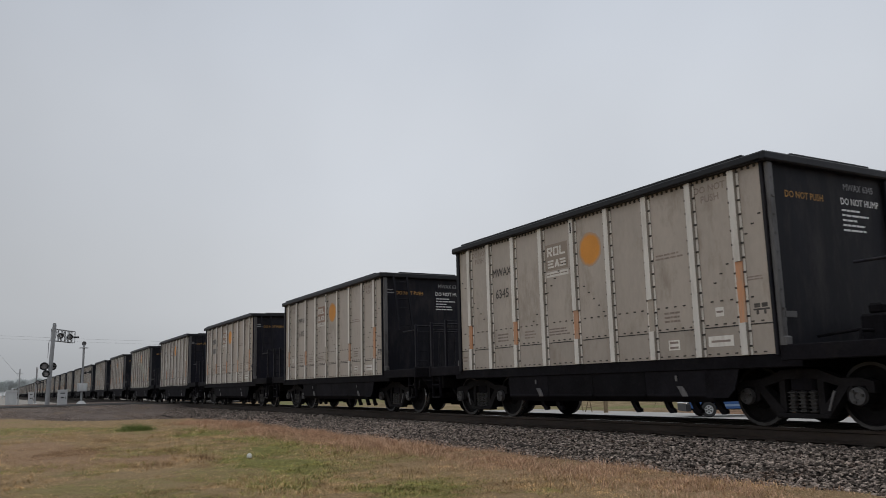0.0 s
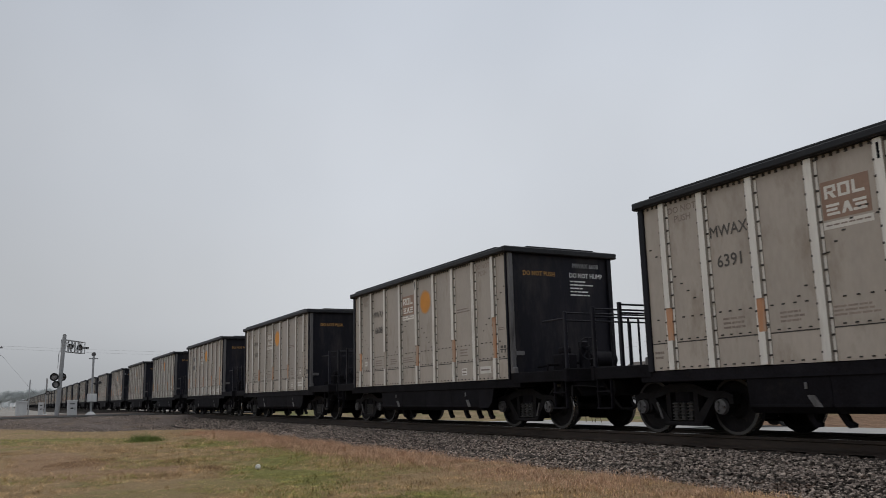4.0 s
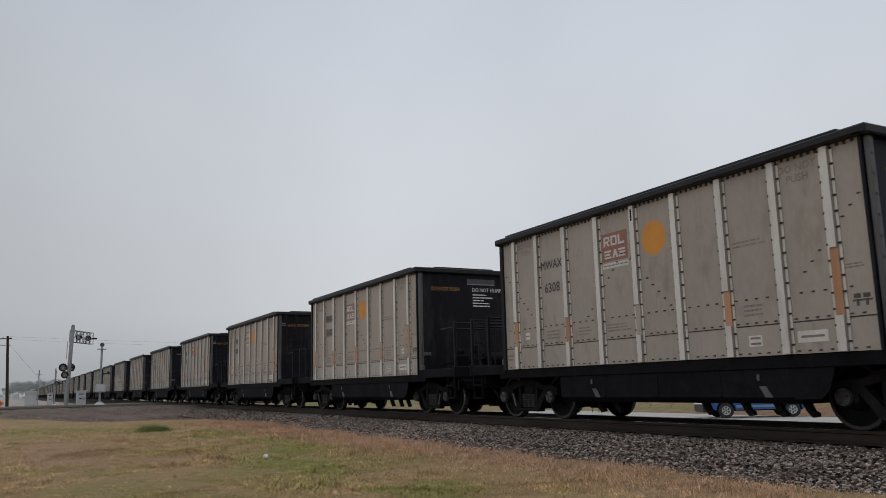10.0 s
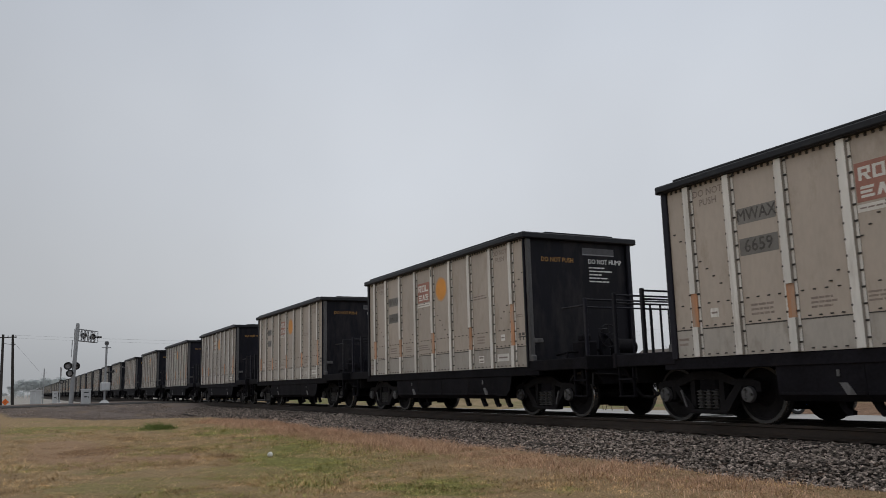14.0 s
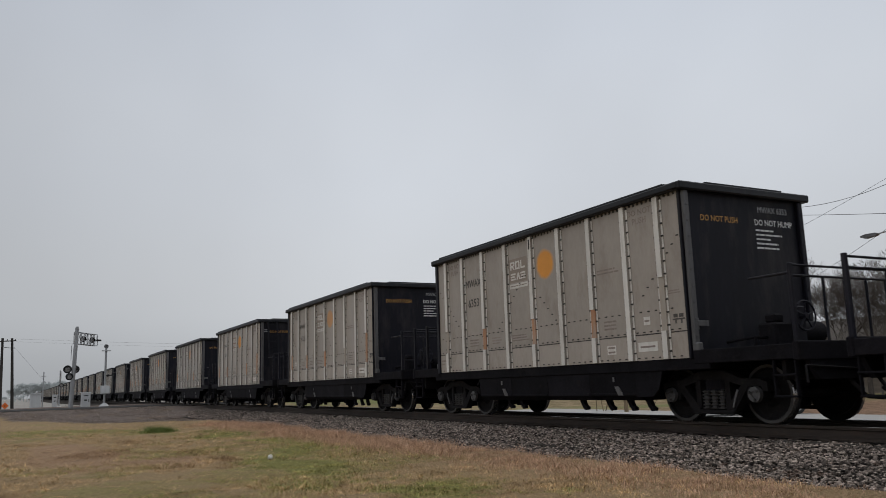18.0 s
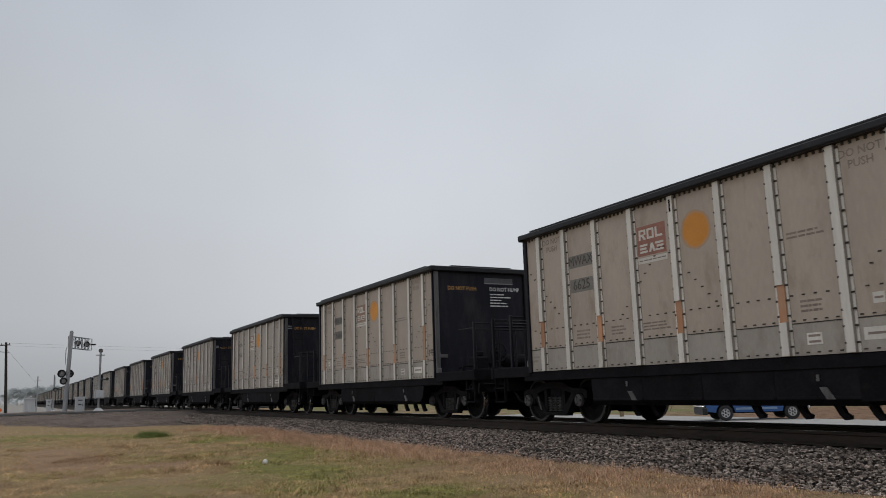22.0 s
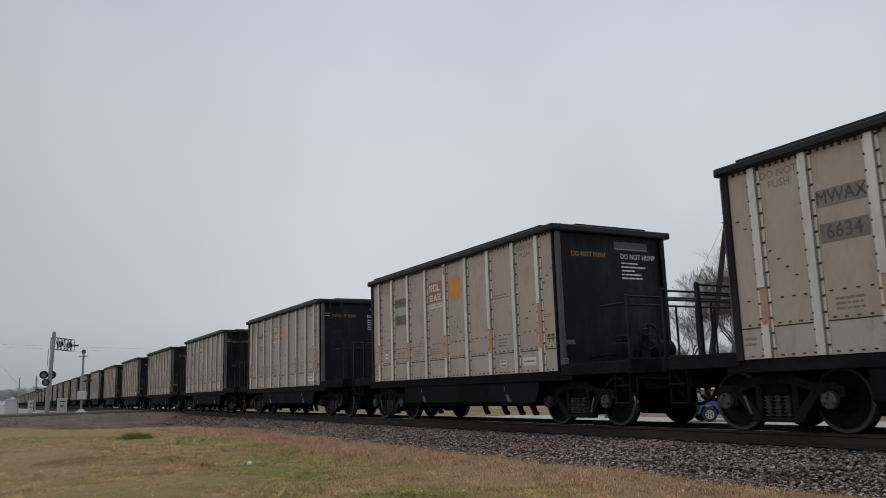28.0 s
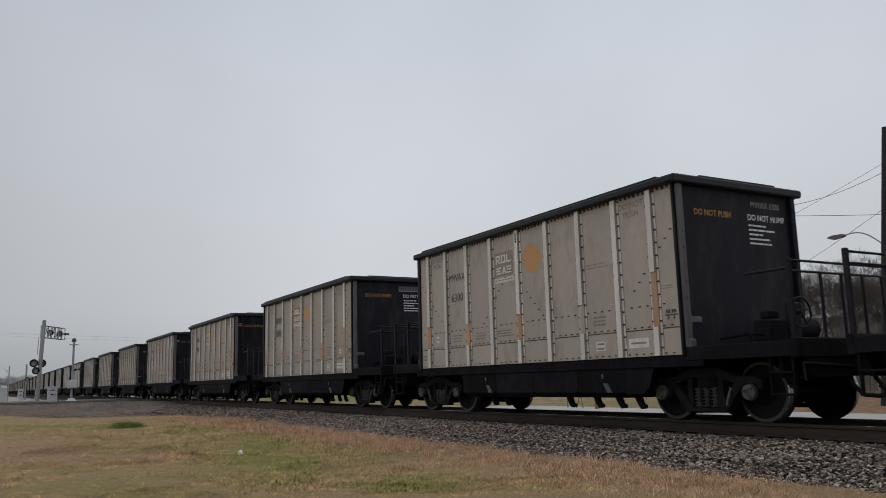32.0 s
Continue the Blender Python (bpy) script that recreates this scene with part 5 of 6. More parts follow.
@once
def far_under_mesh():
    s = Shape()
    s.box(REAR_DECK, FRONT_DECK, -1.45, 1.45, 0.93, 1.15)
    s.prism([(-1.36, 1.02), (1.36, 1.02), (1.30, 0.44), (1.2, 0.37), (-1.2, 0.37), (-1.30, 0.44)], -3.2, 3.8, "x")
    for x in (FRONT_DECK, REAR_DECK):
        for y in (-1.4, 1.4):
            s.box(x - 0.05, x + 0.05, y - 0.05, y + 0.05, 1.1, 2.3)
    return s.mesh("underframe", M_UNDER)


@once
def far_truck_mesh():
    s = Shape()
    for g in (-1, 1):
        for y in (-0.77, 0.77):
            s.tube((g * AXLES / 2, y - 0.06, WHEEL_R), (g * AXLES / 2, y + 0.06, WHEEL_R), WHEEL_R, 14)
    for y in (-1.0, 1.0):
        s.prism([(-1.1, 0.5), (-1.1, 0.66), (-0.3, 0.84), (0.3, 0.84), (1.1, 0.66), (1.1, 0.5), (0.75, 0.5), (0.4, 0.16), (-0.4, 0.16), (-0.75, 0.5)], y - 0.07, y + 0.07)
    return s.mesh("truck", M_CAST)


def far_car(k, patched):
    """A car that stays far down the line."""
    car = thing("hopper_car", "%s open hopper car with black ends far down the line" % ("beige" if patched else "dusty grey"), "freight car", GROUP)
    part("body", far_body_mesh(M_BEIGE if patched else M_GREY), car)
    for front in (True, False):
        part("end_sheet", far_end_mesh(front), car, "black end wall")
    part("top_chord", far_chord_mesh(), car)
    part("underframe", far_under_mesh(), car)
    for x in RIBS[::2]:
        part("rib", rib_mesh(-1), car, at=pose(x, 0, 0))
    for x in (FRONT_AXLE - AXLES / 2, REAR_AXLE + AXLES / 2):
        part("truck", far_truck_mesh(), car, at=pose(x, 0, 0))
    return car


@once
def far_end_mesh(front):
    a, b = (HALF - 0.06, HALF - 0.02) if front else (-HALF + 0.02, -HALF + 0.06)
    return Shape().box(a, b, -1.46, 1.46, BOTTOM, TOP - 0.1).mesh("end_sheet", M_BLACK)


@once
def far_chord_mesh():
    s = Shape()
    s.box(-HALF, HALF, -1.58, 1.58, TOP - 0.12, TOP, 0, 0.02)
    return s.mesh("top_chord", M_CHORD)


# number, patched, emblem, ladder on the leading end
CARS = {1: ("6345", 0, "pale", 0), 2: ("6313", 0, "brown", 1), 3: ("6655", 1, "brown", 1), 4: ("6359", 0, "brown", 1), 5: ("6391", 0, "brown", 0),
        8: ("6604", 1, "brown", 0), 9: ("6396", 0, "brown", 0), 10: ("6335", 0, "blank", 0), 11: ("6656", 1, "red", 1), 12: ("6308", 0, "red", 0),
        13: ("6607", 1, "brown", 0), 14: ("6636", 1, "red", 1), 15: ("6632", 1, "red", 1), 16: ("6659", 1, "red", 0), 17: ("6658", 1, "red", 0),
        18: ("6664", 1, "red", 0), 21: ("6353", 0, "pale", 0), 22: ("6325", 0, "pale", 0), 23: ("6366", 0, "brown", 1), 24: ("6317", 0, "pale", 0),
        25: ("6625", 1, "red", 0), 26: ("6666", 1, "brown", 0), 27: ("6369", 0, "brown", 1), 28: ("6343", 0, "brown", 1), 30: ("6360", 0, "pale", 0), 31: ("6634", 1, "brown", 1),
        32: ("6627", 1, "red", 0), 33: ("6322", 0, "pale", 1), 34: ("6367", 0, "brown", 1), 35: ("6398", 0, "pale", 0), 36: ("6300", 0, "pale", 0)}
TRAIN = []
rnd = random.Random(12)
for k in range(ALL_CARS):
    patched = rnd.random() < 0.4
    if k < NEAR_CARS:
        spec = CARS.get(k) or ("%04d" % rnd.randint(6301, 6669), int(patched), rnd.choice(("brown", "pale", "red")), int(rnd.random() < 0.35))
        TRAIN.append(hopper_car(k, *spec))
    else:
        TRAIN.append(far_car(k, patched))


# ---------------------------------------------------------------- roads
ROAD_TOP = 0.0
s = Shape()
outline = [(-63.5, -70), (-55.0, -70), (-55.0, -4.5), (-54.2, -2.2), (-63.5, -2.2)]
s.prism(outline, -0.3, ROAD_TOP, "z")
s.prism([(-63.5, 2.2), (-52.0, 2.2), (-55.0, 8), (-55.0, 70), (-63.5, 70)], -0.9, ROAD_TOP, "z")
tagged(new("road", s.mesh("road", M_ASPHALT)), "worn dark asphalt road crossing the track", "road", kind="structure")
s = Shape()
for i in range(24):
    s.box(-63.2 + i * 0.42, -62.8 + i * 0.42, -2.15, 2.15, -0.2, -0.012 if i % 2 else -0.015)
tagged(new("crossing_panel", s.mesh("crossing_panel", M_TIE)), "dark timber level crossing panels between the rails", "crossing", kind="structure")
back_z = float(ground_z(np.array(-20.0), np.array(14.0)))
back_road = thing("road", "pale concrete road running beside the track", "road", kind="structure")
slab = Shape().box(-2.97, 2.97, 10.2, 20.2, back_z - 0.2, back_z + 0.05, 0, 0.02).mesh("road_slab", M_CONCRETE)
for i in range(22):
    part("road_slab", slab, back_road, at=pose(34 - i * 6.0, 0, 0))

# ---------------------------------------------------------------- level crossing gear


def bar_frame(s, y0, y1, z0, z1, x0, x1, r, bays):
    """A light lattice cage of round bars."""
    for x in (x0, x1):
        for z in (z0, z1):
            s.tube((x, y0, z), (x, y1, z), r, 6)
        for i in range(bays + 1):
            y = y0 + (y1 - y0) * i / bays
            s.tube((x, y, z0), (x, y, z1), r, 6)
        for i in range(bays):
            a, b = y0 + (y1 - y0) * i / bays, y0 + (y1 - y0) * (i + 1) / bays
            s.tube((x, a, z0 if i % 2 else z1), (x, b, z1 if i % 2 else z0), r * 0.8, 6)
    for i in range(bays + 1):
        y = y0 + (y1 - y0) * i / bays
        for z in (z0, z1):
            s.tube((x0, y, z), (x1, y, z), r, 6)


@once
def flasher_back_mesh():
    """A round black backboard with a hood over its lens."""
    s = Shape()
    s.lathe([(0, 0.001), (0, 0.36), (0.03, 0.36), (0.03, 0.001)], 24, "x")
    s.lathe([(-0.22, 0.001), (-0.22, 0.08), (-0.02, 0.16), (0.0, 0.16), (0.0, 0.001)], 18, "x")
    n = 14
    pts = []
    for i in range(n + 1):
        a = math.pi * (-0.15 + 1.3 * i / n)
        for x, r in ((0.01, 0.29), (0.30, 0.29), (0.30, 0.275), (0.01, 0.275)):
            pts.append((x, r * math.cos(a), r * math.sin(a)))
    s.poly(pts, [(4 * i + j, 4 * i + (j + 1) % 4, 4 * i + 4 + (j + 1) % 4, 4 * i + 4 + j) for i in range(n) for j in range(4)])
    return s.mesh("flasher_head", M_SIGBLACK)


@once
def flasher_lens_mesh():
    return Shape().lathe([(0.032, 0.001), (0.032, 0.235), (0.07, 0.18), (0.09, 0.001)], 20, "x").mesh("lens", M_LENS, True)


def flasher(parent, x, y, z, turn=0.0, size=1.0):
    head = part("flasher_head", flasher_back_mesh(), parent, "black round flasher head", pose(x, y, z, 0, 0, turn) @ Matrix.Scale(size, 4))
    part("lens", flasher_lens_mesh(), head, "pale dull unlit lens")


sig = thing("cantilever_signal", "grey steel cantilever mast with black crossing flashers", "crossing signal", at=pose(-66, -7.45, -0.2))
s = Shape()
s.tube((0, -0.10, 0), (0, 0.12, 6.05), 0.165, 14, 0, 0.135)
s.tube((0, 0.12, 6.05), (0, 0.12, 6.13), 0.10, 12)
part("mast", s.mesh("mast", M_GALV, True), sig)
part("base_plate", Shape().box(-0.35, 0.35, -0.35, 0.35, -0.02, 0.06, 0, 0.01).mesh("base_plate", M_GALV), sig)
s = Shape()
bar_frame(s, 0.15, 3.35, 4.85, 5.72, -0.16, 0.16, 0.026, 6)
ARM = pose(0, 0, 0, 0, 0, 61)
part("arm_cage", s.mesh("arm_cage", M_GALV), sig, "lattice arm of galvanised bars", ARM)
for y in (0.62, 1.35):
    flasher(sig, -1.7 * y, y, 5.27, 0, 0.62)
part("arm_light", Shape().box(-2.95, -2.7, 1.35, 2.05, 5.22, 5.34, 0, 0.02).mesh("arm_light", M_SIGBLACK), sig)
s = Shape()
s.tube((0, -0.62, 2.96), (0, 0.38, 2.96), 0.045, 8)
s.tube((0, -0.5, 2.38), (0, 0.1, 2.38), 0.045, 8)
part("crossarm", s.mesh("crossarm", M_SIGBLACK), sig)
flasher(sig, 0.16, -0.42, 2.96, -8, 0.82)
flasher(sig, -0.22, 0.13, 2.96, -8, 0.82)
flasher(sig, 0.16, -0.28, 2.42, 14, 0.74)
s = Shape()
for i in range(9):
    s.box(-0.12, -0.08, -0.23, -0.19, 3.9 + i * 0.09, 3.96 + i * 0.09)
s.tube((-0.1, -0.21, 3.6), (-0.1, -0.18, 4.9), 0.02, 6)
part("cable", s.mesh("cable", M_GALV), sig)

gate = thing("bell_post", "grey crossing post with a bell and a control box", "crossing signal", at=pose(-64, -5.43, -0.12))
s = Shape()
s.tube((0, 0, 0.3), (0, 0, 4.35), 0.075, 12)
part("post", s.mesh("post", M_GALV, True), gate)
s = Shape()
s.lathe([(0.0, 0.001), (0.0, 0.42), (0.06, 0.42), (0.32, 0.16), (0.34, 0.001)], 18, "z")
part("base", s.mesh("base", M_SILVER, True), gate)
s = Shape()
s.lathe([(-0.06, 0.001), (-0.10, 0.13), (-0.02, 0.16), (0.05, 0.11), (0.02, 0.06), (0.07, 0.001)], 20, "x")
bell = part("bell", s.mesh("bell", M_POST, True), gate, at=pose(0.05, 0, 4.45))
part("bell_bracket", Shape().box(-0.12, 0.12, -0.3, 0.3, 4.1, 4.16, 0, 0.01).mesh("bell_bracket", M_GALV), gate)
part("control_box", Shape().box(-0.22, 0.25, -0.30, 0.34, 1.0, 1.6, 0, 0.03).mesh("control_box", M_SILVER), gate)
part("box_door", Shape().box(0.252, 0.27, -0.24, 0.28, 1.06, 1.54, 0, 0.006).mesh("box_door", M_SILVER), gate)
s = Shape()
s.tube((0, 0.05, 2.32), (0, 0.62, 2.36), 0.04, 8)
s.tube((0, 0.5, 2.36), (0.2, 0.5, 2.40), 0.10, 8)
s.tube((0, 0.2, 2.36), (0.2, 0.16, 2.30), 0.08, 8)
part("side_lamp", s.mesh("side_lamp", M_SIGBLACK), gate)


def cabinet(x, y, w, d, h, z):
    c = thing("signal_cabinet", "silver painted trackside signal cabinet with a hinged door", "cabinet", "signal cabinets", at=pose(x, y, z))
    part("body", Shape().box(-d / 2, d / 2, -w / 2, w / 2, 0.08, h, 0, 0.015).mesh("body", M_SILVER), c)
    part("plinth", Shape().box(-d / 2 - 0.03, d / 2 + 0.03, -w / 2 - 0.03, w / 2 + 0.03, -0.1, 0.08, 0, 0.01).mesh("plinth", M_CONCRETE), c)
    part("roof", Shape().box(-d / 2 - 0.05, d / 2 + 0.05, -w / 2 - 0.05, w / 2 + 0.05, h, h + 0.05, 0, 0.015).mesh("roof", M_SILVER), c)
    door = part("door", Shape().box(d / 2 + 0.001, d / 2 + 0.02, -w / 2 + 0.05, w / 2 - 0.05, 0.15, h - 0.06, 0, 0.006).mesh("door", M_SILVER), c)
    part("handle", Shape().box(d / 2 + 0.02, d / 2 + 0.05, w * 0.25, w * 0.30, h * 0.45, h * 0.62, 0, 0.006).mesh("handle", M_SIGBLACK), door, "black handle")
    part("vent", Shape().box(d / 2 + 0.0205, d / 2 + 0.024, -w * 0.25, w * 0.25, h * 0.80, h * 0.86).mesh("vent", M_SIGBLACK), door)
    part("vent", Shape().box(d / 2 + 0.0205, d / 2 + 0.024, -w * 0.2, w * 0.12, h * 0.52, h * 0.6).mesh("vent", M_SIGBLACK), door)


cabinet(-64.6, -6.64, 0.62, 0.6, 1.16, -0.17)
cabinet(-80, -8.12, 0.42, 0.5, 1.18, -0.24)

far_sig = thing("crossing_signal", "slim grey crossing signal mast with black flasher heads", "crossing signal", at=pose(-78, -7.85, -0.25))
part("mast", Shape().tube((0, 0, 0), (0, 0, 3.3), 0.06, 10).mesh("mast", M_GALV, True), far_sig)
part("base", Shape().lathe([(0, 0.001), (0, 0.3), (0.25, 0.12), (0.25, 0.001)], 14, "z").mesh("base", M_SILVER, True), far_sig)
part("crossarm", Shape().tube((0, -0.1, 2.0), (0, 0.6, 2.0), 0.04, 8).mesh("crossarm", M_SIGBLACK), far_sig)
flasher(far_sig, 0.1, 0.12, 2.02, 0, 0.5)
for ang in (45, -45):
    part("crossbuck_board", Shape().box(0.06, 0.08, -0.5, 0.5, -0.09, 0.09, 0, 0.004).mesh("crossbuck_board", M_WHITE), far_sig, "white crossbuck board", pose(0, 0, 2.9, 0, 0, 84) @ pose(0, 0, 0, ang, 0, 0))
relay = thing("relay_mast", "slim bare steel relay mast by the crossing", "mast", at=pose(-84, -9.0, -0.3))
part("pole", Shape().tube((0, 0, 0), (0, 0, 3.4), 0.05, 8).mesh("pole", M_GALV, True), relay)
part("antenna", Shape().tube((0, -0.25, 3.0), (0, 0.25, 3.0), 0.02, 6).mesh("antenna", M_GALV), relay)

shed = thing("equipment_shed", "pale metal equipment shed beyond the crossing", "shed", at=pose(-120, -9.0, -0.5))
part("wall", Shape().box(-1.5, 1.5, -0.66, 0.66, 0, 1.7, 0, 0.02).mesh("wall", M_SILVER), shed)
part("roof", Shape().prism([(-0.76, 1.7), (0.76, 1.7), (0.62, 1.84), (-0.62, 1.84)], -1.65, 1.65, "x").mesh("roof", M_SILVER), shed)
part("door", Shape().box(1.503, 1.53, -0.5, -0.05, 0.1, 1.5, 0, 0.01).mesh("door", M_SILVER), shed)

sign = thing("warning_sign", "orange diamond road work sign on a stand", "road sign", at=pose(-104, -12.3, -0.55) @ Matrix.Scale(0.62, 4))
part("panel", Shape().prism([(-0.62, 0.85), (0, 0.23), (0.62, 0.85), (0, 1.47)], -0.012, 0.012, "x").mesh("panel", M_SIGNORANGE), sign)
s = Shape()
for q in ((-0.18, 0.86, 0.28), (-0.1, 0.72, 0.2)):
    s.box(0.013, 0.016, q[0], q[0] + q[2], q[1], q[1] + 0.06)
part("symbol", s.mesh("symbol", M_SIGBLACK), sign, kind="stuff")
for y in (-0.35, 0.35):
    part("leg", Shape().tube((-0.05, y * 0.3, 0.6), (-0.05, y, 0.0), 0.025, 6).mesh("leg", M_GALV), sign)

# ---------------------------------------------------------------- poles and wires


def utility_pole(x, y, z0, h, lean, label, arms=1):
    p = thing("utility_pole", label, "utility pole", "utility poles", at=pose(x, y, z0, lean, 0, 0))
    part("pole", Shape().tube((0, 0, -0.3), (0, 0, h), 0.17, 12, 0, 0.12).mesh("pole", M_POLE, True), p)
    for i in range(arms):
        z = h - 0.35 - 0.9 * i
        part("crossarm", Shape().box(0.12, 0.22, -1.5, 0.4, z, z + 0.11, 0, 0.012).mesh("crossarm", M_POLE), p)
        for yy in (-1.35, -0.9, -0.45, 0.3):
            part("insulator", Shape().lathe([(z + 0.11, 0.001), (z + 0.11, 0.045), (z + 0.16, 0.03), (z + 0.2, 0.055), (z + 0.25, 0.03), (z + 0.25, 0.001)], 10, "z").mesh("insulator", M_SIGBLACK, True), p, at=pose(0.17, yy, 0))
    return p


def wire(a, b, sag, r=0.014, name="overhead_wire", label="black overhead wire between poles"):
    pts = []
    for i in range(13):
        u = i / 12
        q = Vector(a).lerp(Vector(b), u)
        q.z -= sag * 4 * u * (1 - u)
        pts.append(q)
    s = Shape()
    for p, q in zip(pts, pts[1:]):
        s.tube(p, q, r, 5)
    return tagged(new(name, s.mesh(name, M_WIRE)), label, "wire", "overhead wires")


BACK_SCALE = (0.74 - back_z) / 1.59     # the land behind the line lies lower, so all there stands further off


def behind(x, y, z):
    """A place behind the line, first set out for a level of -0.85."""
    return (x * BACK_SCALE, EYE[1] + (y - EYE[1]) * BACK_SCALE, EYE[2] + (z - EYE[2]) * BACK_SCALE)


p1b, p1t = Vector(behind(-32.95, 24, -0.95)), Vector(behind(-30.05, 24, 10.25))
pole_a = thing("utility_pole", "dark leaning timber utility pole", "utility pole", "utility poles", at=pose(*p1b))
part("pole", Shape().tube((0, 0, 0), p1t - p1b, 0.20, 12, 0, 0.16).mesh("pole", M_POLE, True), pole_a)
for dz in (0.35, 0.8):
    q = (p1t - p1b) * (1 - dz / 11)
    part("insulator", Shape().tube(q + Vector((-0.15, -0.2, 0)), q + Vector((0.3, -0.2, 0.02)), 0.05, 8).mesh("insulator", M_SIGBLACK), pole_a)
p2b, p2t = Vector(behind(-21.85, 24, -0.95)), Vector(behind(-20.35, 24, 11.6))
pole_b = thing("utility_pole", "dark timber utility pole with a street lamp arm", "utility pole", "utility poles", at=pose(*p2b))
part("pole", Shape().tube((0, 0, 0), p2t - p2b, 0.21, 12, 0, 0.17).mesh("pole", M_POLE, True), pole_b)
lamp_root, lamp_tip = Vector(behind(-21.05, 24, 6.28)) - p2b, Vector(behind(-22.75, 23.7, 6.97)) - p2b
s = Shape()
last = lamp_root
for i in range(1, 9):
    u = i / 8
    q = lamp_root.lerp(lamp_tip, u)
    q.z += 0.42 * math.sin(math.pi * u) * 0.9
    s.tube(last, q, 0.035, 8)
    last = q
arm = part("lamp_arm", s.mesh("lamp_arm", M_GALV, True), pole_b, "curved grey lamp arm")
s = Shape()
s.prism([(-0.85, -0.02), (-0.6, -0.12), (0.0, -0.06), (0.12, 0.03), (0.0, 0.09), (-0.55, 0.10), (-0.82, 0.05)], -0.14, 0.14)
part("lamp_head", s.mesh("lamp_head", M_POST), arm, "grey cobra-head street lamp, unlit", Matrix.Translation(lamp_tip))
wire(behind(-30.2, 24, 9.95), behind(-20.6, 24, 9.6), 0.75 * BACK_SCALE)
wire(behind(-30.4, 24, 9.45), behind(-20.9, 24, 7.65), 0.05)
wire(behind(-29.9, 24, 7.4), behind(-20.6, 24, 10.0), 0.1, 0.009)
wire(behind(-33, 30, 5.6), behind(-20.9, 24, 7.9), 0.15, 0.011)
wire(behind(-20.6, 24, 9.6), behind(10, 24, 10.0), 0.8)
wire(behind(-20.9, 24, 7.6), behind(10, 24, 8.6), 0.5)
wire(behind(-30.2, 24, 9.7), behind(-36.4, 21.8, -0.9), 0.0, 0.010, "guy_wire", "thin steel guy wire from the leaning pole")
wire(behind(-30.45, 24, 8.7), behind(-35.3, 22.4, -0.9), 0.0, 0.010, "guy_wire", "thin steel guy wire from the leaning pole")

utility_pole(-100, -11.55, -0.45, 7.75, 2.8, "dark timber utility pole beyond the crossing", 1)
utility_pole(-100, -12.72, -0.45, 7.75, 1.0, "dark timber utility pole beyond the crossing", 0)
wire((-99.8, -12.7, 6.3), (-99.8, -11.6, 6.2), 0.02, 0.03)
wire((-99.8, -12.2, 7.0), (-99.8, -55, 7.6), 0.5, 0.01)
wire((-99.8, -11.6, 7.2), (-104, 90, 9.3), 1.6, 0.006)
wire((-99.8, -11.6, 6.9), (-104, 90, 8.6), 1.6, 0.005)
wire((-100, -11.9, 6.6), (-100, -6.2, -0.3), 0.0, 0.008, "guy_wire", "thin steel guy wire from the pole")

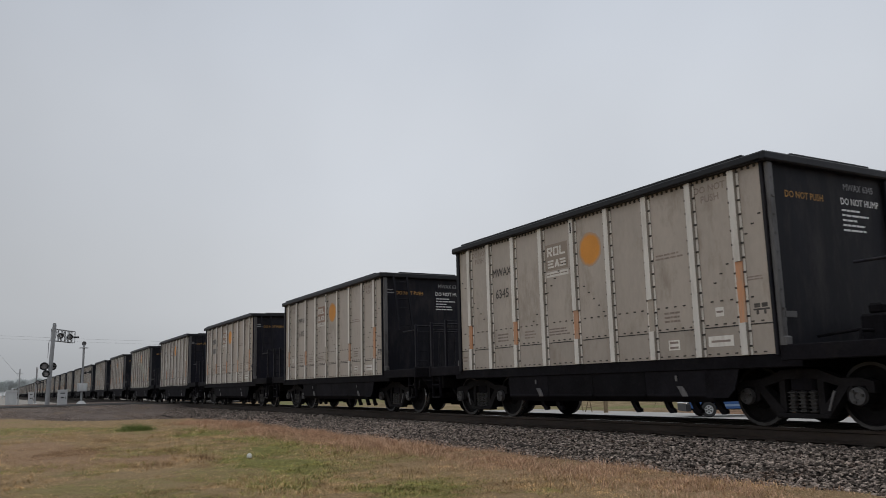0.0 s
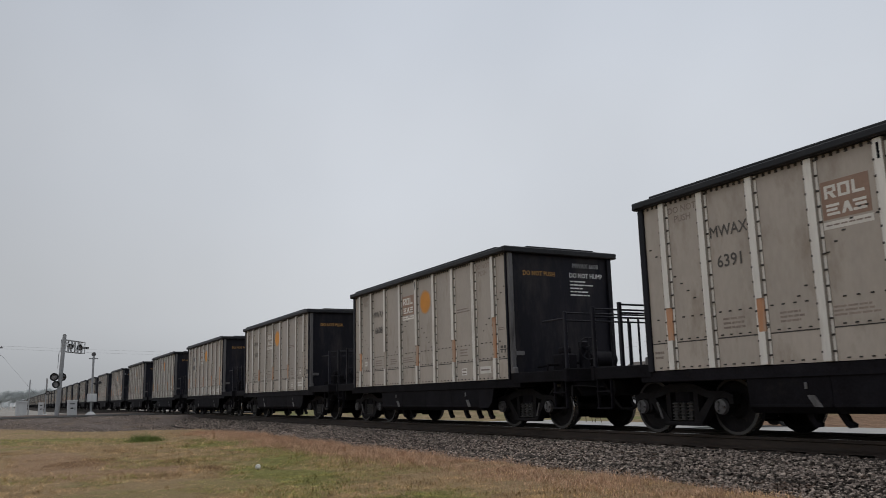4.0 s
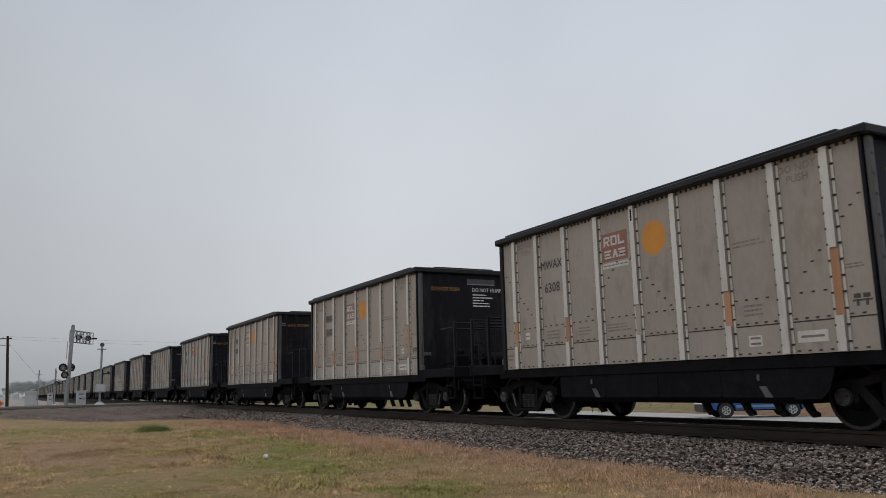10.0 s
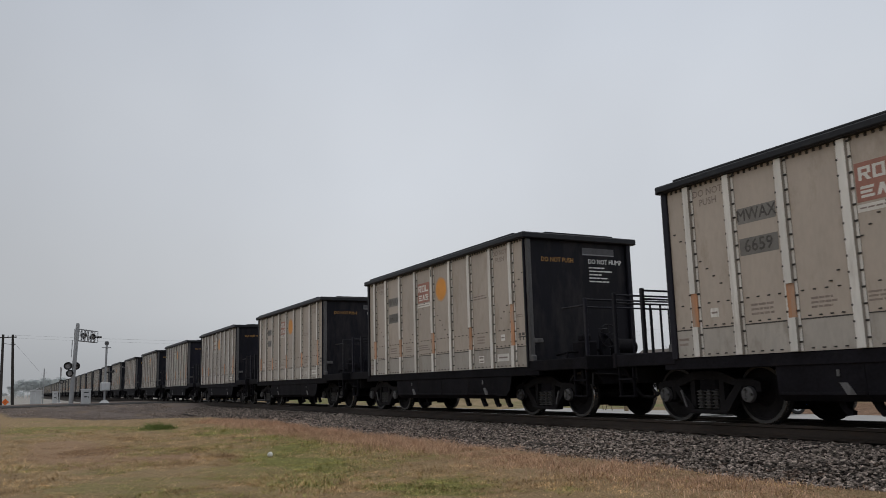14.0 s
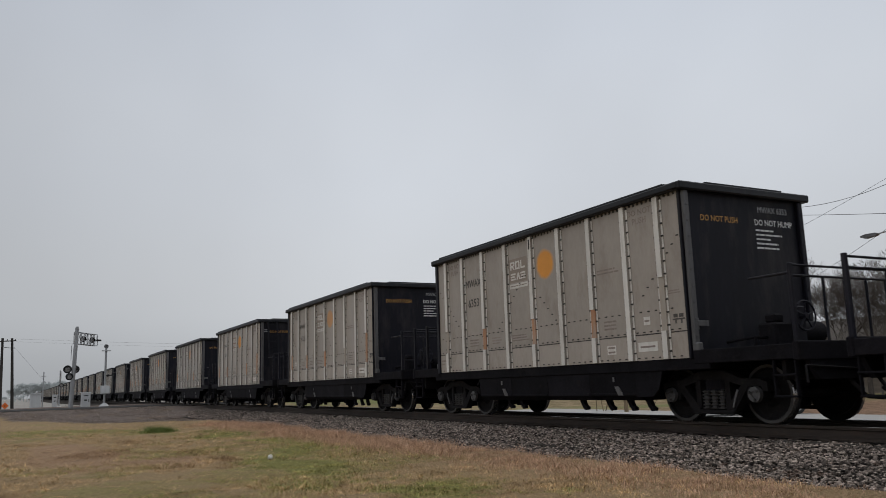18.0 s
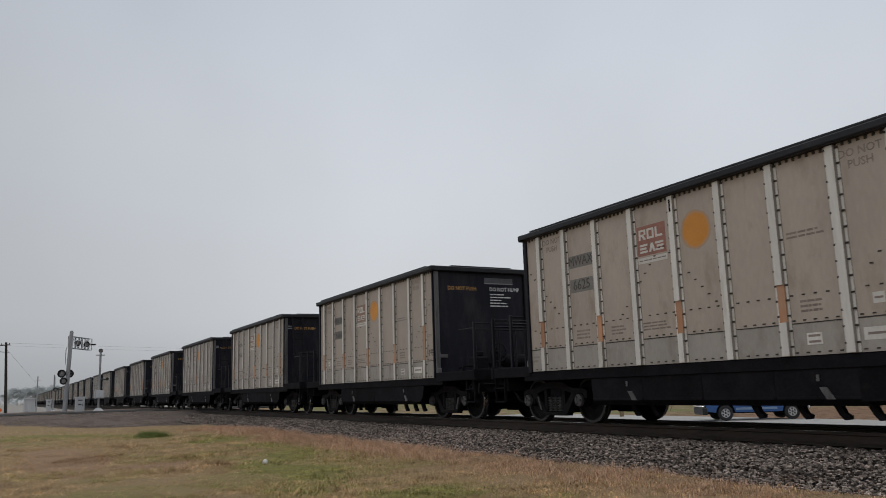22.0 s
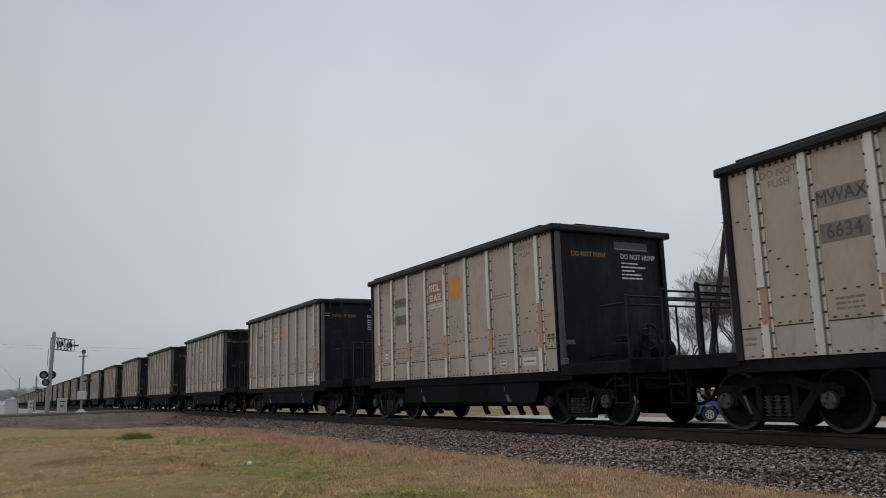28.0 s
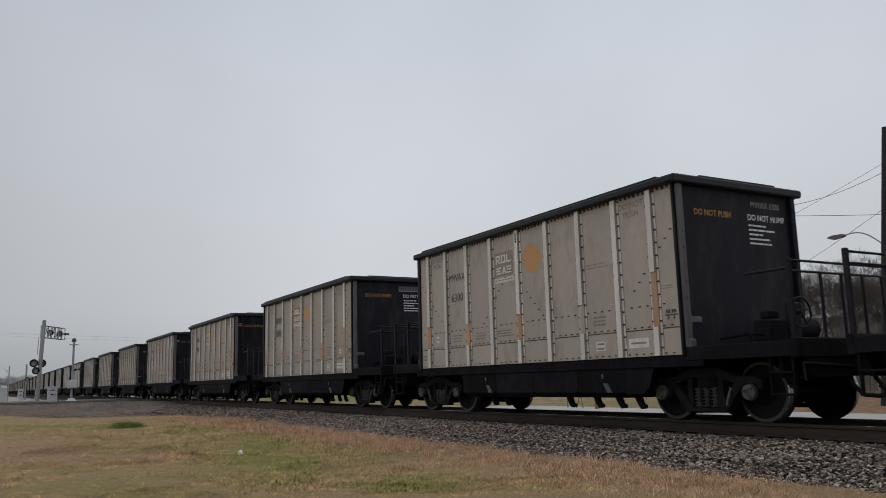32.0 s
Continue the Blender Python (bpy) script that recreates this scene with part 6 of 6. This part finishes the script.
# ---------------------------------------------------------------- bare trees


def bare_tree(x, y, z, h, seed, spread=1.0, material=None, depth=6, label="leafless grey-brown tree with fine twigs", thick=1.0, thin=0.0095):
    rnd = random.Random(seed)
    segs = []

    def grow(p, d, length, r, level):
        n = 3 if level < 2 else 2
        for i in range(n):
            q = p + d * (length / n)
            r2 = r * (0.86 if level < 4 else 0.75)
            segs.append((p, q, r, r2, level))
            if level > 0 and level < depth and rnd.random() < 0.55:
                side = Vector((rnd.gauss(0, 1), rnd.gauss(0, 1), rnd.gauss(0.35, 0.4))).normalized()
                grow(q, (d * 0.65 + side * 0.62 * spread).normalized(), length * 0.62, r2 * 0.55, level + 1)
            d = (d + Vector((rnd.gauss(0, 0.10), rnd.gauss(0, 0.10), rnd.gauss(0.07, 0.07)))).normalized()
            p, r = q, r2
        if level < depth:
            kids = 4 if level == 0 else (3 if level < 4 else 2)
            for i in range(kids):
                a = 2 * math.pi * (i + rnd.random()) / kids
                side = Vector((math.cos(a), math.sin(a), rnd.uniform(0.0, 0.45)))
                grow(p, (d * 0.8 + side * rnd.uniform(0.4, 0.85) * spread).normalized(), length * rnd.uniform(0.62, 0.82), r * 0.68, level + 1)

    grow(Vector((0, 0, 0)), Vector((0, 0, 1)), h * 0.27, 0.028 * h * thick / 1.6, 0)
    top = max(q.z for _, q, _, _, _ in segs)
    f = h / top
    trunk, crown = [], []
    for p, q, a, b, lev in segs:
        (trunk if lev < 2 else crown).append((p * f, q * f, max(a * f, thin), max(b * f, thin * 0.9), lev))
    tree = thing("tree", label, "tree", "bare trees", at=pose(x, y, z, 0, 0, seed * 37 % 360))
    s = Shape()
    for p, q, a, b, lev in trunk:
        s.tube(p, q, a, 8, 0, b)
    part("trunk", s.mesh("trunk", material or M_BARK, True), tree)
    P = np.array([p[:] for p, *_ in crown]); Q = np.array([c[1][:] for c in crown])
    A = np.array([c[2] for c in crown]); B = np.array([c[3] for c in crown])
    D = Q - P
    D /= np.linalg.norm(D, axis=1, keepdims=True) + 1e-9
    U = np.cross(D, np.array([0.31, 0.52, 0.79])); U /= np.linalg.norm(U, axis=1, keepdims=True) + 1e-9
    V = np.cross(D, U)
    vs = []
    for i in range(3):
        c, sn = math.cos(2.094 * i), math.sin(2.094 * i)
        vs.append(P + (U * c + V * sn) * A[:, None])
    for i in range(3):
        c, sn = math.cos(2.094 * i), math.sin(2.094 * i)
        vs.append(Q + (U * c + V * sn) * B[:, None])
    v = np.stack(vs, 1).reshape(-1, 3)
    base = (np.arange(len(crown)) * 6)[:, None, None]
    faces = (base + np.array([(0, 1, 4, 3), (1, 2, 5, 4), (2, 0, 3, 5)])[None]).reshape(-1, 4)
    part("crown", quick_mesh("crown", v, faces, material or M_BARK), tree, "bare spreading twigs", kind="stuff")
    return tree


for x, y, h, sd in ((-43.5, 40, 12.0, 3), (-39.5, 43, 9.8, 8), (-35.2, 40, 10.0, 5), (-31.0, 43, 9.8, 11), (-48.5, 46, 9.6, 14), (-37.0, 47, 9.0, 17), (-27.0, 42, 9.4, 21), (-53.0, 44, 9.0, 27), (-33.2, 45, 8.6, 33), (-45.8, 42, 8.4, 36)):
    bx2, by2, bz2 = behind(x, y, -0.9)
    bare_tree(bx2, by2, float(ground_z(np.array(bx2), np.array(by2))) - 0.05, h * BACK_SCALE, sd, 1.0, None, 7 if sd in (3, 5) else 6)

brush = [bare_tree(*behind(-52 + 2 * i, 37.5, 0)[:2], back_z - 0.1, 4.4 + 0.5 * i, 80 + i, 1.15, M_BRUSH, 5, "tangled leafless brush behind the road", 0.8, 0.012) for i in range(3)]
rnd3 = random.Random(31)
for i in range(16):
    qx, qy, _ = behind(-51 + i * 1.85 + rnd3.uniform(-0.5, 0.5), 37.0 + rnd3.uniform(-1.0, 6.0), 0)
    copy_thing(brush[i % 3], pose(qx, qy, back_z - 0.1, 0, 0, rnd3.uniform(0, 360)))

# far trees whose pale paint stands in for mist
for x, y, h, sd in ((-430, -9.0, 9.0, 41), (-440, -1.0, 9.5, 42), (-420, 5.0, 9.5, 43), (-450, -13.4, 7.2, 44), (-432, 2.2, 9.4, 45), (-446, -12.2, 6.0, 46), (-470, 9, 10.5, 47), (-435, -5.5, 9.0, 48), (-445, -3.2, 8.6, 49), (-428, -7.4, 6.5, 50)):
    bare_tree(x, y, -0.8, h, sd, 1.1, M_MIST_TINT, 5, "leafless far tree, painted pale to stand for mist", 1.4, 0.085)
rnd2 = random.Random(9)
# rows further off, painted paler still for haze
far_trees = [bare_tree(-640, -60 - 9 * i, -0.8, 9.0 + i, 60 + i, 1.3, M_HAZE_TINT, 4, "leafless far tree, painted pale to stand for mist", 1.4, 0.16) for i in range(3)]
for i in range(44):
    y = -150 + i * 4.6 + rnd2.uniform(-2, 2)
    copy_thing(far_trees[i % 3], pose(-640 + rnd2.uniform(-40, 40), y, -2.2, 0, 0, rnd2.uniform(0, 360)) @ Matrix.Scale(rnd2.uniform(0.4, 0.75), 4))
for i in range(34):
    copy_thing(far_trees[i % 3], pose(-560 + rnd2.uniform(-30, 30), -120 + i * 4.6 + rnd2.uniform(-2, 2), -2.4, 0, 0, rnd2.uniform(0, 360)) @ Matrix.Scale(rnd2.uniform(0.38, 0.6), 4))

# ---------------------------------------------------------------- house behind the trees
hx, hy, hz = behind(-41.0, 50, -0.9)
hz = float(ground_z(np.array(hx), np.array(hy)))
house = thing("house", "tan sided house with a brown shingle roof behind the trees", "house", at=pose(hx, hy, hz))
wall = part("wall", Shape().box(-5, 5, -3.5, 3.5, 0, 4.3).mesh("wall", M_SIDING), house)
board = Shape().box(-5.02, 5.02, -3.53, -3.501, 0.0, 0.17, 0, 0.004).mesh("siding_board", M_SIDING)
for i in range(22):
    part("siding_board", board, wall, at=pose(0, 0, 0.1 + i * 0.19, 2.5, 0, 0) @ pose(0, 0.0, 0))
s = Shape()
s.prism([(-4.2, 4.2), (0, 6.5), (4.2, 4.2), (4.2, 4.4), (0, 6.75), (-4.2, 4.4)], -5.5, 5.5, "x")
part("roof", s.mesh("roof", M_ROOF), house)
for gx0 in (-5, 4.98):
    part("gable", Shape().prism([(-3.5, 4.3), (3.5, 4.3), (0, 6.4)], gx0, gx0 + 0.02, "x").mesh("gable", M_SIDING), house)
for x in (-3.2, 0.2, 3.2):
    win = part("window", Shape().box(x - 0.55, x + 0.55, -3.60, -3.54, 1.4, 2.8, 0, 0.01).mesh("window", M_CREAM), house, "white window frame")
    part("pane", Shape().box(x - 0.47, x + 0.47, -3.615, -3.601, 1.48, 2.72).mesh("pane", M_GLASSDARK), win)
hx, hy, hz = behind(-62.0, 48, -0.9)
hz = float(ground_z(np.array(hx), np.array(hy)))
barn = thing("house", "low grey house far behind the line", "house", at=pose(hx, hy, hz, 0, 0, 8))
part("wall", Shape().box(-4, 4, -3, 3, 0, 2.6).mesh("wall", M_SIDING), barn)
part("roof", Shape().prism([(-3.5, 2.5), (0, 4.1), (3.5, 2.5), (3.5, 2.7), (0, 4.3), (-3.5, 2.7)], -4.4, 4.4, "x").mesh("roof", M_ROOF), barn)
part("window", Shape().box(0.4, 1.5, -3.04, -3.003, 1.0, 1.9, 0, 0.01).mesh("window", M_CREAM), barn)

# ---------------------------------------------------------------- blue pickup
F = Vector(behind(-23.33, 14.03, -0.85))
heading = Vector((-0.53, -0.848, 0))
left = Vector((0.848, -0.53, 0))
org = F - heading * 1.37 - left * 0.80
road_z = back_z + 0.05
pick = thing("pickup_truck", "blue compact pickup truck with a black front bumper", "pickup truck", at=pose(org.x, org.y, road_z, 0, 0, math.degrees(math.atan2(heading.y, heading.x))))


def arches(y0, y1, outline):
    s = Shape()
    s.prism(outline, y0, y1, "y")
    return s


def body_outline():
    """Side outline of the lower body with both wheel arches cut out."""
    pts = [(-2.2, 0.45), (-2.2, 0.98), (-0.62, 1.0), (0.75, 1.0), (2.05, 0.92), (2.2, 0.78), (2.22, 0.42)]
    for cx in (1.37, -1.53):
        arc = [(cx + 0.42 * math.cos(a), 0.36 + 0.42 * math.sin(a)) for a in [math.pi * i / 8 for i in range(9)]]
        pts += [(cx + 0.42, 0.36)] + arc + [(cx - 0.42, 0.36)]
    return pts


part("body", arches(-0.83, 0.83, body_outline()).mesh("body", M_BLUE), pick)
s = Shape()
s.prism([(-0.62, 1.0), (-0.50, 1.50), (-0.40, 1.54), (0.28, 1.54), (0.40, 1.50), (0.92, 1.0)], -0.74, 0.74)
cab = part("cab", s.mesh("cab", M_BLUE), pick)
for sd in (-1, 1):
    s = Shape()
    y = sd * 0.742
    s.prism([(-0.48, 1.03), (-0.40, 1.45), (0.26, 1.45), (0.78, 1.03)], min(y, y + sd * 0.006), max(y, y + sd * 0.006))
    part("side_window", s.mesh("side_window", M_GLASSDARK), cab)
    part("mirror", Shape().box(0.62, 0.74, min(sd * 0.83, sd * 1.0), max(sd * 0.83, sd * 1.0), 1.02, 1.18, 0, 0.02).mesh("mirror", M_SIGBLACK), cab)
s = Shape()
s.poly([(0.425, -0.66, 1.48), (0.425, 0.66, 1.48), (0.91, 0.7, 1.03), (0.91, -0.7, 1.03)], [(0, 1, 2, 3)])
part("windscreen", s.mesh("windscreen", M_GLASSDARK), cab)
s = Shape()
for y in (-0.83, 0.77):
    s.box(-2.2, -0.66, y, y + 0.06, 1.0, 1.06, 0, 0.01)
s.box(-2.21, -2.15, -0.83, 0.83, 1.0, 1.06, 0, 0.01)
part("bed_rail", s.mesh("bed_rail", M_BLUE), pick)
part("front_bumper", Shape().box(2.16, 2.38, -0.86, 0.86, 0.27, 0.60, 0, 0.04).mesh("front_bumper", M_SIGBLACK), pick, "black front bumper")
part("bumper_strip", Shape().box(2.30, 2.40, -0.84, 0.84, 0.60, 0.66, 0, 0.02).mesh("bumper_strip", M_CHROME), pick, "chrome bumper strip")
part("rear_bumper", Shape().box(-2.35, -2.19, -0.83, 0.83, 0.42, 0.58, 0, 0.04).mesh("rear_bumper", M_CHROME), pick, "chrome rear bumper")
gr = part("grille", Shape().box(2.2, 2.245, -0.8, 0.8, 0.60, 0.90, 0, 0.01).mesh("grille", M_SIGBLACK), pick)
for i in range(3):
    part("grille_bar", Shape().box(2.246, 2.258, -0.5, 0.5, 0.67 + i * 0.06, 0.685 + i * 0.06).mesh("grille_bar", M_CHROME), gr)
for sd in (-1, 1):
    part("headlight", Shape().box(2.19, 2.25, sd * 0.66 - 0.14, sd * 0.66 + 0.14, 0.65, 0.83, 0, 0.02).mesh("headlight", M_LAMPGLASS), pick, "clear rectangular headlight")
    part("tail_light", Shape().box(-2.22, -2.18, sd * 0.74 - 0.08, sd * 0.74 + 0.08, 0.66, 0.94, 0, 0.015).mesh("tail_light", M_LENS), pick)
    part("sill_trim", Shape().box(-0.88, 0.92, sd * 0.832 - 0.008, sd * 0.832 + 0.008, 0.46, 0.56, 0, 0.004).mesh("sill_trim", M_TRIM), pick, "pale blue lower stripe")
    door = part("door", Shape().box(-0.5, 0.62, sd * 0.832 - 0.006, sd * 0.832 + 0.006, 0.57, 0.985, 0, 0.003).mesh("door", M_BLUE), pick)
    part("handle", Shape().box(-0.42, -0.27, sd * 0.842 - 0.01, sd * 0.842 + 0.012, 0.86, 0.89, 0, 0.004).mesh("handle", M_SIGBLACK), door)
    for cx in (1.37, -1.53):
        s = Shape()
        s.lathe([(-0.10, 0.20), (-0.10, 0.30), (-0.07, 0.335), (0.07, 0.335), (0.10, 0.30), (0.10, 0.20)], 28, "y")
        wh = part("wheel", s.mesh("tyre", M_RUBBER, True), pick, "black tyre", pose(cx, sd * 0.74, 0.335))
        s = Shape()
        s.lathe([(-0.02, 0.001), (-0.02, 0.20), (0.07, 0.205), (0.07, 0.175), (0.03, 0.16), (0.03, 0.001)], 24, "y", slots=[1, 1, 0, 0, 1, 1])
        for k in range(6):
            a = k * math.pi / 3
            s.prism([(0.05 * math.cos(a - 0.5), 0.05 * math.sin(a - 0.5)), (0.17 * math.cos(a - 0.16), 0.17 * math.sin(a - 0.16)), (0.17 * math.cos(a + 0.16), 0.17 * math.sin(a + 0.16)), (0.05 * math.cos(a + 0.5), 0.05 * math.sin(a + 0.5))], 0.03, 0.065, "y")
        part("rim", s.mesh("rim", [M_SILVER, M_RUBBER]), wh, "silver spoked rim", pose(0, 0, 0, 0, 0, 0 if sd > 0 else 180))
part("chassis", Shape().box(-2.1, 2.1, -0.45, 0.45, 0.30, 0.46, 0, 0.02).mesh("chassis", M_UNDER), pick)

# ---------------------------------------------------------------- small things
px, py, _ = behind(-31.04, 15.27, -0.85)
post = thing("fence_post", "short weathered timber post beside the road", "post", at=pose(px, py, back_z))
part("post", Shape().box(-0.09, 0.09, -0.09, 0.09, -0.2, 1.0, 0, 0.015).mesh("post", M_WOOD), post)
part("cap", Shape().box(-0.11, 0.11, -0.11, 0.11, 1.0, 1.04, 0, 0.01).mesh("cap", M_WOOD), post)
px, py, _ = behind(-32.6, 15.6, -0.85)
trestle = thing("timber_trestle", "old A-shaped timber trestle in the grass", "trestle", at=pose(px, py, back_z))
for a, b in (((-0.5, 0, 0), (-0.15, 0, 0.75)), ((0.12, 0, 0), (-0.08, 0, 0.75)), ((-1.0, 0.1, 0.75), (-0.8, 0.1, 0)), ((-1.3, 0, 0.8), (-1.28, 0, 0))):
    part("leg", Shape().tube(a, b, 0.03, 6).mesh("leg", M_WOOD), trestle)
part("bar", Shape().tube((-0.38, 0, 0.28), (0.05, 0, 0.3), 0.022, 6).mesh("bar", M_WOOD), trestle)

stack = thing("concrete_slabs", "low stack of pale broken concrete slabs in the grass", "slabs", at=pose(-56.6, 21.6, back_z + 0.02, 0, 0, 38))
for sx0, sx1, sy0, sy1, sz0, sz1, tilt in ((-2.3, 1.7, -0.7, 0.6, 0.0, 0.16, 0), (-1.9, 2.2, -0.6, 0.6, 0.165, 0.32, 1), (-2.1, 1.2, -0.55, 0.55, 0.36, 0.62, -1)):
    part("slab", Shape().box(sx0, sx1, sy0, sy1, sz0, sz1, 0, 0.02).mesh("slab", M_CONCRETE), stack, at=pose(0, 0, 0, 0, 0, tilt * 2))
for i in range(7):
    part("broken_piece", Shape().box(-0.25, 0.25, -0.15, 0.15, 0, 0.12, 0, 0.02).mesh("broken_piece", M_CONCRETE), stack, at=pose(2.2 + 0.6 * i, -0.2 + 0.25 * (i % 3), 0.0, 0, 0, 40 * i))

bx0, by0 = -14.92, -6.80
ball = thing("ball", "white ball lying in the grass", "ball", at=pose(bx0, by0, float(ground_z(np.array(bx0), np.array(by0))) + 0.05))
s = Shape()
prof = [(-0.05 * math.cos(math.pi * i / 10), max(0.0005, 0.05 * math.sin(math.pi * i / 10))) for i in range(11)]
s.lathe(prof, 20, "z")
part("cover", s.mesh("cover", M_BALL, True), ball)
s = Shape()
for sg in (-1, 1):
    for i in range(16):
        a, b = 2 * math.pi * i / 16, 2 * math.pi * (i + 1) / 16
        s.tube((sg * 0.0357, 0.036 * math.cos(a), 0.036 * math.sin(a)), (sg * 0.0357, 0.036 * math.cos(b), 0.036 * math.sin(b)), 0.0014, 4)
part("seam", s.mesh("seam", M_LOGO_RED), ball)

# old hose or cable end lying on the stones
s = Shape()
for i in range(10):
    u = i / 10
    s.tube((-42.5 + 3.4 * u, -3.55 - 0.12 * math.sin(u * 3), -0.43 + 0.02 * math.sin(u * 5)), (-42.5 + 3.4 * (u + 0.1), -3.55 - 0.12 * math.sin((u + 0.1) * 3), -0.43 + 0.02 * math.sin((u + 0.1) * 5)), 0.03, 6)
tagged(new("rusty_rod", s.mesh("rusty_rod", M_RAIL)), "long rusty rod lying on the gravel", "rod")


# ---------------------------------------------------------------- what moves
def motions():
    """The train rolls by; wheels near the eye turn as they roll."""
    for k, car in enumerate(TRAIN):
        walk(car, [(t, pose(run(t) - k * PITCH - HALF, 0, 0)) for t in range(0, 33, 2)])
    for k, sets in WHEELSETS.items():
        times = [i / FPS for i in range(32 * FPS + 1) if -30 < run(i / FPS) - k * PITCH - HALF < 3]
        if len(times) < 2:
            continue
        for w, x in sets:
            rows = [(t, pose(x, 0, WHEEL_R, 0, math.degrees(run(t) / WHEEL_R) % 360, 0)) for t in times]
            first, last = rows[0][1], rows[-1][1]
            rows = ([(0, first)] if times[0] > 0 else []) + rows + ([(32, last)] if times[-1] < 32 else [])
            walk(w, rows)


motions()
